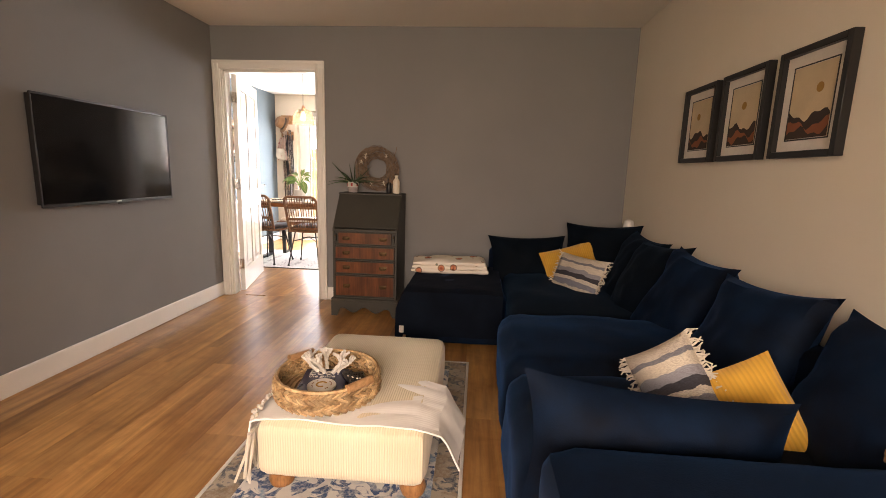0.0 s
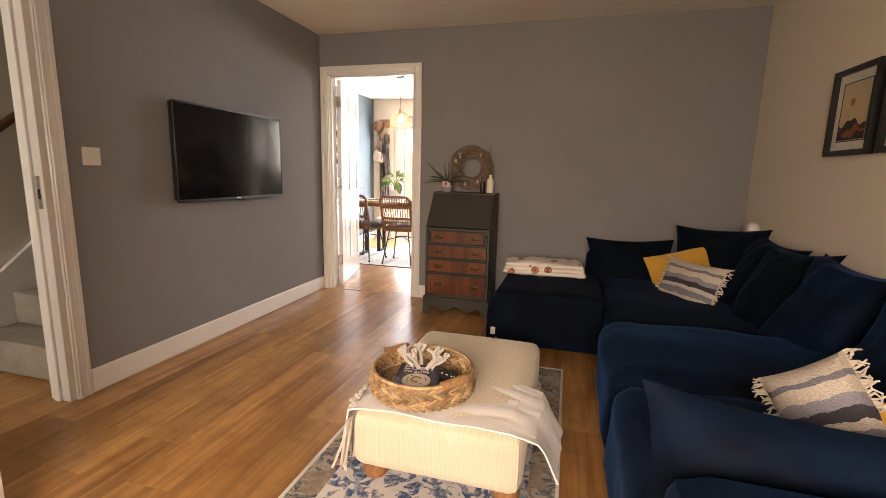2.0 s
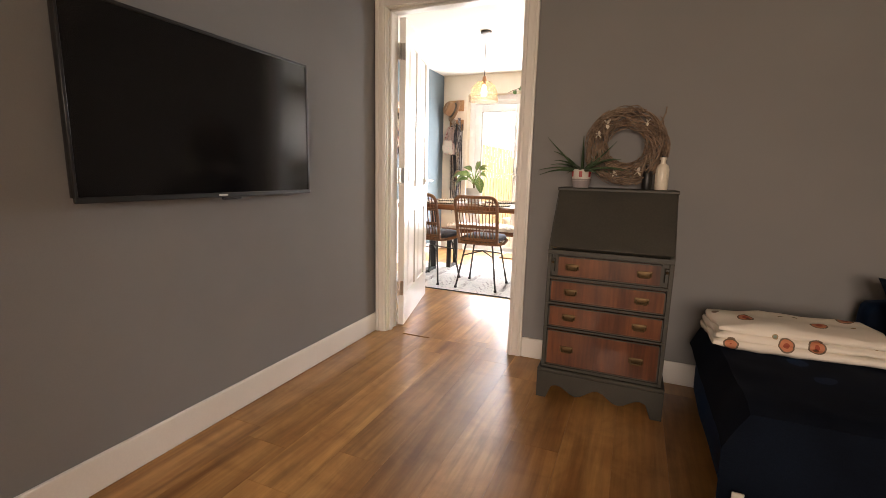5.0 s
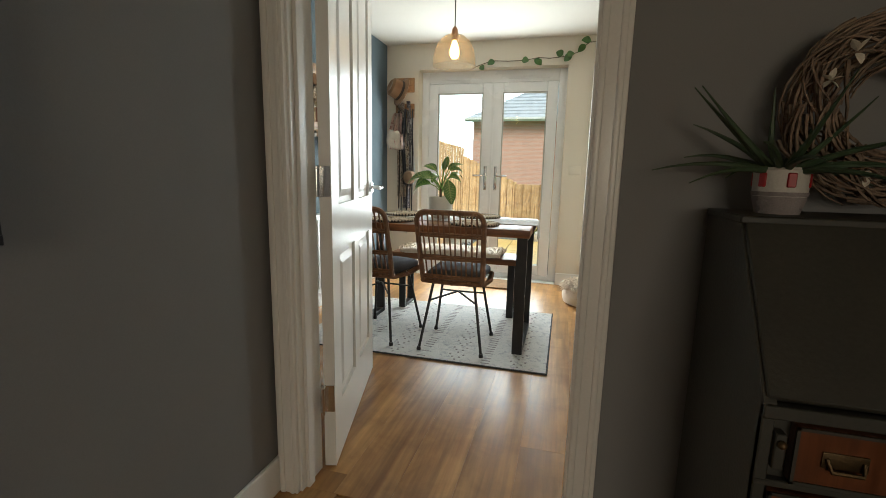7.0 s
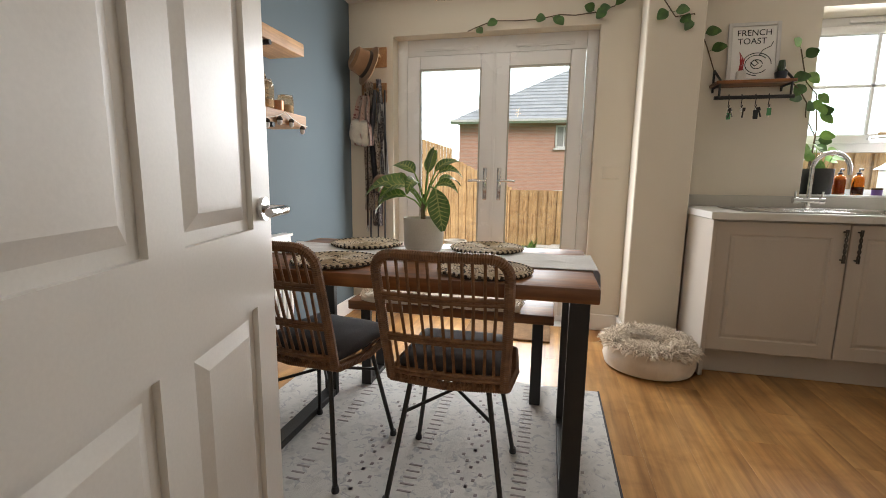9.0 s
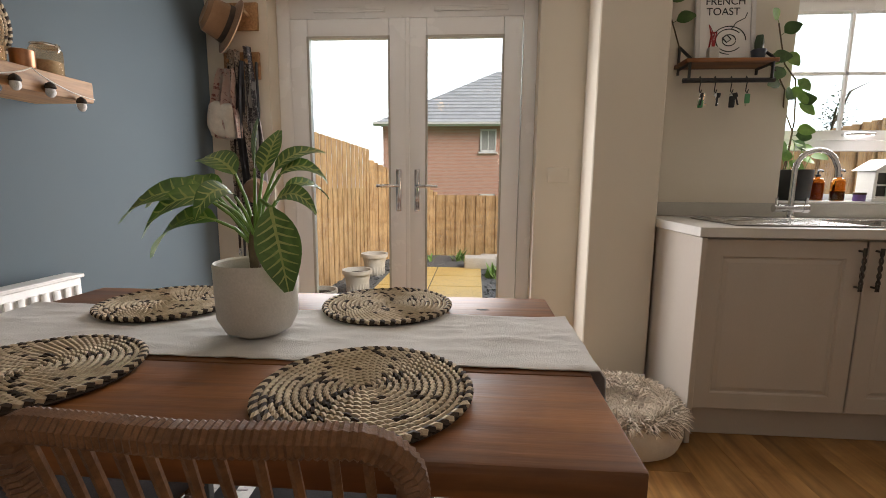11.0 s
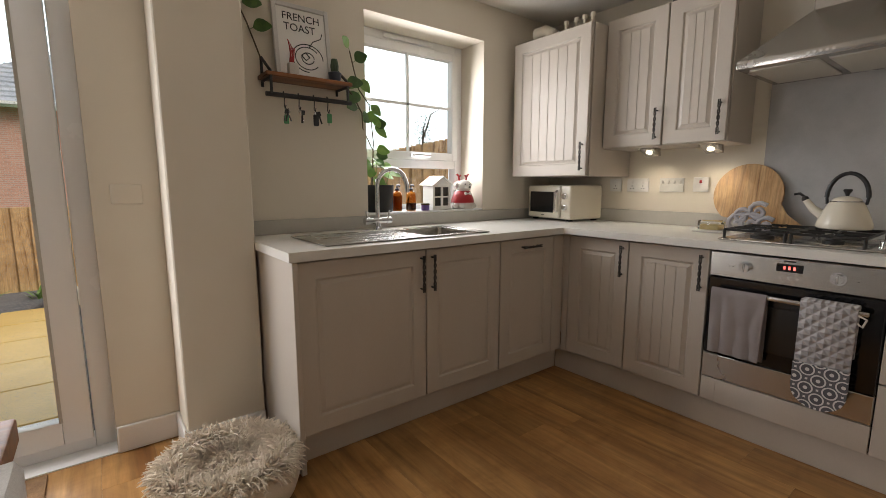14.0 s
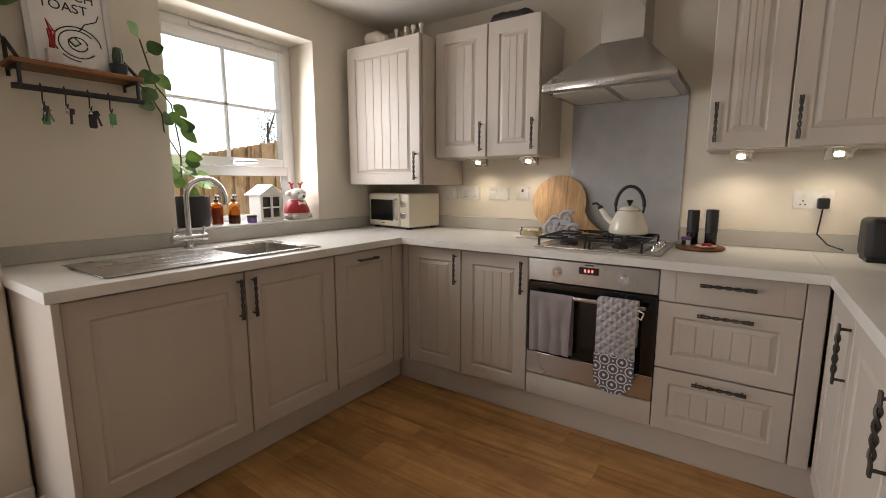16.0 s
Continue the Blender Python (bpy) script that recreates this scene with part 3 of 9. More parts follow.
# the hall's opening, x -3.2 to -2.6, is assumed: unseen, cut behind the hall lamp
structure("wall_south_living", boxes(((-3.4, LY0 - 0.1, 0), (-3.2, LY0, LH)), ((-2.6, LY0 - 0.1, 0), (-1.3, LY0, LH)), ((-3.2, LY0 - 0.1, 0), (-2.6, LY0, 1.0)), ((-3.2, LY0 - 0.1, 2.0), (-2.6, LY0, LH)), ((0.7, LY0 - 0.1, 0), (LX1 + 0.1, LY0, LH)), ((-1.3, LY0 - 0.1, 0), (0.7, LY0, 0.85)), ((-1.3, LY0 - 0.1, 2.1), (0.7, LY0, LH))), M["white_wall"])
structure("ceiling_living", boxes(((LX0 - 0.1, LY0 - 0.1, LH), (LX1 + 0.1, LY1 + 0.1, LH + 0.1))), M["ceiling"])
structure("ceiling_kitchen", boxes(((KX0 - 0.1, KY0, KH), (KX1 + 0.1, KY1 + 0.3, KH + 0.13))), M["ceiling"])
structure("wall_west_kitchen", boxes(((KX0 - 0.1, KY0, 0), (KX0, KY1 + 0.3, KH))), M["blue_wall"])
structure("wall_east_kitchen", boxes(((KX1, KY0, 0), (KX1 + 0.1, KY1 + 0.3, KH))), M["white_wall"])
DX0, DX1, DZ1 = -2.935, -1.49, 2.082                              # garden doors
WX0, WX1, WZ0, WZ1 = -0.24, 0.65, 0.985, 2.1                  # kitchen window
for n_, b_ in enumerate((((KX0, KY1, -0.2), (DX0, KY1 + 0.3, KH)), ((DX0, KY1, DZ1), (DX1, KY1 + 0.3, KH)), ((DX1, KY1, -0.2), (WX0, KY1 + 0.3, KH)),
                               ((WX0, KY1, -0.2), (WX1, KY1 + 0.3, WZ0)), ((WX0, KY1, WZ1), (WX1, KY1 + 0.3, KH)), ((WX1, KY1, -0.2), (KX1, KY1 + 0.3, KH)),
                               ((DX0, KY1, -0.2), (DX1, KY1 + 0.3, -0.002)))):
    structure("wall_garden_%d" % (n_ + 1), boxes(b_), M["white_wall"])
structure("wall_pier", boxes(((-1.25, 7.57, 0), (-0.93, KY1 - 0.001, KH - 0.001)), r=0.006), M["white_wall"])
structure("wall_stairwell", boxes(((-3.4, LY0, 0), (-3.27, 4.6, 4.6)), ((-3.27, 4.5, 2.3), (-2.435, 4.6, 4.6)), ((-2.434, 1.0, LH + 0.1), (-2.33, 4.6, 4.6)), ((-3.4, 0.9, LH), (-2.435, 1.0, 4.6)), ((-3.4, 0.9, 4.6), (-2.33, 4.6, 4.7))), M["white_wall"])
structure("ceiling_hall", boxes(((-3.4, LY0, LH), (-2.435, 0.9, LH + 0.1))), M["ceiling"])

SK = M["gloss_white"]


def skirting(name, lo, hi):
    structure(name, boxes((lo, hi), r=0.006, seg=2), SK)


skirting("baseboard_west", (LX0, 2.222, 0.001), (LX0 + 0.016, LY1, 0.125))
skirting("baseboard_north", (-1.318, LY1 - 0.016, 0.001), (LX1, LY1, 0.12))
skirting("baseboard_garden_wall", (DX1 + 0.002, KY1 - 0.016, 0.001), (-1.25, KY1, 0.12))
skirting("baseboard_pier", (-1.265, 7.555, 0.001), (-0.93, 7.57, 0.12))
skirting("baseboard_pier_side", (-1.266, 7.57, 0.001), (-1.25, KY1 - 0.016, 0.12))
skirting("baseboard_kitchen_west", (KX0, KY0 + 0.012, 0.001), (KX0 + 0.016, KY1, 0.12))
skirting("baseboard_coats", (KX0 + 0.016, KY1 - 0.016, 0.001), (DX0 - 0.002, KY1, 0.12))


def moulded(bm, lo, hi, axis, out):
    """A moulded casing board: a flat with two raised beads. axis: the long one; out: the way that it stands proud."""
    box(bm, lo, hi, 0.004, 2)
    return bm


# door linings and architraves of the doorway between the rooms
casing = setting("door_frame", "white gloss door lining with moulded architrave", "door frame")
part("lining", boxes(((-2.262, LY1 - 0.004, 0), (-2.23, KY0 + 0.016, 2.025)), ((-1.36, LY1 - 0.0005, 0), (-1.328, KY0 + 0.016, 2.025)), ((-2.262, LY1 - 0.004, 2.010), (-1.328, KY0 + 0.016, 2.040)), r=0.002), SK, casing)
part("door_stop", boxes(((-2.23, LY1 + 0.02, 0), (-2.217, LY1 + 0.055, 2.010)), ((-1.373, LY1 + 0.02, 0), (-1.36, LY1 + 0.055, 2.010)), ((-2.23, LY1 + 0.02, 1.997), (-1.36, LY1 + 0.055, 2.010)), r=0.002), SK, casing)
for y0, y1, s in ((LY1 - 0.02, LY1 - 0.001, 1), (KY0 + 0.013, KY0 + 0.03, 0)):
    for x0, x1 in ((-2.309, -2.238), (-1.398, -1.318) if s else (-1.352, -1.283)):
        part("architrave", boxes(((x0, y0, 0), (x1, y1, 2.085)), ((x0 + 0.008, y0 - 0.006 * s, 0), (x0 + 0.026, y1 + 0.006 * (1 - s), 2.070)), ((x1 - 0.028, y0 - 0.004 * s, 0), (x1 - 0.012, y1 + 0.004 * (1 - s), 2.085)), r=0.004, seg=2), SK, casing)
    part("architrave", boxes(((-2.309, y0 - 0.001, 2.018), (-1.318, y1, 2.087)), ((-2.3, y0 - 0.007 * s, 2.059), (-1.327, y1, 2.077)), r=0.004, seg=2), SK, casing)
part("strike_plate", boxes(((-1.362, LY1 + 0.06, 0.93), (-1.3585, LY1 + 0.085, 1.09)), r=0.001), M["chrome"], casing)

hall = setting("hall_door_frame", "white gloss lining and architrave of the hall doorway", "door frame")
hall.location.y = -0.02
part("lining", boxes(((-2.445, 2.139, 0), (LX0 + 0.002, 2.171, 2.025)), ((-2.445, 1.33, 0), (LX0 + 0.002, 1.36, 2.025)), ((-2.445, 1.33, 2.010), (LX0 + 0.002, 2.171, 2.040)), r=0.002), SK, hall)
part("door_stop", boxes(((-2.41, 2.126, 0), (-2.37, 2.139, 2.010)), r=0.002), SK, hall)
part("architrave", boxes(((LX0 + 0.001, 2.167, 0), (LX0 + 0.018, 2.24, 2.085)), ((LX0 + 0.001, 2.175, 0), (LX0 + 0.024, 2.192, 2.070)), ((LX0 + 0.001, 2.214, 0), (LX0 + 0.022, 2.23, 2.070)), r=0.004, seg=2), SK, hall)
part("architrave", boxes(((LX0 + 0.001, 1.26, 0), (LX0 + 0.018, 1.333, 2.085)), r=0.004, seg=2), SK, hall)
part("strike_plate", boxes(((-2.362, 2.1365, 0.95), (-2.335, 2.1395, 1.1)), r=0.001), M["chrome"], hall)
part("strike_slot", boxes(((-2.355, 2.1345, 0.995), (-2.342, 2.1375, 1.04)), r=0.001), M["black"], hall)


def panel_door(name, label, m, w=0.838, h=2.0):
    """A white four-panel moulded door in its own axes: hinge edge at the origin, leaf along +x, 40 mm thick in y."""
    d = tagged(new(name), label, "door", kind="structure")
    d.matrix_basis = m
    bm = bmesh.new()
    st, rows = 0.105, ((0.22, 0.78), (0.95, 1.885))
    xs = ((st, w / 2 - 0.045), (w / 2 + 0.045, w - st))
    box(bm, (0, 0, 0.008), (st, 0.04, h)), box(bm, (w - st, 0, 0.008), (w, 0.04, h)), box(bm, (w / 2 - 0.045, 0, 0.008), (w / 2 + 0.045, 0.04, h))
    for x0, x1 in xs:
        for z0, z1 in ((0.008, rows[0][0]), (rows[0][1], rows[1][0]), (rows[1][1], h)):
            box(bm, (x0, 0, z0), (x1, 0.04, z1))
    part("leaf", bm, SK, d, smooth=False)
    for x0, x1 in xs:
        for z0, z1 in rows:
            pb = bmesh.new()
            box(pb, (x0, 0.012, z0), (x1, 0.028, z1))
            for s in (0, 1):                            # raised field with sloped edges on both faces
                y0, y1 = (0.012, 0.002) if s == 0 else (0.028, 0.038)
                lo = [(x0 + 0.022, y0, z0 + 0.022), (x1 - 0.022, y0, z0 + 0.022), (x1 - 0.022, y0, z1 - 0.022), (x0 + 0.022, y0, z1 - 0.022)]
                hi = [(x0 + 0.05, y1, z0 + 0.05), (x1 - 0.05, y1, z0 + 0.05), (x1 - 0.05, y1, z1 - 0.05), (x0 + 0.05, y1, z1 - 0.05)]
                a, b = [pb.verts.new(p) for p in lo], [pb.verts.new(p) for p in hi]
                for i in range(4):
                    pb.faces.new((a[i], a[(i + 1) % 4], b[(i + 1) % 4], b[i]))
                pb.faces.new(b)
            part("panel", pb, SK, d, smooth=False)
    for s in (-1, 1):
        y = -0.002 if s < 0 else 0.042
        hb = bmesh.new()
        tube(hb, [(w - 0.06, y, 0.99), (w - 0.06, y + s * 0.01, 0.99)], 0.026, 20)
        tube(hb, [(w - 0.06, y, 0.99), (w - 0.06, y + s * 0.05, 0.99), (w - 0.075, y + s * 0.058, 0.99), (w - 0.17, y + s * 0.055, 0.99)], 0.0095, 10)
        part("door_handle", hb, M["chrome"], d, "chrome lever handle")
    for z in (0.22, 0.98, 1.75):
        hb = boxes(((-0.004, 0.002, z), (0.03, 0.0385, z + 0.1)), ((-0.03, 0.03, z), (0.0, 0.0385, z + 0.1)), r=0.001)
        tube(hb, [(-0.005, 0.046, z), (-0.005, 0.046, z + 0.1)], 0.007, 10)
        part("hinge", hb, M["chrome"], d, "steel butt hinge")
    return d


# the leaf stands open into the kitchen, past a right angle
ang = math.degrees(math.atan2(5.445 - 4.64, -2.44 - (-2.222)))
panel_door("door_1", "white four-panel door standing open into the kitchen", pose(-2.222, 4.635, 0.0, 0, 0, ang) @ pose(0, -0.04, 0))
ang2 = math.degrees(math.atan2(1.60 - 1.36, -1.76 - (-2.30)))
panel_door("door_2", "white four-panel hall door standing open", pose(-2.30, 1.34, 0, 0, 0, ang2 - 9) @ pose(0, -0.04, 0), 0.62)

# stairs beyond the hall doorway
stairs = setting("stairs", "carpeted staircase with white skirting", "stairs")
for i in range(12):
    bm = bmesh.new()
    y0 = 2.25 + 0.225 * i
    box(bm, (-3.235, y0 - 0.012, 0.19 * i - (0 if i == 0 else 0.0)), (-2.437, y0 + 0.26, 0.19 * (i + 1)), 0.014, 3)
    part("step", bm, M["carpet"], stairs)
bm = bmesh.new()
pts = [(2.02, 0.0), (2.02, 0.16), (2.2, 0.32), (4.5, 0.32 + 2.3 * 0.19 / 0.225), (4.5, 2.0), (2.3, 0.0)]
a = [bm.verts.new((-3.268, y, z)) for y, z in pts]
b = [bm.verts.new((-3.238, y, z)) for y, z in pts]
bm.faces.new(a), bm.faces.new(b[::-1])
for i in range(len(pts)):
    bm.faces.new((a[i], b[i], b[(i + 1) % len(pts)], a[(i + 1) % len(pts)]))
part("stringer", bm, SK, stairs, "white sloped skirting board", smooth=False)
rail = thing("handrail", "dark stained wooden handrail on the stair wall", "handrail", (-3.2, 2.1, 1.0))
bm = bmesh.new()
k = 0.19 / 0.225
tube(bm, [(0, -0.05, 0.02), (0, 0.3, 0.02 + 0.3 * k), (0, 1.5, 0.02 + 1.5 * k)], 0.024, 12)
part("rail", bm, M["handrail"], rail)
for y in (0.25, 1.2):
    bm = bmesh.new()
    tube(bm, [(0, y, 0.02 + y * k - 0.02), (-0.01, y, y * k - 0.06), (-0.068, y, y * k - 0.07)], 0.008, 8)
    part("bracket", bm, M["brass_old"], rail)

# floors: base slabs, then planks
fl = structure("floor", boxes(((-3.4, LY0 - 0.1, -0.12), (1.45, KY1, -0.009))), M["plank"])


def planks(x0, x1, y0, y1, w=0.192, length=1.285):
    rnd = random.Random(5)
    n = 0
    x = x0
    while x < x1 - 0.01:
        xe = min(x + w, x1)
        y = y0 - rnd.random() * length
        while y < y1:
            a, b = max(y, y0), min(y + length, y1)
            if b - a > 0.03:
                me_bm = bmesh.new()
                cx, cy = (x + xe) / 2, (a + b) / 2
                box(me_bm, (x - cx + 0.0002, a - cy + 0.0002, -0.008), (xe - cx - 0.0002, b - cy - 0.0002, 0.0), 0.0004)
                ob = mesh_object("plank", me_bm, M["plank"], False)
                ob.location = (cx, cy, 0)
                ob.parent = fl
                n += 1
            y += length
        x = xe
    return n


# garden doors
gd = tagged(new("door_3"), "white upvc double garden doors with large panes, closed", "door", kind="structure")
FY = KY1 + 0.115
bm = boxes(((DX0, FY, 0.0), (DX0 + 0.075, FY + 0.07, DZ1)), ((DX1 - 0.075, FY, 0), (DX1, FY + 0.07, DZ1)), ((DX0 + 0.075, FY, 1.965), (DX1 - 0.075, FY + 0.07, DZ1)), ((DX0 + 0.075, FY, 0), (DX1 - 0.075, FY + 0.07, 0.05)), r=0.005, seg=2)
part("door_frame", bm, M["upvc"], gd)
for x0, x1 in ((DX0 + 0.08, -2.196), (-2.19, DX1 - 0.08)):
    s = 0.1
    bm = boxes(((x0, FY - 0.018, 0.055), (x0 + s, FY + 0.05, 1.96)), ((x1 - s, FY - 0.018, 0.055), (x1, FY + 0.05, 1.96)), ((x0 + s, FY - 0.018, 1.865), (x1 - s, FY + 0.05, 1.96)), ((x0 + s, FY - 0.018, 0.055), (x1 - s, FY + 0.05, 0.16)), r=0.006, seg=2)
    leafp = part("door_leaf", bm, M["upvc"], gd)
    bm = boxes(((x0 + s - 0.004, FY - 0.02, 0.156), (x0 + s + 0.008, FY - 0.012, 1.869)), ((x1 - s - 0.008, FY - 0.02, 0.156), (x1 - s + 0.004, FY - 0.012, 1.869)), ((x0 + s, FY - 0.02, 1.857), (x1 - s, FY - 0.012, 1.869)))
    part("gasket", bm, M["upstand"], leafp)
    p = part("pane", boxes(((x0 + s - 0.01, FY + 0.012, 0.15), (x1 - s + 0.01, FY + 0.016, 1.875))), M["pane"], leafp, "rain-spotted glass", smooth=False)
    p.visible_shadow = False
    hx = x1 - 0.05 if x1 < -2.19 else x0 + 0.05
    sg = -1 if x1 < -2.19 else 1
    bm = boxes(((hx - 0.016, FY - 0.028, 0.91), (hx + 0.016, FY - 0.017, 1.15)), r=0.007, seg=3)
    part("handle_plate", bm, M["chrome"], leafp)
    bm = bmesh.new()
    tube(bm, [(hx, FY - 0.02, 1.055), (hx, FY - 0.062, 1.055), (hx - sg * -0.02, FY - 0.07, 1.055), (hx + sg * 0.12, FY - 0.066, 1.053)], 0.009, 10)
    part("lever", bm, M["chrome"], leafp, "chrome lever handle")
part("mullion_cover", boxes(((-2.205, FY - 0.024, 0.055), (-2.181, FY - 0.017, 1.96)), r=0.003), M["upvc"], gd)
for x in (-2.72, -2.05):
    part("trickle_vent", boxes(((x, FY - 0.012, 1.995), (x + 0.4, FY + 0.001, 2.02)), ((x + 0.01, FY - 0.016, 2.005), (x + 0.39, FY - 0.012, 2.01)), r=0.003), M["upvc"], gd)
structure("threshold", boxes(((DX0 + 0.002, KY1 + 0.002, -0.001), (DX1 - 0.002, FY - 0.001, 0.004))), M["upvc"])

# kitchen window
win = tagged(new("window_1"), "white upvc kitchen window with glazing bars", "window", kind="structure")
WY = 8.03
f = 0.06
bm = boxes(((WX0, WY, WZ0), (WX0 + f, WY + 0.07, WZ1)), ((WX1 - f, WY, WZ0), (WX1, WY + 0.07, WZ1)), ((WX0 + f, WY, WZ1 - f), (WX1 - f, WY + 0.07, WZ1)), ((WX0 + f, WY, WZ0), (WX1 - f, WY + 0.07, WZ0 + 0.045)), ((WX0 + f, WY, 1.27), (WX1 - f, WY + 0.07, 1.335)), r=0.005, seg=2)
part("window_frame", bm, M["upvc"], win)
s0, s1 = WX0 + 0.055, WX1 - 0.055
bm = boxes(((s0, WY - 0.02, 1.325), (s0 + 0.045, WY + 0.04, 2.045)), ((s1 - 0.045, WY - 0.02, 1.325), (s1, WY + 0.04, 2.045)), ((s0 + 0.045, WY - 0.02, 1.996), (s1 - 0.045, WY + 0.04, 2.045)), ((s0 + 0.045, WY - 0.02, 1.325), (s1 - 0.045, WY + 0.04, 1.378)), r=0.006, seg=2)
sash = part("sash", bm, M["upvc"], win)
for lo, hi in (((0.190, WY + 0.005, 1.378), (0.206, WY + 0.022, 1.996)), ((s0 + 0.045, WY + 0.005, 1.675), (s1 - 0.045, WY + 0.0215, 1.691))):
    part("glazing_bar", boxes((lo, hi)), M["upvc"], sash)
for z0, z1 in ((1.37, 2.0), (1.03, 1.275)):
    p = part("pane", boxes(((s0 + 0.04, WY + 0.024, z0), (s1 - 0.04, WY + 0.028, z1))), M["pane"], win, "rain-spotted glass", smooth=False)
    p.visible_shadow = False
bm = bmesh.new()
tube(bm, [(0.197, WY - 0.02, 1.352), (0.197, WY - 0.045, 1.352), (0.227, WY - 0.055, 1.354), (0.337, WY - 0.05, 1.356)], 0.0085, 10)
part("window_handle", bm, M["chrome"], win, "chrome window catch")
part("trickle_vent", boxes(((0.01, WY - 0.014, 2.06), (0.39, WY, 2.085)), r=0.003), M["upvc"], win)
structure("window_sill", boxes(((WX0 + 0.001, KY1 - 0.004, WZ0), (WX1 - 0.001, WY, WZ0 + 0.012)), r=0.004, seg=2), M["upvc"])

# front window behind the walk
fw = tagged(new("window_2"), "white upvc front window", "window", kind="structure")
part("window_frame", boxes(((-1.3, LY0 - 0.09, 0.85), (-1.24, LY0 - 0.02, 2.1)), ((0.64, LY0 - 0.09, 0.85), (0.7, LY0 - 0.02, 2.1)), ((-1.24, LY0 - 0.09, 2.04), (0.64, LY0 - 0.02, 2.1)), ((-1.24, LY0 - 0.09, 0.85), (0.64, LY0 - 0.02, 0.91)), ((-0.33, LY0 - 0.09, 0.91), (-0.27, LY0 - 0.02, 2.04))), M["upvc"], fw)

# ---- garden ----
bd = emitter("overcast_sky", (0.80, 0.93, 1.0), 3.6)
structure("backdrop", boxes(((-160, 120, -5), (160, 120.5, 130))), bd, "white overcast sky", "sky")
G = -0.15
structure("ground", boxes(((-400, 8.1, G - 0.3), (400, 900, G - 0.05)), ((-400, -900, G - 0.3), (400, -1.05, G - 0.05))), M["grass"], "wet lawn", "ground")
structure("gravel", boxes(((-3.6, 8.1, G - 0.06), (1.5, 13.0, G - 0.012))), M["slate_chip"], "grey slate chippings beside the paving", "gravel")
pav = setting("pavement", "wet buff sandstone garden path", "path")
for i in range(2):
    for j in range(6):
        x0, y0 = -2.98 + 0.64 * i, 8.12 + 0.62 * j
        bm = boxes(((x0, y0, G - 0.05), (x0 + 0.628, y0 + 0.608, G)), r=0.006)
        part("slab", bm, M["patio"], pav, smooth=False)
rnd = random.Random(3)
bm = bmesh.new()
for _ in range(1500):
    x, y = (rnd.uniform(-3.5, -3.02), rnd.uniform(8.3, 12.4)) if rnd.random() < 0.6 else (rnd.uniform(-1.68, -1.0), rnd.uniform(8.3, 12.4))
    s = rnd.uniform(0.012, 0.032)
    mtx = Matrix.Translation((x, y, G - 0.005)) @ Euler((rnd.uniform(-0.6, 0.6), rnd.uniform(-0.6, 0.6), rnd.uniform(0, 6))).to_matrix().to_4x4() @ Matrix.Diagonal((s * 1.6, s, s * 0.35, 1))
    vs = [bm.verts.new(mtx @ Vector(p)) for p in ((1, 0, 0), (0, 1, 0), (-1, 0.2, 0), (0, -1, 0), (0, 0, 1), (0.1, 0, -1))]
    for a, b in ((0, 1), (1, 2), (2, 3), (3, 0)):
        bm.faces.new((vs[a], vs[b], vs[4])), bm.faces.new((vs[b], vs[a], vs[5]))
tagged(single("slate_chips", bm, M["slate_chip"], "loose grey slate chips", "gravel", smooth=False), kind="stuff")


def fence(name, p0, p1, z0, z1, label):
    """Close-boarded fence from p0 to p1, its top going from z0 to z1."""
    t = thing(name, label, "fence", (p0[0], p0[1], G - 0.05))
    dx, dy = p1[0] - p0[0], p1[1] - p0[1]
    ln = math.hypot(dx, dy)
    yaw = math.atan2(dy, dx)
    t.matrix_basis = pose(p0[0], p0[1], G - 0.05, 0, 0, math.degrees(yaw))
    n = math.ceil(ln / 0.088)
    step = ln / n
    for i in range(n):
        top = z0 + (z1 - z0) * i / n - (G - 0.05)
        bm = boxes(((i * step - 0.006, -0.008 - 0.016 * (i % 2), 0), (i * step + step + 0.006, 0.004 - 0.016 * (i % 2), top)), r=0.002)
        part("board", bm, M["fence"], t, smooth=False)
    for h in (0.35, 0.85):
        part("rail", boxes(((0, 0.006, h - 0.04), (ln, 0.05, h + 0.04))), M["fence"], t, smooth=False)
    return t


fence("fence", (-3.66, 8.3), (-3.45, 12.2), 1.64, 1.58, "tall weathered larch close-board fence beside the path")
fence("fence", (-3.5, 12.1), (-2.5, 13.25), 1.45, 0.9, "larch fence stepping down at the garden's corner")
fence("fence", (-2.75, 13.2), (3.6, 13.4), 0.88, 0.86, "low larch fence at the end of the garden")
fence("fence", (-0.6, 10.9), (4.5, 10.2), 1.12, 2.25, "larch fence behind the kitchen window")

house = thing("house", "red brick house with grey hipped tile roof", "house", (-1.0, 30.0, -1.0))
bm = boxes(((-5.9, 0, 0), (8, 8, 5.3)))
wallp = part("wall", bm, M["brick"], house, smooth=False)
bm = bmesh.new()
ev = [(-6.3, -0.4, 5.3), (8.4, -0.4, 5.3), (8.4, 8.4, 5.3), (-6.3, 8.4, 5.3)]
rd = [(0.4, 4, 8.9), (5.0, 4, 8.9)]
e, r = [bm.verts.new(p) for p in ev], [bm.verts.new(p) for p in rd]
for q in ((e[0], e[1], r[1], r[0]), (e[1], e[2], r[1]), (e[2], e[3], r[0], r[1]), (e[3], e[0], r[0])):
    bm.faces.new(q)
roof = part("roof", bm, M["roof_tile"], house, "grey tiled hipped roof", smooth=False)
bm = bmesh.new()
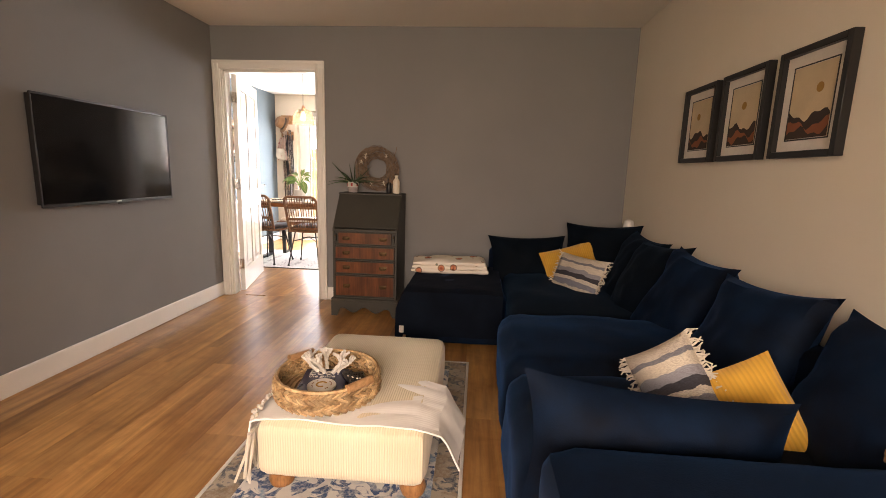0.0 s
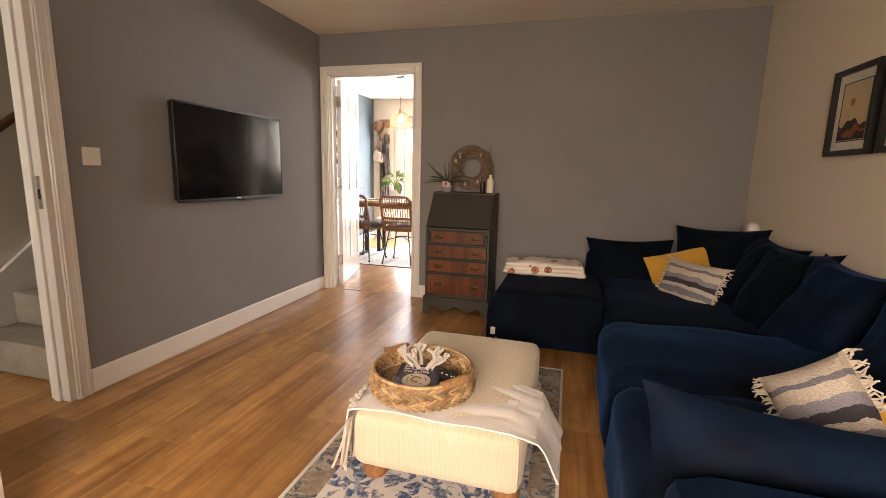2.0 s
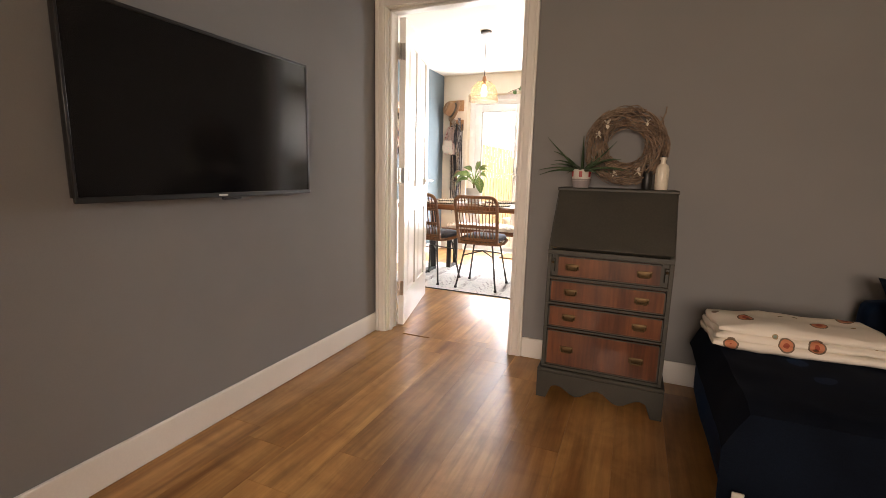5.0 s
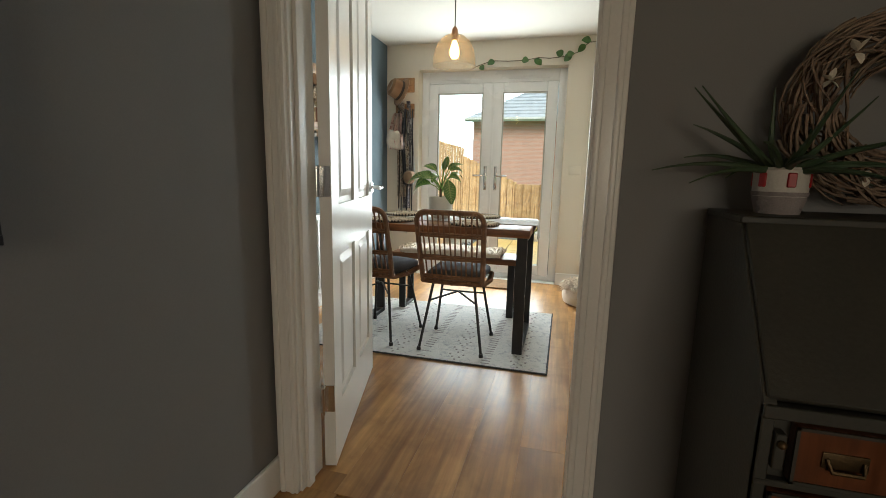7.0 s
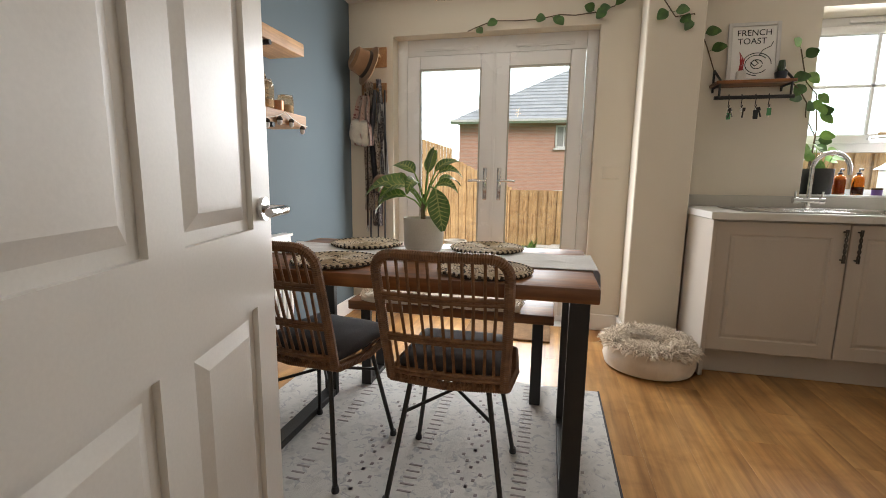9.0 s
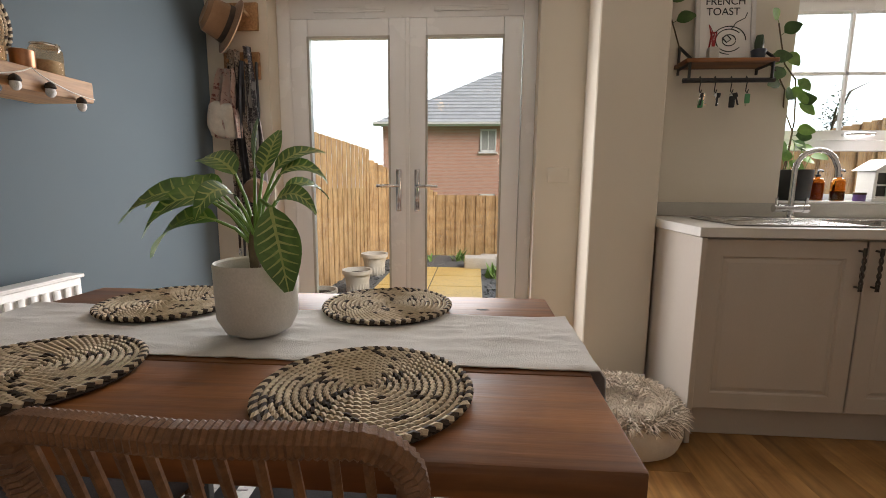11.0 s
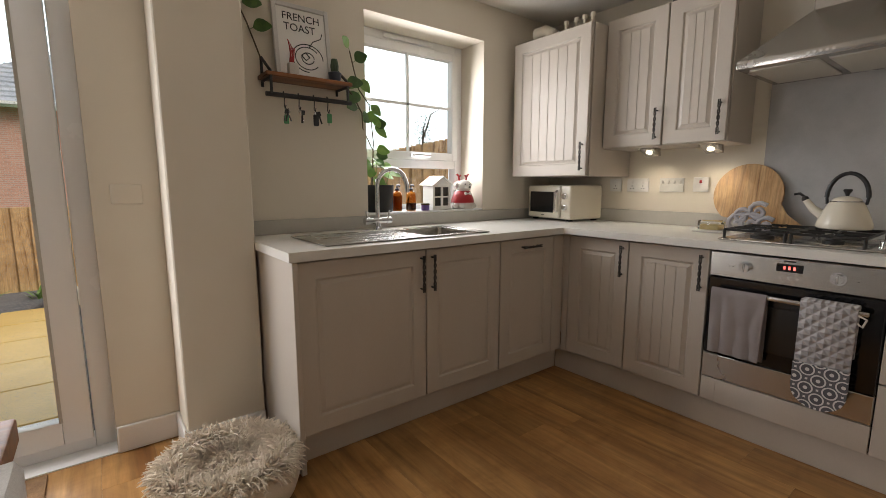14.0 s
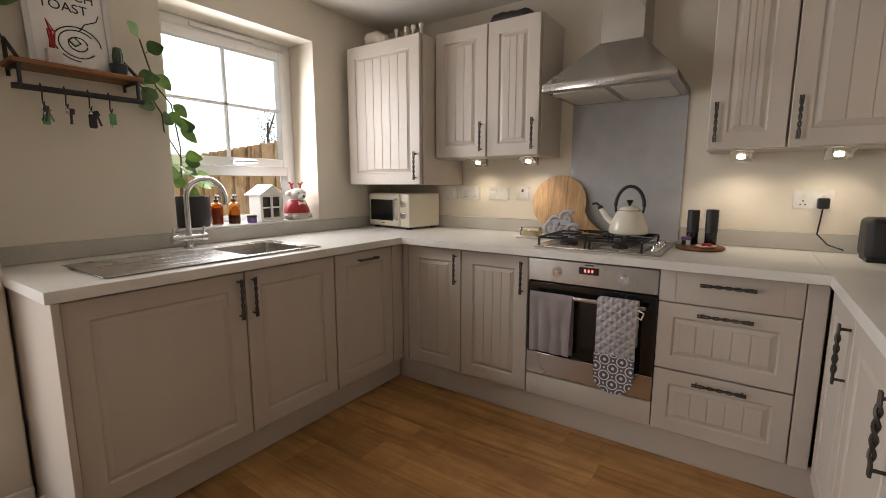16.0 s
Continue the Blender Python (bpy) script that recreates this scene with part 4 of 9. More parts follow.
for i in range(16):                                             # courses of tiles stand proud as thin laps
    k = i / 16
    a, b = Vector(ev[0]).lerp(Vector(rd[0]), k), Vector(ev[1]).lerp(Vector(rd[1]), k)
    box(bm, (a.x, a.y - 0.03, a.z - 0.01), (b.x, a.y + 0.03, a.z + 0.045))
part("tile_course", bm, M["roof_tile"], roof, smooth=False)
part("gutter", boxes(((-6.35, -0.52, 5.2), (8.4, -0.4, 5.32)), ((-6.35, -0.4, 5.1), (8.4, -0.36, 5.24))), M["upvc"], house, "white fascia and gutter")
for x0, z0, x1, z1 in ((-0.62, 3.8, 0.25, 5.0), (-0.62, 0.7, 0.25, 1.55)):
    w = part("window", boxes(((x0, -0.05, z0), (x0 + 0.09, 0.02, z1)), ((x1 - 0.09, -0.05, z0), (x1, 0.02, z1)), ((x0, -0.05, z1 - 0.09), (x1, 0.02, z1)), ((x0, -0.05, z0), (x1, 0.02, z0 + 0.1)), (((x0 + x1) / 2 - 0.03, -0.04, z0), ((x0 + x1) / 2 + 0.03, 0.02, z1)), r=0.004), M["upvc"], house)
    part("pane", boxes(((x0 + 0.05, -0.02, z0 + 0.05), (x1 - 0.05, -0.015, z1 - 0.05))), M["splash"], w, smooth=False)
    part("sill", boxes(((x0 - 0.08, -0.09, z0 - 0.08), (x1 + 0.08, 0.0, z0))), M["upvc"], w)


def planter(x, y, r, h, mt, label):
    t = thing("planter", label, "planter", (x, y, G - 0.012))
    bm = bmesh.new()
    lathe(bm, [(r * 0.66, 0), (r * 0.92, h * 0.82), (r * 1.04, h * 0.84), (r * 1.06, h), (r * 0.92, h), (r * 0.9, h * 0.8), (0.01, h * 0.8)], 22)
    for i in range(22):
        a = 2 * math.pi * i / 22
        box(bm, (r * 0.74 * math.cos(a) - 0.008, r * 0.74 * math.sin(a) - 0.008, 0.02), (r * 0.74 * math.cos(a) + 0.012, r * 0.74 * math.sin(a) + 0.012, h * 0.5), 0.004)
    part("pot", bm, mt, t)
    bm = bmesh.new()
    lathe(bm, [(r * 0.88, h * 0.8), (r * 0.6, h * 0.86), (0.01, h * 0.85)], 18)
    part("soil", bm, M["soil"], t)


planter(-3.12, 10.2, 0.16, 0.27, M["ceramic"], "weathered fluted plastic planter on slate")
planter(-3.3, 9.5, 0.16, 0.2, M["ceramic"], "low pale planter on slate chippings")
planter(-3.15, 11.2, 0.17, 0.3, M["ceramic"], "small pale planter by the fence")
for x, y, s in ((-1.75, 11.9, 1), (-1.55, 12.25, 0.8)):
    single("stone_block", boxes(((x - 0.2 * s, y - 0.15, G - 0.01), (x + 0.25 * s, y + 0.15, G + 0.16 * s)), r=0.02, seg=2), M["ceramic"], "pale concrete garden block", "block")
rnd = random.Random(8)
for x, y, n in ((-2.6, 12.4, 26), (-2.05, 12.5, 26), (-1.55, 11.2, 40)):
    t = thing("weeds", "clump of green weeds at the path's edge", "plant", (x, y, G - 0.03))
    bm = bmesh.new()
    for _ in range(n):
        a = rnd.uniform(0, 6.28)
        leaf_blade(bm, (rnd.uniform(-0.1, 0.1), rnd.uniform(-0.1, 0.1), 0), (math.cos(a), math.sin(a), rnd.uniform(0.8, 2.5)), rnd.uniform(0.12, 0.28), 0.03, 0.4)
    part("leaf_clump", bm, M["leaf_pale"], t)

# bushy tree beyond the fence, seen over it from the kitchen window
tr = thing("garden_tree", "dark bushy evergreen tree beyond the fence", "tree", (5.95, 16.0, G - 0.06))
part("trunk", tube(bmesh.new(), [(0, 0, 0), (0.03, 0.02, 1.1), (-0.02, 0, 2.2), (0.05, 0, 3.0)], 0.07, 10, taper=0.02), M["stem"], tr)
part("limb", tube(bmesh.new(), [(0.0, 0, 2.6), (0.3, 0, 3.35), (0.7, 0, 3.55)], 0.03, 8, taper=0.008), M["stem"], tr)
rnd = random.Random(31)
bm = bmesh.new()
for i in range(900):
    a, u, q = rnd.uniform(0, 6.283), rnd.uniform(-1, 1), rnd.random() ** 0.4
    w = math.sqrt(1 - u * u) * q * (1 + 0.25 * math.sin(3 * a + 4 * u))
    c = Vector((0.40 * w * math.cos(a) + 0.06 * u, 0.38 * w * math.sin(a), 2.45 + 1.0 * u * q))
    d = Vector((math.cos(a), math.sin(a), rnd.uniform(-0.4, 0.9)))
    leaf_blade(bm, c, d, rnd.uniform(0.06, 0.13), 0.045, 0.5, seg=2)
tagged(part("crown", bm, M["leaf_dark"], tr), kind="stuff")

# ---- living room things ----
# television
tv = thing("television", "black flat wall-mounted television, switched off", "television", (LX0, 3.282, 0.946))
part("body", boxes(((0.03, -0.50, 0.01), (0.06, 0.50, 0.585)), r=0.006, seg=2), M["black"], tv)
part("bezel", boxes(((0.058, -0.505, 0.0), (0.068, -0.495, 0.59)), ((0.058, 0.495, 0.0), (0.068, 0.505, 0.59)), ((0.058, -0.505, 0.58), (0.068, 0.505, 0.592)), ((0.058, -0.505, -0.004), (0.069, 0.505, 0.014)), r=0.002), M["black"], tv)
part("screen", boxes(((0.06, -0.496, 0.013), (0.064, 0.496, 0.582))), M["black_glass"], tv, "glossy dark screen", smooth=False)
part("badge", boxes(((0.069, -0.02, 0.002), (0.0695, 0.02, 0.008))), M["switch"], tv)
part("sensor_foot", boxes(((0.055, 0.0, -0.014), (0.067, 0.09, -0.003)), r=0.003), M["black"], tv)
part("wall_bracket", boxes(((0.0, -0.2, 0.15), (0.031, 0.2, 0.45)), r=0.004), M["matt_black"], tv)

sw = thing("light_switch", "white double plastic light switch on the grey wall", "switch", (LX0, 2.342, 1.196))
part("plate", boxes(((0.0, -0.044, -0.044), (0.008, 0.044, 0.044)), r=0.003, seg=2), M["switch"], sw)
for y in (-0.016, 0.016):
    part("rocker", boxes(((0.007, y - 0.009, -0.018), (0.011, y + 0.009, 0.018)), r=0.002), M["switch"], sw)

# three framed prints
for i, (yc, sun_y, ramp_z) in enumerate(((2.44, -0.04, 0), (2.872, 0.0, 1), (3.29, 0.02, 2))):
    p = thing("framed_print", "black framed desert landscape print with white mount", "picture", (LX1, yc, 1.493), group="prints above the sofa")
    w, h, d = 0.362, 0.412, 0.034
    part("frame", boxes(((-d, -w / 2, -h / 2), (0, -w / 2 + 0.025, h / 2)), ((-d, w / 2 - 0.025, -h / 2), (0, w / 2, h / 2)), ((-d, -w / 2 + 0.025, h / 2 - 0.025), (0, w / 2 - 0.025, h / 2)), ((-d, -w / 2 + 0.025, -h / 2), (0, w / 2 - 0.025, -h / 2 + 0.025)), r=0.002), M["frame_black"], p)
    part("mount", boxes(((-0.012, -w / 2 + 0.02, -h / 2 + 0.02), (-0.004, w / 2 - 0.02, h / 2 - 0.02))), M["paper"], p, smooth=False)
    part("inner_line", boxes(((-0.0135, -0.115, -0.14), (-0.012, -0.11, 0.14)), ((-0.0135, 0.11, -0.14), (-0.012, 0.115, 0.14)), ((-0.0135, -0.11, 0.135), (-0.012, 0.11, 0.14)), ((-0.0135, -0.11, -0.14), (-0.012, 0.11, -0.135))), M["frame_black"], p, smooth=False)
    part("print_sky", boxes(((-0.0132, -0.108, -0.133), (-0.0124, 0.108, 0.133))), M["art_sky"], p, smooth=False)
    bm = bmesh.new()
    tube(bm, [(-0.0142, sun_y, 0.045), (-0.0134, sun_y, 0.045)], 0.018, 20)
    part("print_sun", bm, M["art_ochre"], p)
    for j, (mt, base) in enumerate((("art_dark", -0.05), ("art_rust", -0.082), ("art_dark", -0.108))):
        bm = bmesh.new()
        n = 14
        x = -0.0138 - 0.0005 * j
        top = [bm.verts.new((x, -0.107 + 0.214 * q / n, base + 0.016 * math.sin(q * 0.55 + ramp_z * 1.9 + j * 1.3) + 0.008 * math.sin(q * 1.4 + j))) for q in range(n + 1)]
        bot = [bm.verts.new((x, -0.107 + 0.214 * q / n, -0.133)) for q in range(n + 1)]
        for q in range(n):
            bm.faces.new((bot[q], bot[q + 1], top[q + 1], top[q]))
        part("print_hill", bm, M[mt], p, smooth=False)

# bureau
bu = thing("bureau", "dark painted bureau with walnut drawers and sloped lid", "bureau", (-0.864, 4.078, 0))
W2, D = 0.262, 0.39
for s in (-1, 1):                                               # side panels follow the sloped lid
    bm = bmesh.new()
    pts = [(0.0, 0.1), (D, 0.1), (D, 0.985), (0.19, 0.985), (0.0, 0.725)]
    a = [bm.verts.new((s * W2, y, z)) for y, z in pts]
    b = [bm.verts.new((s * (W2 - 0.018), y, z)) for y, z in pts]
    bm.faces.new(a), bm.faces.new(b[::-1])
    for i in range(5):
        bm.faces.new((a[i], b[i], b[(i + 1) % 5], a[(i + 1) % 5]))
    part("side_panel", bm, M["bureau"], bu, smooth=False)
part("carcass", boxes(((-W2 + 0.018, 0.012, 0.1), (W2 - 0.018, D, 0.72)), ((-W2 + 0.018, 0.2, 0.72), (W2 - 0.018, D, 0.97))), M["bureau"], bu, smooth=False)
part("top_board", boxes(((-W2 - 0.004, 0.18, 0.985), (W2 + 0.004, D, 1.0)), r=0.003), M["bureau"], bu)
bm = boxes(((-W2 + 0.004, -0.011, 0), (W2 - 0.004, 0.011, 0.318)), r=0.003)
part("sloped_lid", bm, M["bureau"], bu, "painted fall-front lid", m=pose(0, 0.006, 0.728, -36))
for b_ in (((-W2, -0.006, 0.70), (W2, 0.012, 0.722)), ((-W2, -0.004, 0.585), (W2, 0.012, 0.597)), ((-W2, -0.004, 0.465), (W2, 0.012, 0.475)), ((-W2, -0.004, 0.345), (W2, 0.012, 0.355)), ((-W2, -0.004, 0.15), (W2, 0.012, 0.165)), ((-W2, -0.003, 0.15), (-W2 + 0.018, 0.012, 0.7)), ((W2 - 0.018, -0.003, 0.15), (W2, 0.012, 0.7))):
    part("front_rail", boxes(b_, r=0.002), M["bureau"], bu)
for k, (z0, z1, in_) in enumerate(((0.6, 0.695, 0.045), (0.48, 0.58, 0.02), (0.36, 0.46, 0.02), (0.17, 0.34, 0.02))):
    dr = part("drawer", boxes(((-W2 + in_, -0.008, z0), (W2 - in_, 0.012, z1)), r=0.003), M["walnut"], bu, "figured walnut drawer front")
    part("beading", boxes(((-W2 + in_, -0.011, z0), (-W2 + in_ + 0.005, -0.007, z1)), ((W2 - in_ - 0.005, -0.011, z0), (W2 - in_, -0.007, z1)), ((-W2 + in_, -0.011, z1 - 0.005), (W2 - in_, -0.007, z1)), ((-W2 + in_, -0.011, z0), (W2 - in_, -0.007, z0 + 0.005))), M["bureau"], dr)
    for x in (-0.15, 0.15):
        bm = boxes(((x - 0.03, -0.011, (z0 + z1) / 2 - 0.012), (x + 0.03, -0.008, (z0 + z1) / 2 + 0.014)), r=0.006, seg=2)
        tube(bm, [(x - 0.024, -0.012, (z0 + z1) / 2 + 0.004), (x - 0.02, -0.02, (z0 + z1) / 2 - 0.012), (x + 0.02, -0.02, (z0 + z1) / 2 - 0.012), (x + 0.024, -0.012, (z0 + z1) / 2 + 0.004)], 0.0035, 6)
        part("drawer_handle", bm, M["brass_old"], dr, "aged brass drop handle")
for x in (-W2 + 0.026, W2 - 0.026):
    part("lid_support", boxes(((x - 0.008, -0.012, 0.62), (x + 0.008, 0.01, 0.68)), r=0.002), M["bureau"], bu)
    bm = bmesh.new()
    ball(bm, (x, -0.016, 0.665), 0.007)
    part("support_knob", bm, M["brass_old"], bu)
bm = bmesh.new()                                                # bracket plinth with a scalloped apron
n = 24
prof = []
for i in range(n + 1):
    u = -1 + 2 * i / n
    z = 0.0 if abs(u) > 0.8 else 0.045 + 0.022 * math.cos(u * 9.5) + 0.012 * (1 - abs(u))
    prof.append((u * (W2 + 0.014), z))
for y0, y1 in ((-0.016, 0.008),):
    a0, a1 = [bm.verts.new((x, y0, z)) for x, z in prof], [bm.verts.new((x, y0, 0.13)) for x, z in prof]
    b0, b1 = [bm.verts.new((x, y1, z)) for x, z in prof], [bm.verts.new((x, y1, 0.13)) for x, z in prof]
    for i in range(n):
        bm.faces.new((a0[i], a0[i + 1], a1[i + 1], a1[i])), bm.faces.new((b0[i + 1], b0[i], b1[i], b1[i + 1]))
        bm.faces.new((a0[i + 1], a0[i], b0[i], b0[i + 1])), bm.faces.new((a1[i], a1[i + 1], b1[i + 1], b1[i]))
for s in (-1, 1):
    x0, x1 = sorted((s * (W2 + 0.014), s * (W2 - 0.006)))
    box(bm, (x0, 0.008, 0.06), (x1, D, 0.13)), box(bm, (x0, 0.008, 0), (x1, 0.08, 0.06)), box(bm, (x0, D - 0.07, 0), (x1, D, 0.06))
box(bm, (-W2 - 0.014, -0.018, 0.13), (W2 + 0.014, D, 0.15), 0.004)
part("plinth", bm, M["bureau"], bu, "scalloped bracket plinth", smooth=False)

# on the bureau
wr = thing("wreath", "round wreath of bleached twigs against the wall", "wreath", (-0.842, 4.43, 1.018))
rnd = random.Random(11)
R, r0 = 0.138, 0.052
bm = bmesh.new()
for i in range(300):
    a0, ln = rnd.uniform(0, 6.283), rnd.uniform(0.5, 1.4)
    ph, tw, rr = rnd.uniform(0, 6.283), rnd.uniform(-2.5, 2.5), r0 * rnd.uniform(0.5, 1.12)
    pts = []
    for q in range(7):
        a, b = a0 + ln * q / 6, ph + tw * q / 6
        rad = R + rr * math.cos(b)
        pts.append((rad * math.cos(a), -0.02 + 0.6 * rr * math.sin(b), 0.186 + rad * math.sin(a)))
    tube(bm, pts, rnd.uniform(0.0026, 0.0048), 5, taper=0.0016)
tagged(part("twig_ring", bm, M["twig"], wr), kind="stuff")
for a, s in ((2.3, 1), (2.75, 0.8), (5.2, 0.9), (0.9, 0.7), (4.4, 0.7)):
    bm = bmesh.new()
    cx, cz = R * math.cos(a), 0.186 + R * math.sin(a)
    for k in range(5):
        b = a + k * 1.257
        leaf_blade(bm, (cx, -0.05, cz), (math.cos(b), -0.5, math.sin(b)), 0.028 * s, 0.018 * s, 0.0, 0.3, 3)
    part("dried_flower", bm, M["fringe"], wr, "cream dried flower")
part("wall_twig", tube(bmesh.new(), [(0.135, -0.01, 0.27), (0.16, 0.0, 0.34), (0.163, 0.005, 0.37)], 0.003, 5), M["twig"], wr)

al = thing("aloe_plant", "spiky aloe in a small patterned pot", "plant", (-1.035, 4.36, 1.0))
bm = bmesh.new()
lathe(bm, [(0.036, 0), (0.046, 0.04), (0.047, 0.085), (0.042, 0.09), (0.041, 0.08), (0.005, 0.078)], 20)
pot = part("pot", bm, M["ceramic"], al, "glazed pot with red and grey bands")
for z0, z1, mt in ((0.035, 0.043, "grey_cloth"), (0.0, 0.034, "grey_cloth")):
    bm = bmesh.new()
    lathe(bm, [(0.0375 + 0.25 * z0, z0), (0.0385 + 0.25 * z1 * 0.9, z1)], 20)
    part("glaze_band", bm, M[mt], pot)
for i in range(6):
    a = i * 1.047
    bm = bmesh.new()
    box(bm, (-0.008, -0.0485, 0.052), (0.008, -0.044, 0.08), 0.004)
    part("red_motif", bm, M["red"], pot, m=pose(0, 0, 0, 0, 0, math.degrees(a)))
rnd = random.Random(4)
bm = bmesh.new()
for i in range(20):
    a = i * 2.4
    up = rnd.uniform(0.1, 1.0)
    d = Vector((math.cos(a), math.sin(a) * 0.8 - 0.1, up)).normalized()
    p = Vector((0.012 * math.cos(a), 0.012 * math.sin(a), 0.08))
    pts = []
    for q in range(7):
        pts.append(p.copy())
        p = p + d * rnd.uniform(0.03, 0.042)
        d = (d + Vector((0, 0, -0.1 if up < 0.8 else 0.02))).normalized()
    tube(bm, [(x, min(y, 0.06), max(z, 0.02)) for x, y, z in pts], 0.0085, 6, taper=0.001)
part("leaves", bm, M["leaf_dark"], al)


def bottle(x, y, r, h, mt, label):
    t = thing("bottle", label, "bottle", (x, y, 1.0))
    bm = bmesh.new()
    lathe(bm, [(r * 0.9, 0), (r, 0.006), (r, h * 0.62), (r * 0.8, h * 0.74), (r * 0.42, h * 0.8), (r * 0.4, h * 0.9), (r * 0.52, h * 0.91), (r * 0.52, h * 0.98)], 18)
    part("body", bm, mt, t)
    bm = bmesh.new()
    lathe(bm, [(r * 0.38, h * 0.97), (r * 0.36, h * 1.03)], 12)
    part("stopper", bm, M["black"], t)


bottle(-0.735, 4.4, 0.023, 0.115, M["black"], "small black bottle on the bureau")
bottle(-0.672, 4.4, 0.03, 0.155, M["enamel"], "cream stoneware bottle on the bureau")

# rug and footstool
rg = thing("living_rug", "faded blue and cream patterned rug", "rug", (-0.462, 2.295, 0.001))
part("field", boxes(((-0.36, -0.92, 0), (0.36, 0.86, 0.008)), r=0.002), M["rug"], rg)
part("border", boxes(((-0.47, -1.03, 0), (-0.36, 0.97, 0.0075)), ((0.36, -1.03, 0), (0.46, 0.97, 0.0075)), ((-0.36, 0.86, 0), (0.36, 0.97, 0.0075)), ((-0.36, -1.03, 0), (0.36, -0.92, 0.0075)), r=0.002), M["rug_border"], rg, "darker patterned border")
part("binding", boxes(((-0.485, -1.045, 0), (-0.47, 0.985, 0.009)), ((0.46, -1.045, 0), (0.475, 0.985, 0.009)), ((-0.47, 0.97, 0), (0.46, 0.985, 0.009)), r=0.002), M["linen"], rg)

ot = thing("footstool", "cream corduroy footstool on turned pine feet", "footstool", (-0.42, 2.44, 0.01))
bm = bmesh.new()
soft(bm, (-0.307, -0.462, 0.085), (0.307, 0.462, 0.305), 14, 0.045, 0.014, 0.002)
part("cushion", bm, M["cord_cream"], ot)
for x in (-0.25, 0.25):
    for y in (-0.36, 0.36):
        bm = bmesh.new()
        lathe(bm, [(0.026, 0), (0.042, 0.008), (0.05, 0.03), (0.042, 0.055), (0.03, 0.062), (0.038, 0.072), (0.034, 0.09)], 20, (x, y, 0))
        part("foot", bm, M["bun_foot"], ot, "turned pine bun foot")


def draped(name, label, x0, x1, ytab, drop0, drop1, mt, sx, seed, folds=6):
    """A cloth laid across a block, from x0 to x1, hanging over both sides."""
    bm = bmesh.new()
    nu, nv = 60, 48
    half = (x1 - x0) / 2
    grid = []
    for i in range(nu + 1):
        s = -(half + drop0) + (2 * half + drop0 + drop1) * i / nu
        row = []
        for j in range(nv + 1):
            v = j / nv
            y = ytab[0] + (ytab[1] - ytab[0]) * v
            if s < -half:
                k = -half - s
                x, z = -half - 0.02 - 0.05 * k * 1.2, -k
            elif s > half:
                k = s - half
                x, z = half + 0.03 + 0.5 * k, -k * 0.9
            else:
                x, z = s, 0.0
            e = max(0.0, 1 - abs(abs(s) - half) / 0.05)
            z -= 0.012 * e
            w = 0.004 * math.sin(v * folds * 6.28 + s * 3 + seed) + 0.009 * noise.noise((s * 6 + seed, v * 5, 0))
            if abs(s) > half:
                x += w * 1.6 * (1 if s > 0 else -1)
                y += 0.07 * (abs(s) - half) * math.sin(seed + v * 5)
            z += abs(w) if abs(s) <= half else 0
            row.append(bm.verts.new((sx + x, y, z)))
        grid.append(row)
    for a, b in zip(grid, grid[1:]):
        for j in range(nv):
            bm.faces.new((a[j], a[j + 1], b[j + 1], b[j]))
    bmesh.ops.recalc_face_normals(bm, faces=bm.faces[:])
    bmesh.ops.solidify(bm, geom=bm.faces[:], thickness=0.006)
    return bm


th = thing("throw_blanket", "white knitted throw with fringe laid over the footstool", "blanket", (-0.42, 2.12, 0.322))
part("cloth", draped("cloth", "", -0.31, 0.31, (-0.125, 0.24), 0.08, 0.17, M["blanket"], 0, 1.3, 1.1), M["blanket"], th)
rnd = random.Random(2)
for side, n in ((-1, 40),):
    for i in range(n):
        y = -0.13 + 0.35 * i / n
        x = -0.325
        bm = bmesh.new()
        pts = [(x, y, -0.06), (x - rnd.uniform(0.0, 0.025), y + rnd.uniform(-0.02, 0.02), -0.15), (x - 0.02 + rnd.uniform(-0.03, 0.02), y + rnd.uniform(-0.03, 0.03), rnd.uniform(-0.28, -0.23))]
        tube(bm, pts, 0.0065, 6, taper=0.005)
        part("tassel", bm, M["fringe"], th)
bm = bmesh.new()
for i in range(26):
    y = -0.13 + 0.35 * i / 26
    ball(bm, (-0.31 + rnd.uniform(-0.01, 0.01), y, 0.004 + rnd.uniform(0, 0.01)), 0.008, 6)
part("pompom_edge", bm, M["fringe"], th)

# tray basket with its contents
bk = thing("basket_tray", "round woven water-hyacinth tray with wooden handles", "basket", (-0.528, 2.2, 0.337))
R = 0.19
bm = bmesh.new()
for k in range(4):
    z = 0.012 + k * 0.019
    for i in range(44):
        a = 2 * math.pi * (i + 0.5 * (k % 2)) / 44
        t0 = Vector((-math.sin(a), math.cos(a), 0))
        rad = R + 0.004 * math.sin(k * 1.1)
        c = Vector((rad * math.cos(a), rad * math.sin(a), z))
        s = 1 if k % 2 else -1
        tube(bm, [c - t0 * 0.017 - Vector((0, 0, s * 0.009)), c + Vector((math.cos(a), math.sin(a), 0)) * 0.006, c + t0 * 0.017 + Vector((0, 0, s * 0.009))], 0.009, 6)
tagged(part("woven_wall", bm, M["basket"], bk), kind="stuff")
bm = bmesh.new()
tube(bm, [(R * math.cos(a * math.pi / 24), R * math.sin(a * math.pi / 24), 0.083) for a in range(49)], 0.008, 6)
part("rim", bm, M["basket"], bk)
bm = bmesh.new()
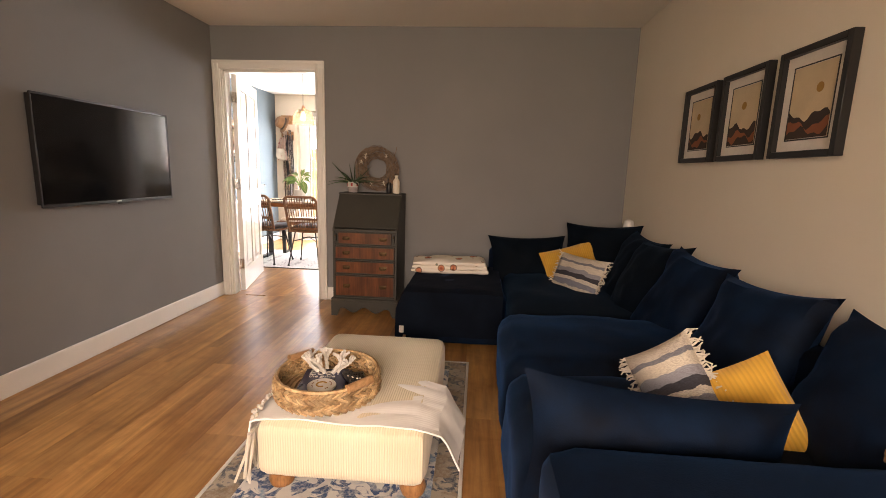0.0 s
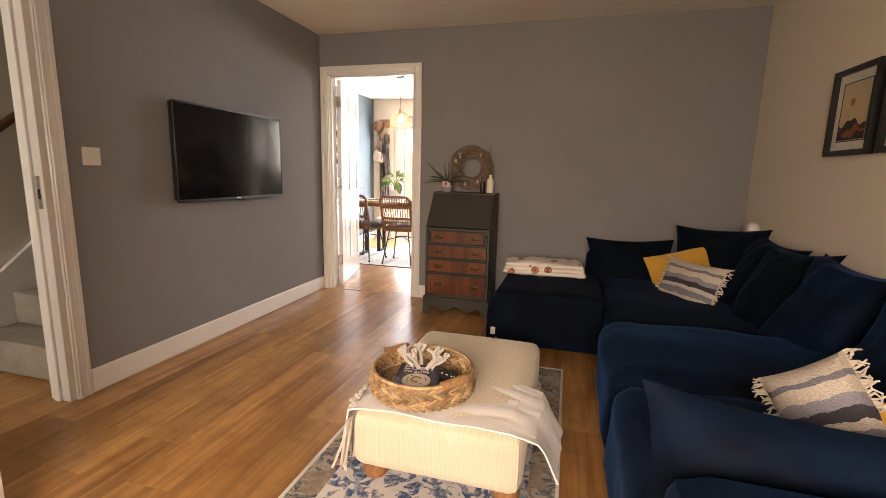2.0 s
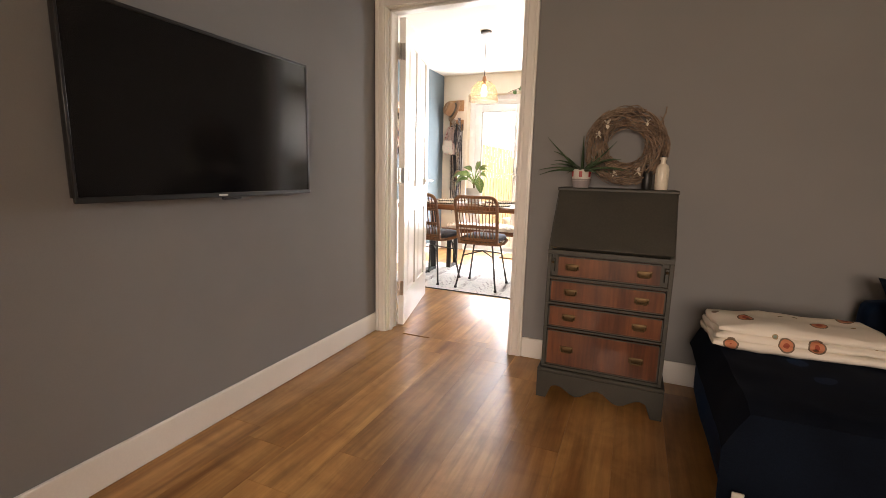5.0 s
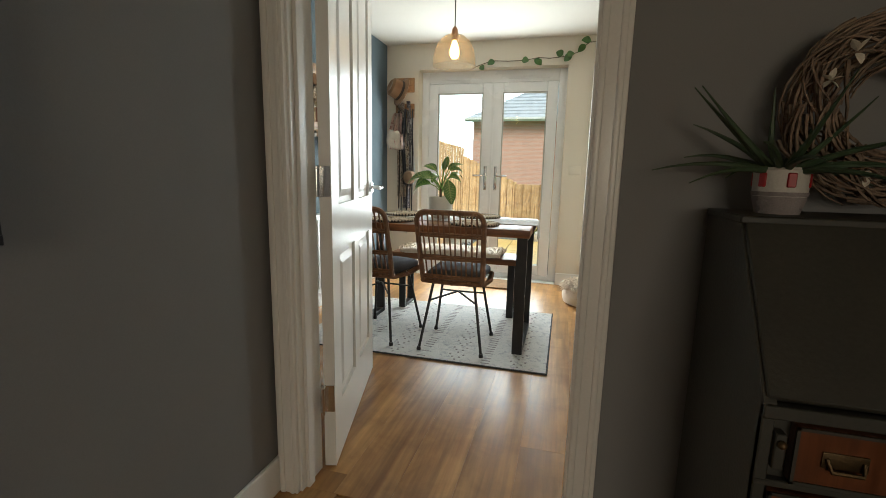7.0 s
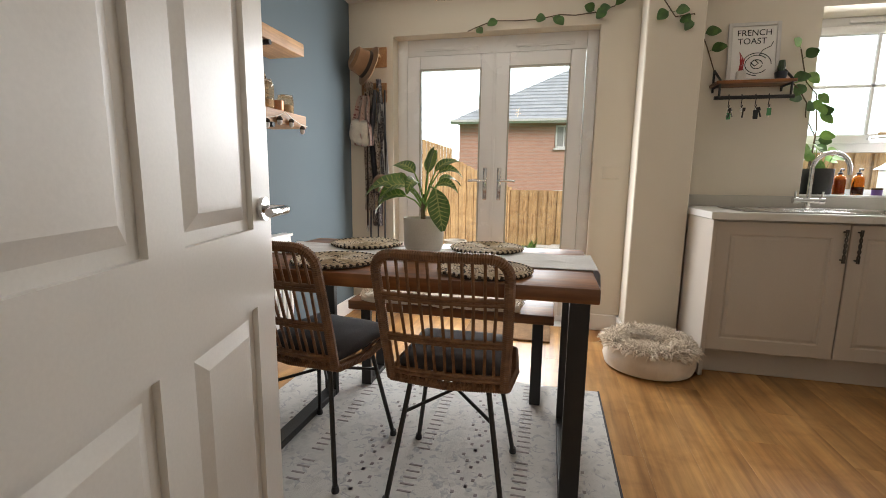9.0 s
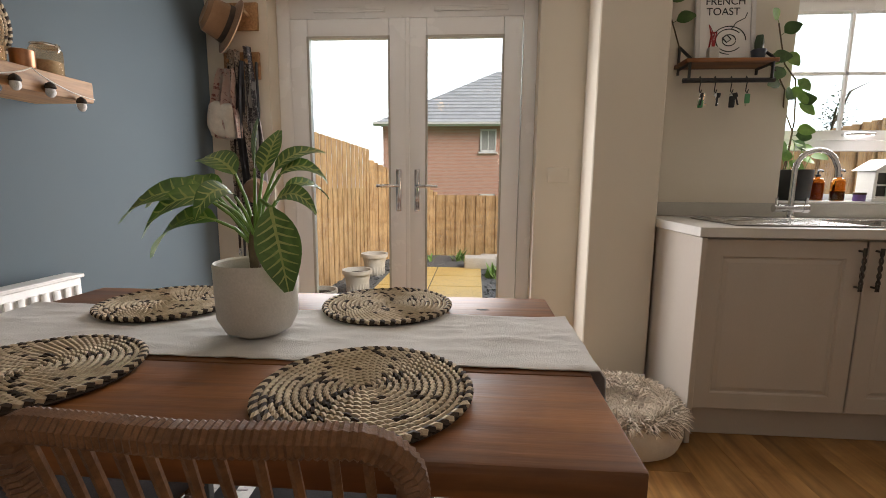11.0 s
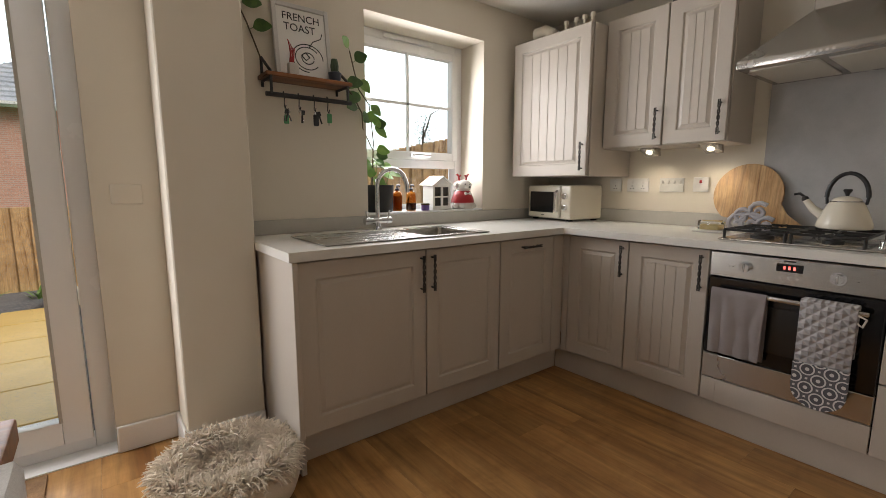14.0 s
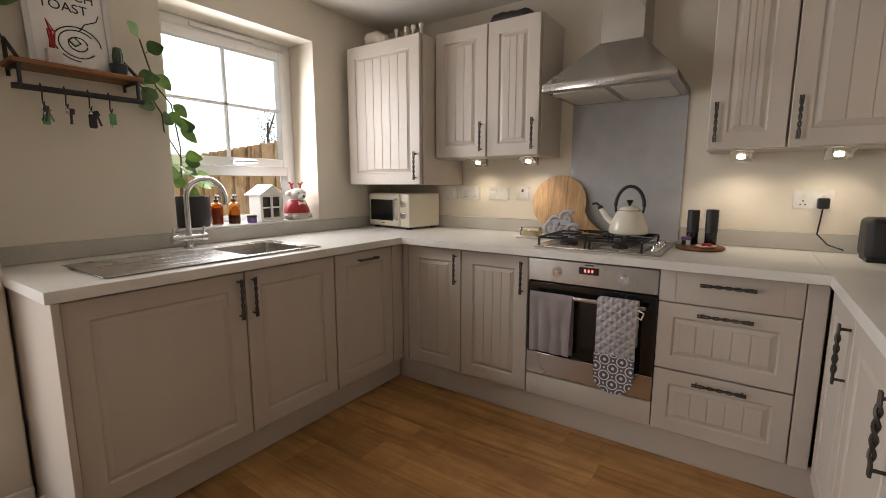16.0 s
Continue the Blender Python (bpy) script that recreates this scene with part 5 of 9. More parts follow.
for k in range(9):
    rad = 0.016 + 0.02 * k
    tube(bm, [(rad * math.cos(a * math.pi / 14), rad * math.sin(a * math.pi / 14), 0.008 + 0.002 * math.sin(a * 2.5 + k)) for a in range(29)], 0.0115, 5)
part("woven_base", bm, M["basket"], bk)
for a in (2.5, -0.62):
    c = Vector((R * math.cos(a), R * math.sin(a), 0.088))
    t0 = Vector((-math.sin(a), math.cos(a), 0))
    bm = bmesh.new()
    tube(bm, [c - t0 * 0.055, c + t0 * 0.055], 0.016, 12)
    part("handle", bm, M["oak"], bk, "pale turned wooden handle")
book = thing("guide_book", "dark blue guide book lying in the tray", "book", (-0.543, 2.185, 0.358), 8)
part("cover", boxes(((-0.085, -0.11, 0), (0.085, 0.11, 0.003)), ((-0.085, -0.11, 0.017), (0.085, 0.11, 0.02)), ((-0.087, -0.11, 0), (-0.083, 0.11, 0.02)), r=0.001), plain("navy_book_cover", (0.02, 0.025, 0.07), 0.3), book)
part("pages", boxes(((-0.082, -0.107, 0.003), (0.082, 0.107, 0.017))), M["paper"], book, smooth=False)


def lettering(text, size, mt, parent, m, label=""):
    cu = bpy.data.curves.new("lettering", "FONT")
    cu.body, cu.size, cu.extrude, cu.align_x = text, size, 0.0006, "LEFT"
    cu.materials.append(mt)
    ob = new("lettering", cu)
    ob.parent = parent
    ob.matrix_basis = m
    return tagged(ob, label)


lettering("Eden", 0.062, M["paper"], book, pose(-0.07, 0.058, 0.0206))
lettering("the guide", 0.028, M["paper"], book, pose(-0.065, 0.034, 0.0206))
co = thing("coaster", "round white coaster with a printed letter", "coaster", (-0.533, 2.14, 0.379))
bm = bmesh.new()
lathe(bm, [(0.052, 0), (0.054, 0.002), (0.054, 0.007), (0.052, 0.009)], 30)
part("disc", bm, M["paper"], co)
bm = bmesh.new()
tube(bm, [(0.019 * math.cos(a), 0.019 * math.sin(a), 0.0095) for a in [0.7 + i * 0.29 for i in range(17)]], 0.0035, 5)
part("letter_mark", bm, M["art_ochre"], co)
rnd = random.Random(9)
bm = bmesh.new()
for i in range(12):
    a = rnd.uniform(0, 6.28)
    ball(bm, (0.036 * math.cos(a), 0.036 * math.sin(a), 0.009), 0.0035, 6, 0.3)
part("printed_flowers", bm, M["art_rust"], co)
cr = thing("coral", "white branching coral ornament in the tray", "ornament", (-0.553, 2.27, 0.372))
bm = bmesh.new()
rnd = random.Random(21)


def grow(bm, p, d, ln, r, depth):
    q = p + d * ln
    tube(bm, [p, (p + q) / 2 + Vector((rnd.uniform(-1, 1), rnd.uniform(-1, 1), rnd.uniform(-1, 1))) * ln * 0.12, q], r, 6, taper=r * 0.8)
    ball(bm, q, r * 1.0, 6)
    if depth:
        for _ in range(rnd.choice((2, 3))):
            grow(bm, q, (d + Vector((rnd.uniform(-1, 1), rnd.uniform(-0.7, 0.7), rnd.uniform(-0.3, 0.9)))).normalized(), ln * 0.72, r * 0.82, depth - 1)


for a in range(7):
    grow(bm, Vector((0.04 * math.cos(a * 0.9), 0.015 * math.sin(a * 0.9), 0)), Vector((math.cos(a * 0.9) * 0.9, math.sin(a * 0.9) * 0.5, 0.8)).normalized(), 0.04, 0.0095, 2)
part("coral_body", bm, M["paper"], cr)
for v in (0,):
    lo = min(vv.co.z for vv in cr.children[0].data.vertices)
    cr.location.z = 0.38 - lo * 0.2
for i, (x, y, a) in enumerate(((-0.408, 2.225, 20), (-0.428, 2.195, 35))):
    rc = thing("remote_control", "black remote control lying in the tray", "remote", (x, y, 0.36 + 0.018 * i), a)
    part("body", boxes(((-0.022, -0.075, 0), (0.022, 0.075, 0.017)), r=0.006, seg=2), M["black"], rc)
    for r_ in range(6):
        for c_ in range(3):
            bm = boxes(((-0.015 + c_ * 0.012, -0.06 + r_ * 0.02, 0.0165), (-0.008 + c_ * 0.012, -0.05 + r_ * 0.02, 0.0195)), r=0.001)
            part("button", bm, M["switch"] if (r_ + c_) % 4 == 0 else M["matt_black"], rc)

# corner sofa
so = thing("corner_sofa", "large navy velvet corner sofa with loose back cushions", "sofa", (0.7, 3.0, 0))


def off(p):
    return (p[0] - 0.7, p[1] - 3.0, p[2])


def sofa_block(name, lo, hi, r=0.05, puff=0.02, wr=0.006, n=10, mt="velvet", label=""):
    bm = bmesh.new()
    soft(bm, off(lo), off(hi), n, r, puff, wr, 4.0)
    return part(name, bm, M[mt], so, label)


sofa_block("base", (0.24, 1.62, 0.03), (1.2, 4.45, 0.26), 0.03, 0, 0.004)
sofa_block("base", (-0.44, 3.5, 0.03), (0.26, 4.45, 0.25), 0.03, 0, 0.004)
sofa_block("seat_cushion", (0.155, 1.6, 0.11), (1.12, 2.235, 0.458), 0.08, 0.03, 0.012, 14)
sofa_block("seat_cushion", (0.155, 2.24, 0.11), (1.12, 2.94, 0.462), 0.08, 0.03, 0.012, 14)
sofa_block("seat_cushion", (0.25, 2.95, 0.18), (1.12, 4.2, 0.41), 0.07, 0.02, 0.01, 14, "velvet_shaded")
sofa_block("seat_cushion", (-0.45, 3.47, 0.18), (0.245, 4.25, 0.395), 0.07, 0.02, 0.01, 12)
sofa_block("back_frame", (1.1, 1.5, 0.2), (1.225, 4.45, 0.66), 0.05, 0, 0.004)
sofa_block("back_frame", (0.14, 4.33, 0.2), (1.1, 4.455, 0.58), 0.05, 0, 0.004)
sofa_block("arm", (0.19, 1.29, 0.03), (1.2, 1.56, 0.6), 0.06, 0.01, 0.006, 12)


def cushion_at(name, label, category, mt, w, h, t, c, face, roll, seed, extra=None, group=""):
    """A pillow whose middle is at c, facing the given way, turned by roll about that way."""
    z = Vector(face).normalized()
    up = Vector((0, 0, 1))
    x = up.cross(z).normalized()
    y = z.cross(x)
    m = Matrix((x, y, z)).transposed().to_4x4()
    m = Matrix.Translation(c) @ m @ Matrix.Rotation(radians(roll), 4, "Z")
    if category is None:
        return part(name, pillow(w, h, t, 18, 0.12, 0.016, seed), M[mt], so, m=Matrix.Translation((-0.7, -3.0, 0)) @ m)
    ob = thing(name, label, category, m=m, group=group)
    part("cover", pillow(w, h, t, 18, 0.06, 0.007, seed), M[mt], ob)
    if extra:
        extra(ob, w, h)
    return ob


# loose back cushions of the sofa; the far ones have shade put into their colour
for i, (yc, roll) in enumerate(((1.73, -3), (2.285, 4), (2.885, -3), (3.28, 4), (3.6, -3))):
    cushion_at("back_cushion", "", None, "velvet" if i < 3 else "velvet_shaded", 0.5, 0.54, 0.2, (1.06 - 0.012 * (i % 2), yc, 0.575), (-1, -0.12 - 0.06 * (i % 2), 0.5), roll, i * 3.3)
cushion_at("back_cushion", "", None, "velvet_shaded", 0.6, 0.46, 0.2, (0.98, 4.09, 0.61), (-0.7, -1, 0.35), 3, 31)
cushion_at("back_cushion", "", None, "velvet_shaded", 0.64, 0.42, 0.18, (0.45, 4.22, 0.5), (0.1, -1, 0.35), 1, 37)
cushion_at("arm_cushion", "", None, "velvet", 0.68, 0.39, 0.16, (0.49, 1.65, 0.49), (0, -1, 0.25), -4, 43)


def fringed(ob, w, h):
    rnd = random.Random(int(w * 1000))
    for s in (-1, 1):
        bm = bmesh.new()
        for i in range(44):
            y = -h / 2 + h * (i + 0.5) / 44
            x = s * w / 2 * (1 - 0.06 * (1 - (2 * y / h) ** 2))
            tube(bm, [(x * 0.97, y, 0), (x + s * rnd.uniform(0.006, 0.016), y + rnd.uniform(-0.008, 0.008), rnd.uniform(-0.012, 0.014)), (x + s * rnd.uniform(0.012, 0.036), y + rnd.uniform(-0.014, 0.014), rnd.uniform(-0.018, 0.02))], 0.0042, 5, taper=0.0022)
        part("fringe", bm, M["fringe"], ob, "knotted cotton fringe")


cushion_at("mustard_cushion", "mustard yellow knitted cushion on the sofa", "cushion", "mustard", 0.42, 0.38, 0.13, (0.765, 4.0, 0.495), (-0.2, -1, 0.6), 20, 5)
cushion_at("striped_cushion", "striped grey and cream fringed cushion on the sofa", "cushion", "stripe", 0.42, 0.3, 0.13, (0.74, 3.71, 0.5), (-0.111, -0.075, 0.06), 0, 6, fringed)
cushion_at("striped_cushion", "striped grey and cream fringed cushion on the sofa", "cushion", "stripe", 0.22, 0.3, 0.14, (0.665, 1.95, 0.55), (-0.7, -0.7, 0.35), 42, 7, fringed)
cushion_at("mustard_cushion", "mustard yellow knitted cushion by the sofa arm", "cushion", "mustard", 0.31, 0.31, 0.11, (0.815, 1.86, 0.51), (-0.3, -0.85, 0.4), 30, 8)

# navy throw over the sofa's end and a folded floral blanket
nt_ = thing("navy_throw", "navy fleece throw spread over the sofa's end", "throw", (-0.13, 3.85, 0.405))
bm = bmesh.new()
nu, nv = 30, 34
grid = []
for i in range(nu + 1):
    u = i / nu
    x = -0.345 + 0.69 * u
    row = []
    for j in range(nv + 1):
        s = -0.72 + 1.16 * j / nv                       # along y; hangs over the front edge
        w = 0.012 * noise.noise((x * 5, s * 4, 3)) + 0.006 * noise.noise((x * 13, s * 11, 1))
        k = max(0.0, -0.4 - s)
        y, z = (s, 0.018) if k == 0 else (-0.4 - 0.03 - 0.12 * k, 0.018 - k * 0.92)
        e = max(0.0, 0.04 - (x + 0.345)) / 0.04
        z -= 0.12 * e
        row.append(bm.verts.new((x - 0.012 * e, y + (w if k else 0), z + (w if not k else 0))))
    grid.append(row)
for a, b in zip(grid, grid[1:]):
    for j in range(nv):
        bm.faces.new((a[j], a[j + 1], b[j + 1], b[j]))
bmesh.ops.recalc_face_normals(bm, faces=bm.faces[:])
bmesh.ops.solidify(bm, geom=bm.faces[:], thickness=0.008)
part("cloth", bm, M["throw"], nt_)
part("care_label", boxes(((-0.325, -0.474, -0.262), (-0.295, -0.468, -0.215)), r=0.001), M["paper"], nt_, "white sewn label")
fb = thing("folded_blanket", "folded white blanket with red floral print", "blanket", (-0.17, 4.04, 0.433), 2)
for k in range(3):
    bm = bmesh.new()
    soft(bm, (-0.3 + 0.008 * k, -0.13 + 0.01 * k, k * 0.026), (0.29 - 0.01 * k, 0.14, 0.03 + k * 0.026), 14, 0.014, 0.012, 0.014, 9)
    part("fold", bm, M["floral"], fb)

# small things by the sofa
nl = thing("plug_in_light", "small white domed plug-in light on the wall", "lamp", (1.215, 4.2, 0.80))
bm = bmesh.new()
lathe(bm, [(0.03, -0.06), (0.04, -0.05), (0.042, 0.03), (0.034, 0.055), (0.012, 0.068)], 18)
part("dome", bm, M["switch"], nl)
part("plug", boxes(((0.0, -0.02, -0.04), (0.025, 0.02, 0.02)), r=0.003), M["switch"], nl)
st = thing("sofa_arm_tray", "small pine tray resting on the sofa arm", "tray", (1.03, 1.44, 0.606))
part("board", boxes(((-0.11, -0.11, 0), (0.11, 0.11, 0.016)), r=0.003), M["oak"], st)
part("lip", boxes(((-0.11, -0.11, 0.016), (-0.1, 0.11, 0.03)), ((0.1, -0.11, 0.016), (0.11, 0.11, 0.03)), r=0.002), M["oak"], st)

# ---- kitchen units ----
CB = M["cab"]


def twisted_handle(bm, p0, p1, out, r=0.0054):
    """A twisted rope-like bar on two short posts."""
    p0, p1, out = Vector(p0), Vector(p1), Vector(out)
    d = (p1 - p0)
    n = 26
    side = d.normalized().cross(out).normalized()
    for ph in (0, math.pi):
        pts = []
        for i in range(n + 1):
            k = i / n
            tw = 0 if k < 0.16 or k > 0.84 else (k - 0.16) / 0.68 * 4 * math.pi
            o = (side * math.cos(tw + ph) + out.normalized() * math.sin(tw + ph)) * 0.0042
            pts.append(p0 + d * k + out + o)
        tube(bm, pts, r * 0.72, 6)
    for k in (0.08, 0.92):
        q = p0 + d * k
        tube(bm, [q, q + out], r * 0.8, 8)
    return bm


def front(parent, w, h, m, handle=None, boards=0, name="door", frame_w=0.07, label=""):
    """A framed front panel in its own axes: x across, z up, facing -y; 20 mm thick, its back at y = 0."""
    bm, rows = bmesh.new(), []
    for k, y in ((0.0015, 0), (0.0015, -0.018), (0.0045, -0.021), (frame_w, -0.021), (frame_w + 0.004, -0.0175), (frame_w + 0.006, -0.0135), (frame_w + 0.011, -0.013), (frame_w + 0.026, -0.0185)):
        rows.append([bm.verts.new(p) for p in ((k, y, k), (w - k, y, k), (w - k, y, h - k), (k, y, h - k))])
    for a, b in zip(rows, rows[1:]):
        for i in range(4):
            bm.faces.new((a[i], a[(i + 1) % 4], b[(i + 1) % 4], b[i]))
    bm.faces.new(rows[-1]), bm.faces.new(rows[0][::-1])
    bmesh.ops.recalc_face_normals(bm, faces=bm.faces[:])
    d = part(name, bm, CB, parent, label, m, smooth=False)
    k = frame_w + 0.026
    for i in range(boards):
        a, b = k + (w - 2 * k) * i / boards, k + (w - 2 * k) * (i + 1) / boards
        part("panel_board", boxes(((a + 0.0014, -0.0215, k), (b - 0.0014, -0.018, h - k)), r=0.0012), CB, d, smooth=False)
    if handle:
        (hx0, hz0), (hx1, hz1) = handle
        hb = bmesh.new()
        twisted_handle(hb, (hx0, -0.02, hz0), (hx1, -0.02, hz1), (0, -0.028, 0))
        part("handle", hb, M["pewter"], d, "twisted dark pewter bar handle")
    return d


def flat_front(parent, w, h, m, name="drawer", handle=None):
    bm = boxes(((0, -0.02, 0), (w, 0, h)), r=0.003, seg=2)
    for x in (0.06, w - 0.063):
        box(bm, (x, -0.0212, 0.002), (x + 0.003, -0.0195, h - 0.002))
    d = part(name, bm, CB, parent, "", m)
    if handle:
        hb = bmesh.new()
        twisted_handle(hb, (handle[0], -0.02, handle[2]), (handle[1], -0.02, handle[2]), (0, -0.026, 0))
        part("handle", hb, M["pewter"], d, "twisted dark pewter bar handle")
    return d


SY, RX = 7.19, 0.76            # fronts of the sink run and of the oven run
Z0, Z1 = 0.148, 0.864


def unit(name, label, lo, hi, category="cabinet"):
    c = thing(name, label, category, ((lo[0] + hi[0]) / 2, (lo[1] + hi[1]) / 2, lo[2]))
    return c, Matrix.Translation(-c.location)


def body(c, off_, lo, hi, mt=None, name="body"):
    bm = boxes((lo, hi), r=0.002)
    bm.transform(off_)
    return part(name, bm, mt or CB, c)


# sink run
c, o = unit("base_cabinet", "pale greige sink cabinet with two panelled doors", (-0.895, SY, 0.145), (0.202, 7.78, 0.7))
body(c, o, (-0.894, SY + 0.012, 0.146), (0.2, 7.779, 0.74))
body(c, o, (-0.894, SY, 0.742), (0.2, SY + 0.02, 0.868), name="top_rail")
front(c, 0.606, 0.715, o @ pose(-0.893, SY - 0.001, Z0), ((0.577, 0.52), (0.577, 0.69)))
front(c, 0.484, 0.715, o @ pose(-0.284, SY - 0.001, Z0), ((0.03, 0.52), (0.03, 0.69)))
c, o = unit("base_cabinet", "slim pale greige cabinet with a pull-out door", (0.202, SY, 0.145), (0.74, 7.78, 0.87))
body(c, o, (0.2035, SY + 0.012, 0.146), (0.74, 7.779, 0.868))
front(c, 0.438, 0.715, o @ pose(0.205, SY - 0.001, Z0), ((0.15, 0.67), (0.3, 0.67)))
part("corner_post", (lambda bm: (bm.transform(o), bm)[1])(boxes(((0.646, SY - 0.021, Z0), (0.74, SY - 0.001, Z1)), ((0.74, SY - 0.001, Z0), (0.7595, SY + 0.02, Z1)), r=0.002)), CB, c)
single("end_panel", boxes(((-0.918, 7.145, 0.001), (-0.896, 7.779, 0.869)), r=0.002), CB, "pale greige end panel of the sink run", "panel")
# oven run, built facing -x
RM = pose(RX, 0, 0, 0, 0, -90)      # x across runs towards -y


def rfront(parent, o, y_left, z, w, h, **kw):
    return front(parent, w, h, o @ Matrix.Translation((RX - 0.001, y_left, z)) @ Matrix.Rotation(radians(-90), 4, "Z"), **kw)


c, o = unit("base_cabinet", "pale greige corner cabinet with two boarded doors", (RX, 6.35, 0.145), (1.35, 7.168, 0.87))
body(c, o, (RX + 0.012, 6.352, 0.146), (1.368, 7.166, 0.868))
rfront(c, o, 7.125, Z0, 0.372, 0.715, handle=((0.342, 0.52), (0.342, 0.69)), boards=3)
rfront(c, o, 6.75, Z0, 0.397, 0.715, handle=((0.367, 0.52), (0.367, 0.69)), boards=4)
bm = boxes(((RX - 0.021, 7.128, Z0), (RX - 0.001, 7.167, Z1)), r=0.002)
bm.transform(o)
part("corner_post", bm, CB, c)
c, o = unit("drawer_cabinet", "pale greige three-drawer cabinet with twisted handles", (RX, 5.24, 0.145), (1.35, 5.75, 0.87))
body(c, o, (RX + 0.012, 5.242, 0.146), (1.368, 5.748, 0.868))
flat_front(c, 0.486, 0.134, o @ Matrix.Translation((RX - 0.001, 5.752, 0.73)) @ Matrix.Rotation(radians(-90), 4, "Z"), "drawer", (0.15, 0.34, 0.088))
for z, h in ((0.4335, 0.293), (0.148, 0.282)):
    rfront(c, o, 5.752, z, 0.486, h, handle=((0.15, h - 0.035), (0.34, h - 0.035)), boards=5, name="drawer", frame_w=0.06)
bm = boxes(((RX - 0.021, 5.2, Z0), (RX - 0.001, 5.263, Z1)), r=0.002)
bm.transform(o)
part("filler_post", bm, CB, c)
# third run, its fronts facing the window
c, o = unit("base_cabinet", "pale greige cabinet of the third run with twisted handles", (-0.3, 4.64, 0.145), (0.735, 5.175, 0.87))
body(c, o, (-0.3, 4.642, 0.146), (0.735, 5.175, 0.868))
for x_hi, w in ((0.69, 0.4), (0.287, 0.5)):
    front(c, w - 0.005, 0.715, o @ Matrix.Translation((x_hi, 5.176, Z0)) @ Matrix.Rotation(radians(180), 4, "Z"), ((w - 0.045, 0.50), (w - 0.045, 0.68)))
single("plinth", boxes(((-0.895, SY + 0.045, 0.001), (RX + 0.02, SY + 0.063, 0.145)), r=0.002), CB, "pale greige kick board of the sink run", "plinth")
single("plinth", boxes(((RX + 0.02, 5.15, 0.001), (RX + 0.038, SY + 0.044, 0.145)), r=0.002), CB, "pale greige kick board of the oven run", "plinth")
single("plinth", boxes(((-0.3, 5.115, 0.001), (0.775, 5.133, 0.145)), r=0.002), CB, "pale greige kick board of the side run", "plinth")

# worktop in one piece, round the sink's bowl
WT = [((-0.932, 7.135, 0.872), (-0.22, 7.799, 0.91)), ((0.12, 7.135, 0.872), (1.369, 7.799, 0.91)), ((-0.22, 7.135, 0.872), (0.12, 7.25, 0.91)), ((-0.22, 7.58, 0.872), (0.12, 7.799, 0.91)),
      ((0.69, 5.21, 0.872), (1.369, 7.135, 0.91)), ((-0.32, 4.64, 0.872), (1.369, 5.21, 0.91))]
wt_ = thing("worktop", "pale stone-effect laminate worktop", "worktop", (0, 0, 0.872))
for lo, hi in WT:
    part("slab", boxes(((lo[0], lo[1], 0), (hi[0], hi[1], 0.038)), r=0.0012), M["worktop"], wt_)
single("upstand", boxes(((-0.929, 7.783, 0.911), (1.35, 7.799, 0.984)), r=0.002), M["upstand"], "grey-beige upstand behind the sink", "upstand")
single("upstand", boxes(((1.353, 6.375, 0.911), (1.369, 7.782, 0.994)), r=0.002), M["upstand"], "grey-beige upstand behind the hob run", "upstand")
single("upstand", boxes(((1.353, 4.66, 0.911), (1.369, 5.76, 0.994)), r=0.002), M["upstand"], "grey-beige upstand behind the side run", "upstand")

# sink and tap
sk = thing("sink", "stainless steel inset sink with drainer", "sink", (-0.3, 7.41, 0.911))
bm = bmesh.new()
rim = [(-0.455, -0.205), (0.445, -0.205), (0.445, 0.195), (-0.455, 0.195)]
box(bm, (-0.455, -0.205, 0), (0.09, 0.195, 0.004), 0.002), box(bm, (0.41, -0.205, 0), (0.445, 0.195, 0.004), 0.002)
box(bm, (0.09, -0.205, 0), (0.41, -0.155, 0.004), 0.001), box(bm, (0.09, 0.165, 0), (0.41, 0.195, 0.004), 0.001)
part("rim", bm, M["steel"], sk)
bm = bmesh.new()
box(bm, (-0.46, -0.21, 0.003), (0.45, -0.203, 0.007), 0.002), box(bm, (-0.46, 0.193, 0.003), (0.45, 0.2, 0.007), 0.002), box(bm, (-0.46, -0.21, 0.003), (-0.453, 0.2, 0.007), 0.002), box(bm, (0.443, -0.21, 0.003), (0.45, 0.2, 0.007), 0.002)
for i in range(4):
    part("drainer_ridge", boxes(((-0.36 + 0.05 * (i % 2), -0.13 + i * 0.083, 0.003), (-0.02 - 0.07 * (i % 2), -0.118 + i * 0.083, 0.006)), r=0.0025, seg=2), M["steel"], sk)
part("raised_edge", bm, M["steel"], sk)
bm = bmesh.new()
top = [(0.09, -0.155), (0.41, -0.155), (0.41, 0.165), (0.09, 0.165)]
a = [bm.verts.new((x, y, 0.002)) for x, y in top]
b = [bm.verts.new((0.25 + (x - 0.25) * 0.88, 0.005 + (y - 0.005) * 0.88, -0.14)) for x, y in top]
for i in range(4):
    bm.faces.new((a[i], b[i], b[(i + 1) % 4], a[(i + 1) % 4]))
bm.faces.new(b)
bmesh.ops.bevel(bm, geom=[e for e in bm.edges if not e.is_boundary], offset=0.03, segments=3, affect="EDGES")
part("bowl", bm, M["steel"], sk)
bm = bmesh.new()
lathe(bm, [(0.03, -0.1375), (0.035, -0.136), (0.02, -0.137), (0.004, -0.1385)], 20, (0.25, 0.0, 0))
part("waste", bm, M["chrome"], sk)
tp = thing("kitchen_tap", "chrome swan-neck mixer tap with two levers", "tap", (-0.235, 7.7, 0.911))
bm = bmesh.new()
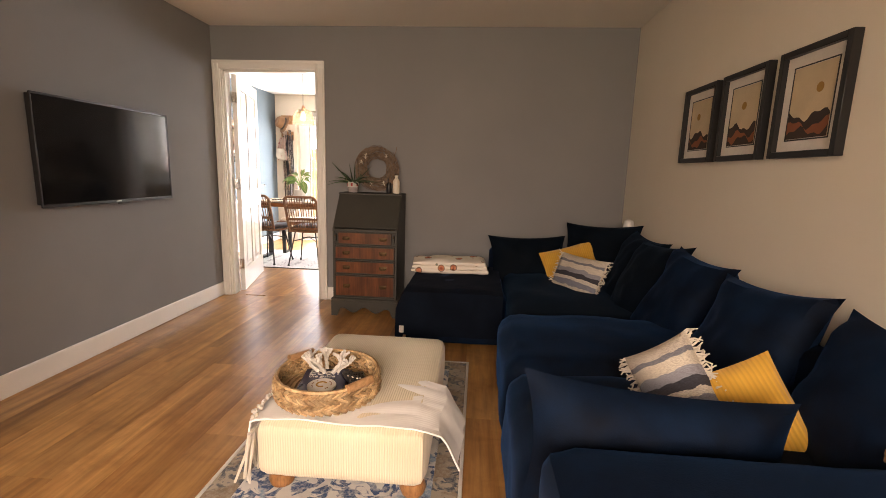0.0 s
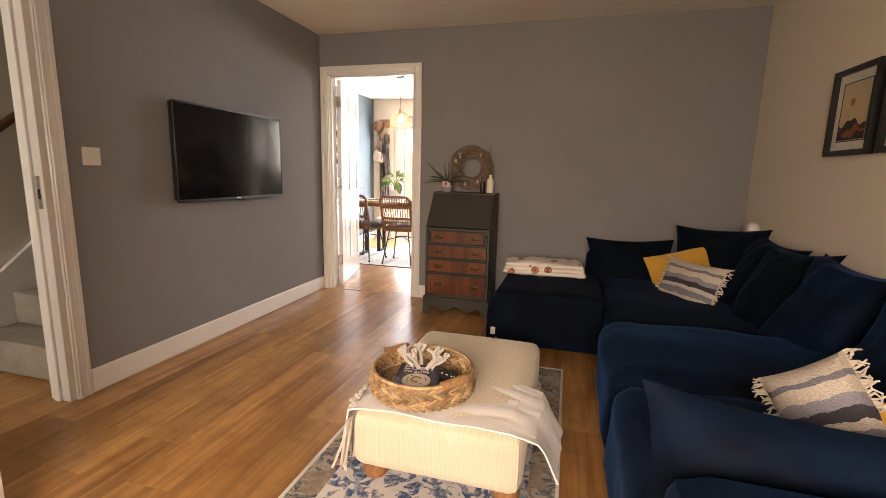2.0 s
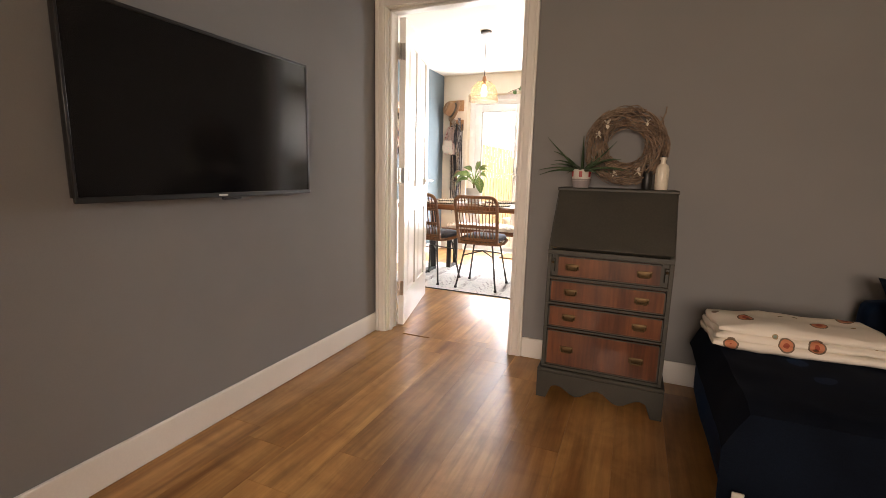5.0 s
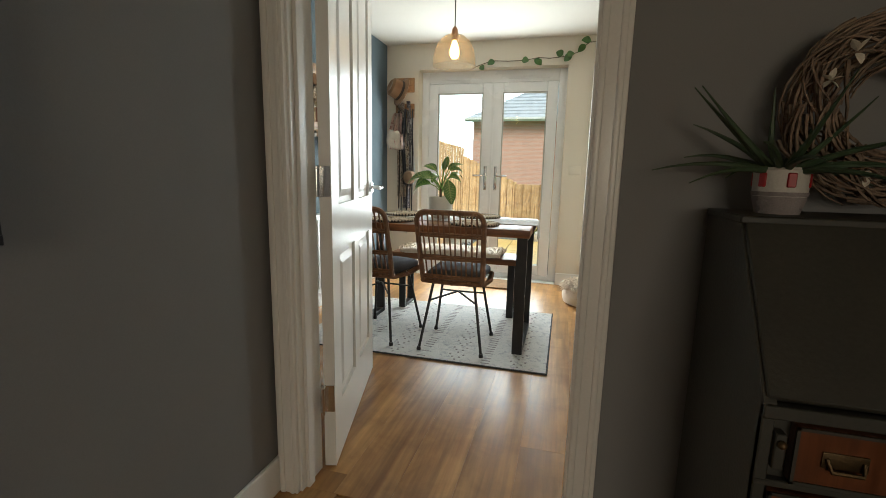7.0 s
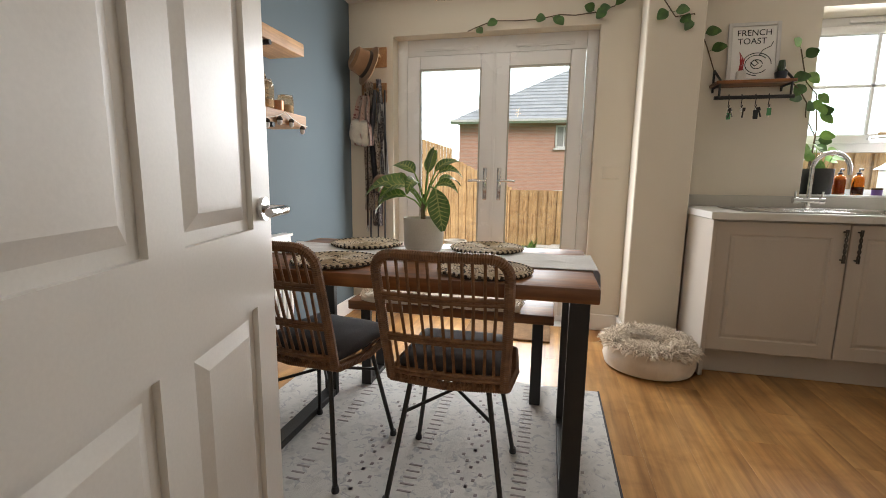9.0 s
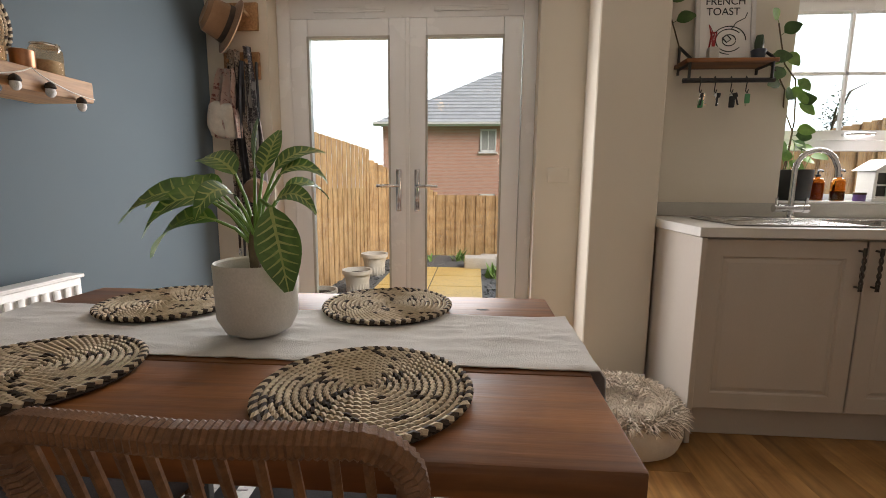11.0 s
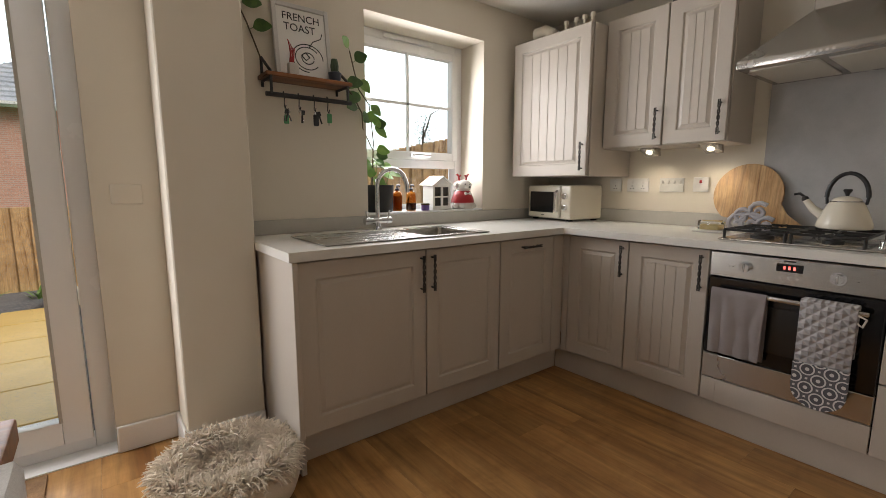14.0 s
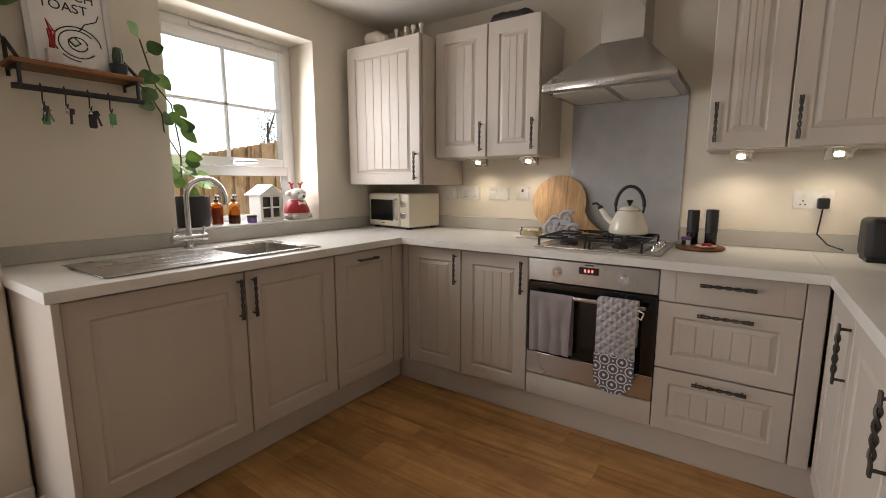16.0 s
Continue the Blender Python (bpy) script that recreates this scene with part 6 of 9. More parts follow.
lathe(bm, [(0.027, 0), (0.026, 0.012), (0.016, 0.02), (0.016, 0.055)], 20)
tube(bm, [(-0.055, 0, 0.05), (0.055, 0, 0.05)], 0.017, 14)
part("body", bm, M["chrome"], tp)
bm = bmesh.new()
pts = [(0, 0, 0.05), (0, 0, 0.25)] + [(0.085 - 0.085 * math.cos(a), -0.03 * math.sin(a / 2), 0.25 + 0.085 * math.sin(a)) for a in [i * math.pi / 10 for i in range(1, 10)]] + [(0.17, -0.04, 0.25), (0.172, -0.042, 0.205)]
tube(bm, pts, 0.0125, 14)
part("spout", bm, M["chrome"], tp)
for s in (-1, 1):
    bm = bmesh.new()
    tube(bm, [(s * 0.055, 0, 0.05), (s * 0.082, 0, 0.05)], 0.02, 16)
    tube(bm, [(s * 0.07, 0, 0.06), (s * 0.072, -0.004, 0.105)], 0.006, 8)
    part("lever", bm, M["chrome"], tp)

# oven
ov = thing("oven", "built-in stainless steel oven with black glass door", "oven", (RX, 6.052, 0.148))
part("housing", boxes(((0.002, -0.298, 0), (0.58, 0.298, 0.712))), M["matt_black"], ov, smooth=False)
part("control_panel", boxes(((-0.024, -0.297, 0.6), (0.001, 0.297, 0.712)), r=0.003), M["steel"], ov, "brushed steel control panel")
dpart = part("oven_door", boxes(((-0.026, -0.297, 0.235), (0.001, 0.297, 0.596)), r=0.004), M["black_glass"], ov, "black glass door")
part("inner_window", boxes(((-0.0275, -0.17, 0.3), (-0.0255, 0.17, 0.5)), r=0.001), plain("dark_oven_window", (0.02, 0.02, 0.02), 0.05), dpart)
part("kick_trim", boxes(((-0.025, -0.297, 0.118), (0.001, 0.297, 0.232)), r=0.003), M["steel"], ov, "brushed steel lower trim")
bm = boxes(((-0.075, -0.26, 0.535), (-0.058, 0.26, 0.555)), r=0.006, seg=2)
for y in (-0.24, 0.24):
    tube(bm, [(-0.026, y, 0.545), (-0.066, y, 0.545)], 0.008, 8)
part("door_handle", bm, M["steel"], dpart, "brushed steel bar handle")
for y in (0.155, -0.155):
    bm = bmesh.new()
    tube(bm, [(-0.024, y, 0.655), (-0.03, y, 0.655)], 0.026, 20)
    tube(bm, [(-0.028, y, 0.655), (-0.05, y, 0.655)], 0.019, 20)
    box(bm, (-0.054, y - 0.004, 0.638), (-0.048, y + 0.004, 0.672), 0.002)
    part("knob", bm, M["chrome"], ov)
part("display", boxes(((-0.026, -0.045, 0.657), (-0.0235, 0.045, 0.69)), r=0.001), M["black_glass"], ov)
for y in (-0.017, 0.0, 0.017):
    part("digit", boxes(((-0.0268, y - 0.004, 0.667), (-0.0262, y + 0.004, 0.681))), M["led"], ov, smooth=False)
for y in (-0.03, 0.0, 0.03):
    bm = bmesh.new()
    tube(bm, [(-0.024, y, 0.633), (-0.028, y, 0.633)], 0.007, 12)
    part("push_button", bm, M["chrome"], ov)
for y in (0.215, 0.2, -0.215):
    part("dial_mark", boxes(((-0.0246, y, 0.65), (-0.0238, y + 0.006, 0.653))), M["black"], ov, smooth=False)
part("maker_badge", boxes(((-0.0246, -0.02, 0.698), (-0.0238, 0.02, 0.704))), M["black"], ov, smooth=False)
c, o = unit("oven_base_panel", "pale greige panel below the oven", (RX, 5.755, 0.148), (0.84, 6.35, 0.263), "panel")
flat_front(c, 0.594, 0.112, o @ Matrix.Translation((RX - 0.001, 6.349, 0.149)) @ Matrix.Rotation(radians(-90), 4, "Z"), "panel")


def hanging(name, label, y0, y1, zt, zb, mt, seed, thick=0.006, back=0.14):
    """A cloth folded over the oven's bar handle."""
    t = thing(name, label, "towel", (RX - 0.066, (y0 + y1) / 2, 0.148 + 0.56))
    bm = bmesh.new()
    nu, nv = 22, 26
    L = (zt - zb) + 0.03 + back
    rows = []
    for j in range(nv + 1):
        s = -back + L * j / nv
        row = []
        for i in range(nu + 1):
            u = i / nu
            y = (u - 0.5) * (y1 - y0) * (1 - 0.12 * max(0, s) / L)
            f = 0.010 * math.sin(u * 11 + seed) * min(1, abs(s) * 5) + 0.006 * noise.noise((u * 5, s * 8, seed))
            if s < -0.015:
                x, z = 0.016 + f * 0.3, s
            elif s < 0.015:
                a = s / 0.015 * math.pi / 2
                x, z = -0.016 * math.sin(a), 0.012 * math.cos(a) - 0.012
            else:
                x, z = -0.016 - abs(f), -(s - 0.015)
            row.append(bm.verts.new((x, y, z)))
        rows.append(row)
    for a, b in zip(rows, rows[1:]):
        for i in range(nu):
            bm.faces.new((a[i], a[i + 1], b[i + 1], b[i]))
    bmesh.ops.recalc_face_normals(bm, faces=bm.faces[:])
    bmesh.ops.solidify(bm, geom=bm.faces[:], thickness=thick)
    part("cloth", bm, mt, t)
    return t


hanging("tea_towel", "dusty mauve tea towel hung over the oven handle", 6.105, 6.315, 0.7, 0.42, M["grey_cloth"], 1.0, 0.008, 0.3)


def quilt_mat():
    m, nt, b = nodes_of("quilted_grey_cotton")
    b.inputs["Base Color"].default_value = (0.42, 0.40, 0.40, 1)
    b.inputs["Roughness"].default_value = 0.95
    v = coords(nt, "Object", (1, 1, 1), (radians(45), 0, 0))
    w1, w2 = nt.nodes.new("ShaderNodeTexWave"), nt.nodes.new("ShaderNodeTexWave")
    for w, d in ((w1, "Y"), (w2, "Z")):
        w.bands_direction = d
        w.inputs["Scale"].default_value = 0.314 / 0.03
        nt.links.new(v, w.inputs["Vector"])
    mx = nt.nodes.new("ShaderNodeMath")
    mx.operation = "MINIMUM"
    nt.links.new(w1.outputs["Fac"], mx.inputs[0]), nt.links.new(w2.outputs["Fac"], mx.inputs[1])
    bump(nt, b, mx.outputs[0], 0.9, 0.012)
    return m


def lattice_mat():
    m, nt, b = nodes_of("grey_white_tile_print")
    v = coords(nt, "Object", (0.001, 19, 19), (radians(45), 0, 0))
    ck = nt.nodes.new("ShaderNodeTexVoronoi")
    ck.feature = "F1"
    ck.inputs["Randomness"].default_value = 0.0
    ck.inputs["Scale"].default_value = 1.0
    nt.links.new(v, ck.inputs["Vector"])
    r = ramp(nt, [(0.0, (0.6, 0.58, 0.57)), (0.13, (0.09, 0.09, 0.1)), (0.36, (0.6, 0.58, 0.57)), (0.46, (0.11, 0.11, 0.12)), (0.63, (0.58, 0.56, 0.55))])
    r.color_ramp.interpolation = "CONSTANT"
    nt.links.new(ck.outputs["Distance"], r.inputs["Fac"])
    nt.links.new(r.outputs["Color"], b.inputs["Base Color"])
    b.inputs["Roughness"].default_value = 0.95
    return m


gl = thing("oven_glove", "quilted grey oven glove with patterned pocket on the oven handle", "oven glove", (RX - 0.066, 5.905, 0.708))
bm = boxes(((-0.028, -0.085, -0.26), (-0.016, 0.085, 0.012)), ((-0.016, -0.085, 0.0), (0.016, 0.085, 0.012)), ((0.014, -0.085, -0.2), (0.026, 0.085, 0.012)), r=0.006, seg=2)
part("quilted_cloth", bm, quilt_mat(), gl)
bm = bmesh.new()
pts = [(-0.085, -0.24)] + [(0.085 * math.cos(math.pi + math.pi * i / 12), -0.34 + 0.075 * math.sin(math.pi + math.pi * i / 12)) for i in range(13)] + [(0.085, -0.24)]
a = [bm.verts.new((-0.036, y, z)) for y, z in pts]
b = [bm.verts.new((-0.018, y, z)) for y, z in pts]
bm.faces.new(a), bm.faces.new(b[::-1])
for i in range(len(pts)):
    bm.faces.new((a[i], b[i], b[(i + 1) % len(pts)], a[(i + 1) % len(pts)]))
part("patterned_pocket", bm, lattice_mat(), gl, "grey and white tile-print pocket", smooth=False)
part("hanging_loop", tube(bmesh.new(), [(-0.02, -0.085, -0.02), (-0.022, -0.11, -0.03), (-0.02, -0.1, -0.06), (-0.02, -0.085, -0.05)], 0.004, 6), M["paper"], gl)

# hob
hb_ = thing("gas_hob", "stainless steel gas hob with black pan supports", "hob", (1.02, 6.05, 0.9115))
part("plate", boxes(((-0.255, -0.29, 0), (0.255, 0.29, 0.008)), r=0.004, seg=2), M["steel"], hb_)
for bx, by, br in ((-0.11, 0.16, 0.045), (0.12, 0.16, 0.036), (-0.11, -0.09, 0.036), (0.12, -0.09, 0.05)):
    bm = bmesh.new()
    lathe(bm, [(br, 0.008), (br, 0.02), (br * 0.75, 0.024), (br * 0.7, 0.03), (0.005, 0.032)], 20, (bx, by, 0))
    part("burner", bm, M["matt_black"], hb_)
for yc in (0.16, -0.09):
    bm = bmesh.new()
    for y in (yc - 0.115, yc + 0.115):
        tube(bm, [(-0.22, y, 0.045), (0.22, y, 0.045)], 0.0055, 6)
    for x in (-0.22, 0.005, 0.22):
        tube(bm, [(x, yc - 0.115, 0.045), (x, yc + 0.115, 0.045)], 0.0055, 6)
    for bx in (-0.11, 0.12):
        for a in range(4):
            d = Vector((math.cos(a * math.pi / 2), math.sin(a * math.pi / 2), 0))
            e = 0.11 if a % 2 == 0 else 0.115
            tube(bm, [Vector((bx, yc, 0.047)) + d * 0.03, Vector((bx, yc, 0.047)) + d * e], 0.0055, 6)
    for x in (-0.22, 0.22):
        for y in (yc - 0.115, yc + 0.115):
            tube(bm, [(x, y, 0.045), (x, y, 0.007)], 0.006, 6)
    part("pan_support", bm, M["matt_black"], hb_, "black cast-iron pan support")
for i in range(4):
    bm = bmesh.new()
    lathe(bm, [(0.02, 0.008), (0.019, 0.014), (0.015, 0.016), (0.014, 0.032), (0.004, 0.033)], 16, (-0.13 + i * 0.075, -0.245, 0))
    part("knob", bm, M["chrome"], hb_)

ke = thing("kettle", "cream enamel whistling kettle with black handle on the hob", "kettle", (1.14, 5.975, 0.964))
bm = bmesh.new()
lathe(bm, [(0.086, 0), (0.095, 0.005), (0.098, 0.014), (0.096, 0.028), (0.078, 0.078), (0.062, 0.114), (0.057, 0.119), (0.054, 0.1195)], 36)
part("body", bm, M["enamel"], ke)
bm = bmesh.new()
lathe(bm, [(0.0555, 0.1185), (0.0575, 0.1215), (0.0555, 0.1245), (0.053, 0.1245)], 36)
part("lid_rim", bm, M["chrome"], ke, "chrome rim of the lid")
bm = bmesh.new()
lathe(bm, [(0.0535, 0.1225), (0.052, 0.128), (0.042, 0.1365), (0.024, 0.143), (0.006, 0.146)], 30)
part("lid", bm, M["enamel"], ke)
bm = bmesh.new()
lathe(bm, [(0.006, 0.145), (0.008, 0.155), (0.017, 0.17), (0.014, 0.176), (0.003, 0.177)], 14)
part("lid_knob", bm, M["black"], ke)
bm = bmesh.new()
tube(bm, [(-0.0, 0.075, 0.055), (0, 0.115, 0.085), (0, 0.145, 0.125)], 0.022, 12, taper=0.013)
part("spout", bm, M["enamel"], ke)
bm = bmesh.new()
ball(bm, (0, 0.147, 0.13), 0.015, 10)
tube(bm, [(0, 0.147, 0.138), (0, 0.17, 0.155), (0, 0.19, 0.15)], 0.006, 8)
part("whistle", bm, M["black"], ke)
bm = bmesh.new()
tube(bm, [(0, 0.07 * math.cos(a), 0.14 + 0.105 * math.sin(a)) for a in [i * math.pi / 14 for i in range(15)]], 0.009, 10)
tube(bm, [(0, 0.07, 0.14), (0, 0.066, 0.11)], 0.006, 8), tube(bm, [(0, -0.07, 0.14), (0, -0.066, 0.11)], 0.006, 8)
part("handle", bm, M["black"], ke, "black arched handle")

# wall cabinets
def wall_unit(label, y_hi, y_lo, z0, z1, x_front, doors, boards=4):
    c, o = unit("wall_cabinet", label, (x_front, y_lo, z0), (1.369, y_hi, z1))
    body(c, o, (x_front + 0.01, y_lo, z0), (1.369, y_hi, z1))
    y = y_hi
    for w, hx in doors:
        front(c, w - 0.005, z1 - z0 - 0.004, o @ Matrix.Translation((x_front - 0.001, y - 0.0025, z0 + 0.002)) @ Matrix.Rotation(radians(-90), 4, "Z"), ((hx, 0.03), (hx, 0.2)) if hx else None, boards)
        y -= w
    return c


wall_unit("tall greige boiler cupboard with boarded door", 7.745, 7.135, 1.213, 2.1, 0.903, ((0.61, 0.575),), 6)
wall_unit("pair of greige wall cabinets with boarded doors", 7.131, 6.441, 1.377, 2.122, 1.052, ((0.367, 0.332), (0.323, 0.288)), 3)
wall_unit("pair of greige wall cabinets by the hood", 5.648, 4.8, 1.37, 2.122, 1.052, ((0.289, 0.03), (0.5, 0.03)), 4)
for y in (6.92, 6.575):
    sp = thing("under_cabinet_light", "small lit wedge spotlight under the wall cabinet", "lamp", (1.2, y, 1.3765), group="under-cabinet spotlights")
    bm = bmesh.new()
    v = [bm.verts.new(p) for p in ((-0.05, -0.045, 0), (0.06, -0.045, 0), (0.06, 0.045, 0), (-0.05, 0.045, 0), (0.06, -0.045, -0.045), (0.06, 0.045, -0.045))]
    for q in ((0, 1, 2, 3), (0, 3, 5, 4), (1, 4, 5, 2), (0, 4, 1), (3, 2, 5)):
        bm.faces.new([v[k] for k in q])
    part("housing", bm, M["steel"], sp, smooth=False)
    bm = bmesh.new()
    lathe(bm, [(0.018, 0), (0.018, 0.0015), (0.004, 0.0018)], 18)
    part("lens", bm, M["spot"], sp, "glowing warm lens", m=pose(0.004, 0, -0.0262, 180, 22.3, 0))
for y in (5.515, 5.17):
    q = copy_thing(sp, pose(1.2, y, 1.3695))
for y, z in ((6.92, 1.325), (6.575, 1.325), (5.515, 1.318), (5.17, 1.318)):
    d = bpy.data.lights.new("cabinet_spot", "SPOT")
    d.energy, d.color, d.spot_size, d.spot_blend, d.shadow_soft_size = 5.0, (1.0, 0.86, 0.67), radians(140), 1.0, 0.025
    ob = new("cabinet_spot", d)
    ob.matrix_world = look((1.2, y, z), (1.29, y, 0.9))

# hood and splashback
hd = thing("cooker_hood", "brushed steel chimney cooker hood", "cooker hood", (1.369, 6.062, 1.672))
bm = bmesh.new()
lo = [(-0.5, -0.3), (-0.5, 0.3), (0, 0.3), (0, -0.3)]
hi = [(-0.235, -0.105), (-0.235, 0.105), (0, 0.105), (0, -0.105)]
a = [bm.verts.new((x, y, 0.034)) for x, y in lo]
b = [bm.verts.new((x, y, 0.26)) for x, y in hi]
for i in range(4):
    bm.faces.new((a[i], a[(i + 1) % 4], b[(i + 1) % 4], b[i]))
part("canopy", bm, M["steel"], hd, smooth=False)
part("rim", boxes(((-0.502, -0.302, 0.0), (0, 0.302, 0.035)), r=0.004, seg=2), M["steel"], hd)
part("chimney", boxes(((-0.235, -0.105, 0.255), (0, 0.105, 0.657)), r=0.003), M["steel"], hd)
for y in (-0.14, 0.14):
    part("grease_filter", boxes(((-0.45, y - 0.125, -0.006), (-0.06, y + 0.125, 0.001)), r=0.003), M["upstand"], hd)
for i in range(5):
    bm = bmesh.new()
    tube(bm, [(-0.502, -0.04 + i * 0.02, 0.018), (-0.507, -0.04 + i * 0.02, 0.018)], 0.006, 10)
    part("button", bm, M["chrome"], hd)
single("splashback", boxes(((1.359, 5.765, 0.912), (1.369, 6.367, 1.71)), r=0.001), M["splash"], "grey glass splashback behind the hob", "splashback")

# microwave
mw = thing("microwave", "cream retro microwave with dark window", "microwave", (1.19, 7.53, 0.9115), -90 - 8)
part("body", boxes(((-0.205, -0.135, 0.012), (0.205, 0.17, 0.245)), r=0.012, seg=3), M["enamel"], mw)
for x in (-0.17, 0.17):
    for y in (-0.1, 0.13):
        part("foot", boxes(((x - 0.015, y - 0.015, 0), (x + 0.015, y + 0.015, 0.013))), M["black"], mw)
dr = part("door", boxes(((-0.2, -0.15, 0.018), (0.12, -0.133, 0.24)), r=0.008, seg=3), M["enamel"], mw)
part("door_window", boxes(((-0.175, -0.1535, 0.055), (0.06, -0.149, 0.2)), r=0.05, seg=5), M["black_glass"], dr, "dark oval window")
bm = boxes(((-0.175, -0.1525, 0.055), (0.06, -0.1495, 0.2)), r=0.05, seg=5)
bm2 = bmesh.new()
tube(bm2, [(0.095, -0.15, 0.205), (0.095, -0.172, 0.195), (0.095, -0.172, 0.075), (0.095, -0.15, 0.065)], 0.009, 10)
part("handle", bm2, M["chrome"], dr, "chrome bow handle")
bm.free()
for z in (0.17, 0.095):
    bm = bmesh.new()
    tube(bm, [(0.16, -0.135, z), (0.16, -0.152, z)], 0.021, 18)
    tube(bm, [(0.16, -0.15, z), (0.16, -0.162, z)], 0.015, 18)
    part("dial", bm, M["chrome"], mw)
part("badge", boxes(((-0.06, -0.151, 0.034), (-0.03, -0.1495, 0.04))), M["pewter"], mw, smooth=False)

# sockets
def socket(y, z, w, label, gangs=2, red=False):
    t = thing("wall_socket", label, "socket", (1.3695, y, z))
    part("plate", boxes(((-0.01, -w / 2, -0.043), (0, w / 2, 0.043)), r=0.003, seg=2), M["switch"], t)
    for g in range(gangs):
        yy = (g - (gangs - 1) / 2) * w / gangs
        part("rocker", boxes(((-0.014, yy - 0.007, 0.008), (-0.009, yy + 0.007, 0.026)), r=0.002), M["red"] if red else M["switch"], t)
        if not red and gangs < 4:
            for dy, dz in ((0, -0.005), (-0.009, -0.022), (0.009, -0.022)):
                part("slot", boxes(((-0.0112, yy + dy - 0.003, dz - 0.004), (-0.0098, yy + dy + 0.003, dz + 0.002))), M["black"], t, smooth=False)
    return t


socket(7.225, 1.157, 0.086, "white single wall socket above the worktop", 1)
socket(7.067, 1.157, 0.146, "white double wall socket above the worktop")
socket(6.847, 1.158, 0.146, "white four-way appliance switch plate", 4)
socket(6.676, 1.16, 0.086, "white cooker switch with red rocker", 1, True)
socket(5.223, 1.149, 0.146, "white double wall socket with a black plug in it")
pl = thing("power_plug", "black plug and cable hanging from the socket", "plug", (1.358, 5.188, 1.134))
part("plug_body", boxes(((-0.045, -0.022, -0.025), (0, 0.022, 0.025)), r=0.008, seg=2), M["black"], pl)
part("cable", tube(bmesh.new(), [(-0.03, 0, -0.02), (-0.03, 0.005, -0.08), (-0.03, 0.01, -0.14), (-0.05, -0.03, -0.185), (-0.09, -0.08, -0.2)], 0.0035, 6), M["black"], pl)
to = thing("toaster", "black toaster on the side worktop", "toaster", (1.17, 4.97, 0.9115))
part("body", boxes(((-0.09, -0.1, 0.008), (0.09, 0.1, 0.175)), r=0.025, seg=4), M["matt_black"], to)
part("base", boxes(((-0.08, -0.09, 0), (0.08, 0.09, 0.012))), M["black"], to)
part("slot", boxes(((-0.05, -0.075, 0.174), (-0.02, 0.075, 0.1765)), ((0.02, -0.075, 0.174), (0.05, 0.075, 0.1765))), M["pewter"], to)

# on the worktop by the hob
cb = thing("chopping_board", "round pale wooden chopping board leaning on the wall", "chopping board", (1.285, 6.42, 0.912))
bm = bmesh.new()
pts = [(0.165 * math.sin(radians(t)), 0.2 + 0.165 * math.cos(radians(t))) for t in range(-140, 111, 6)] + [(-0.0 + 0.19, 0.1), (0.26, 0.045), (0.265, 0.0), (0.2, -0.0), (0.1, 0.03)]
pts = [(-y, z) for y, z in pts]
a = [bm.verts.new((0, y, z)) for y, z in pts]
b = [bm.verts.new((0.018, y, z)) for y, z in pts]
bm.faces.new(a), bm.faces.new(b[::-1])
for i in range(len(pts)):
    bm.faces.new((a[i], b[i], b[(i + 1) % len(pts)], a[(i + 1) % len(pts)]))
part("board", bm, M["board"], cb, m=pose(0, 0, 0, 0, 10, 0), smooth=False)
bd_ = thing("butter_dish", "glass butter dish with lid on the worktop", "butter dish", (1.1, 6.5, 0.9115))
part("base", boxes(((-0.05, -0.075, 0), (0.05, 0.075, 0.012)), r=0.006, seg=2), M["ceramic"], bd_)
part("lid", boxes(((-0.038, -0.058, 0.012), (0.038, 0.058, 0.062)), r=0.012, seg=3), M["clear"], bd_, "clear glass lid")
part("butter", boxes(((-0.025, -0.045, 0.0125), (0.025, 0.045, 0.04)), r=0.004), plain("butter", (0.7, 0.55, 0.25), 0.5), bd_)
tv_ = thing("scroll_trivet", "grey scrolled metal trivet leaning on the board", "trivet", (1.19, 6.36, 0.912))
for k, (y, z, s) in enumerate(((0.05, 0.045, 0.8), (-0.01, 0.045, 0.9), (-0.04, 0.11, 0.75), (0.03, 0.085, 0.6), (-0.075, 0.04, 0.7))):
    bm = bmesh.new()
    tube(bm, [(0, y + (0.008 + 0.0042 * q) * s * math.cos(q * 0.62), max(0.009, z + (0.008 + 0.0042 * q) * s * math.sin(q * 0.62))) for q in range(15)], 0.0115, 8)
    part("scroll", bm, M["lilac_glaze"], tv_)
wb = thing("wooden_platter", "round dark wooden board on the worktop", "board", (1.13, 5.645, 0.9115))
bm = bmesh.new()
lathe(bm, [(0.098, 0), (0.105, 0.006), (0.105, 0.012), (0.1, 0.016)], 30)
part("disc", bm, M["tabletop"], wb)
for x, y, h in ((1.18, 5.685, 0.165), (1.16, 5.605, 0.17)):
    gm = thing("spice_mill", "tall black spice mill on the wooden board", "mill", (x, y, 0.928), group="spice mills")
    bm = bmesh.new()
    lathe(bm, [(0.024, 0), (0.026, 0.004), (0.026, h * 0.36)], 20)
    part("base", bm, M["black_glass"], gm)
    bm = bmesh.new()
    lathe(bm, [(0.0265, h * 0.37), (0.0265, h), (0.024, h + 0.003)], 20)
    part("top", bm, M["matt_black"], gm)
jr = thing("small_jar", "small jar with purple lid on the wooden board", "jar", (1.08, 5.7, 0.928))
bm = bmesh.new()
lathe(bm, [(0.02, 0), (0.021, 0.03)], 16)
part("jar", bm, M["clear"], jr)
bm = bmesh.new()
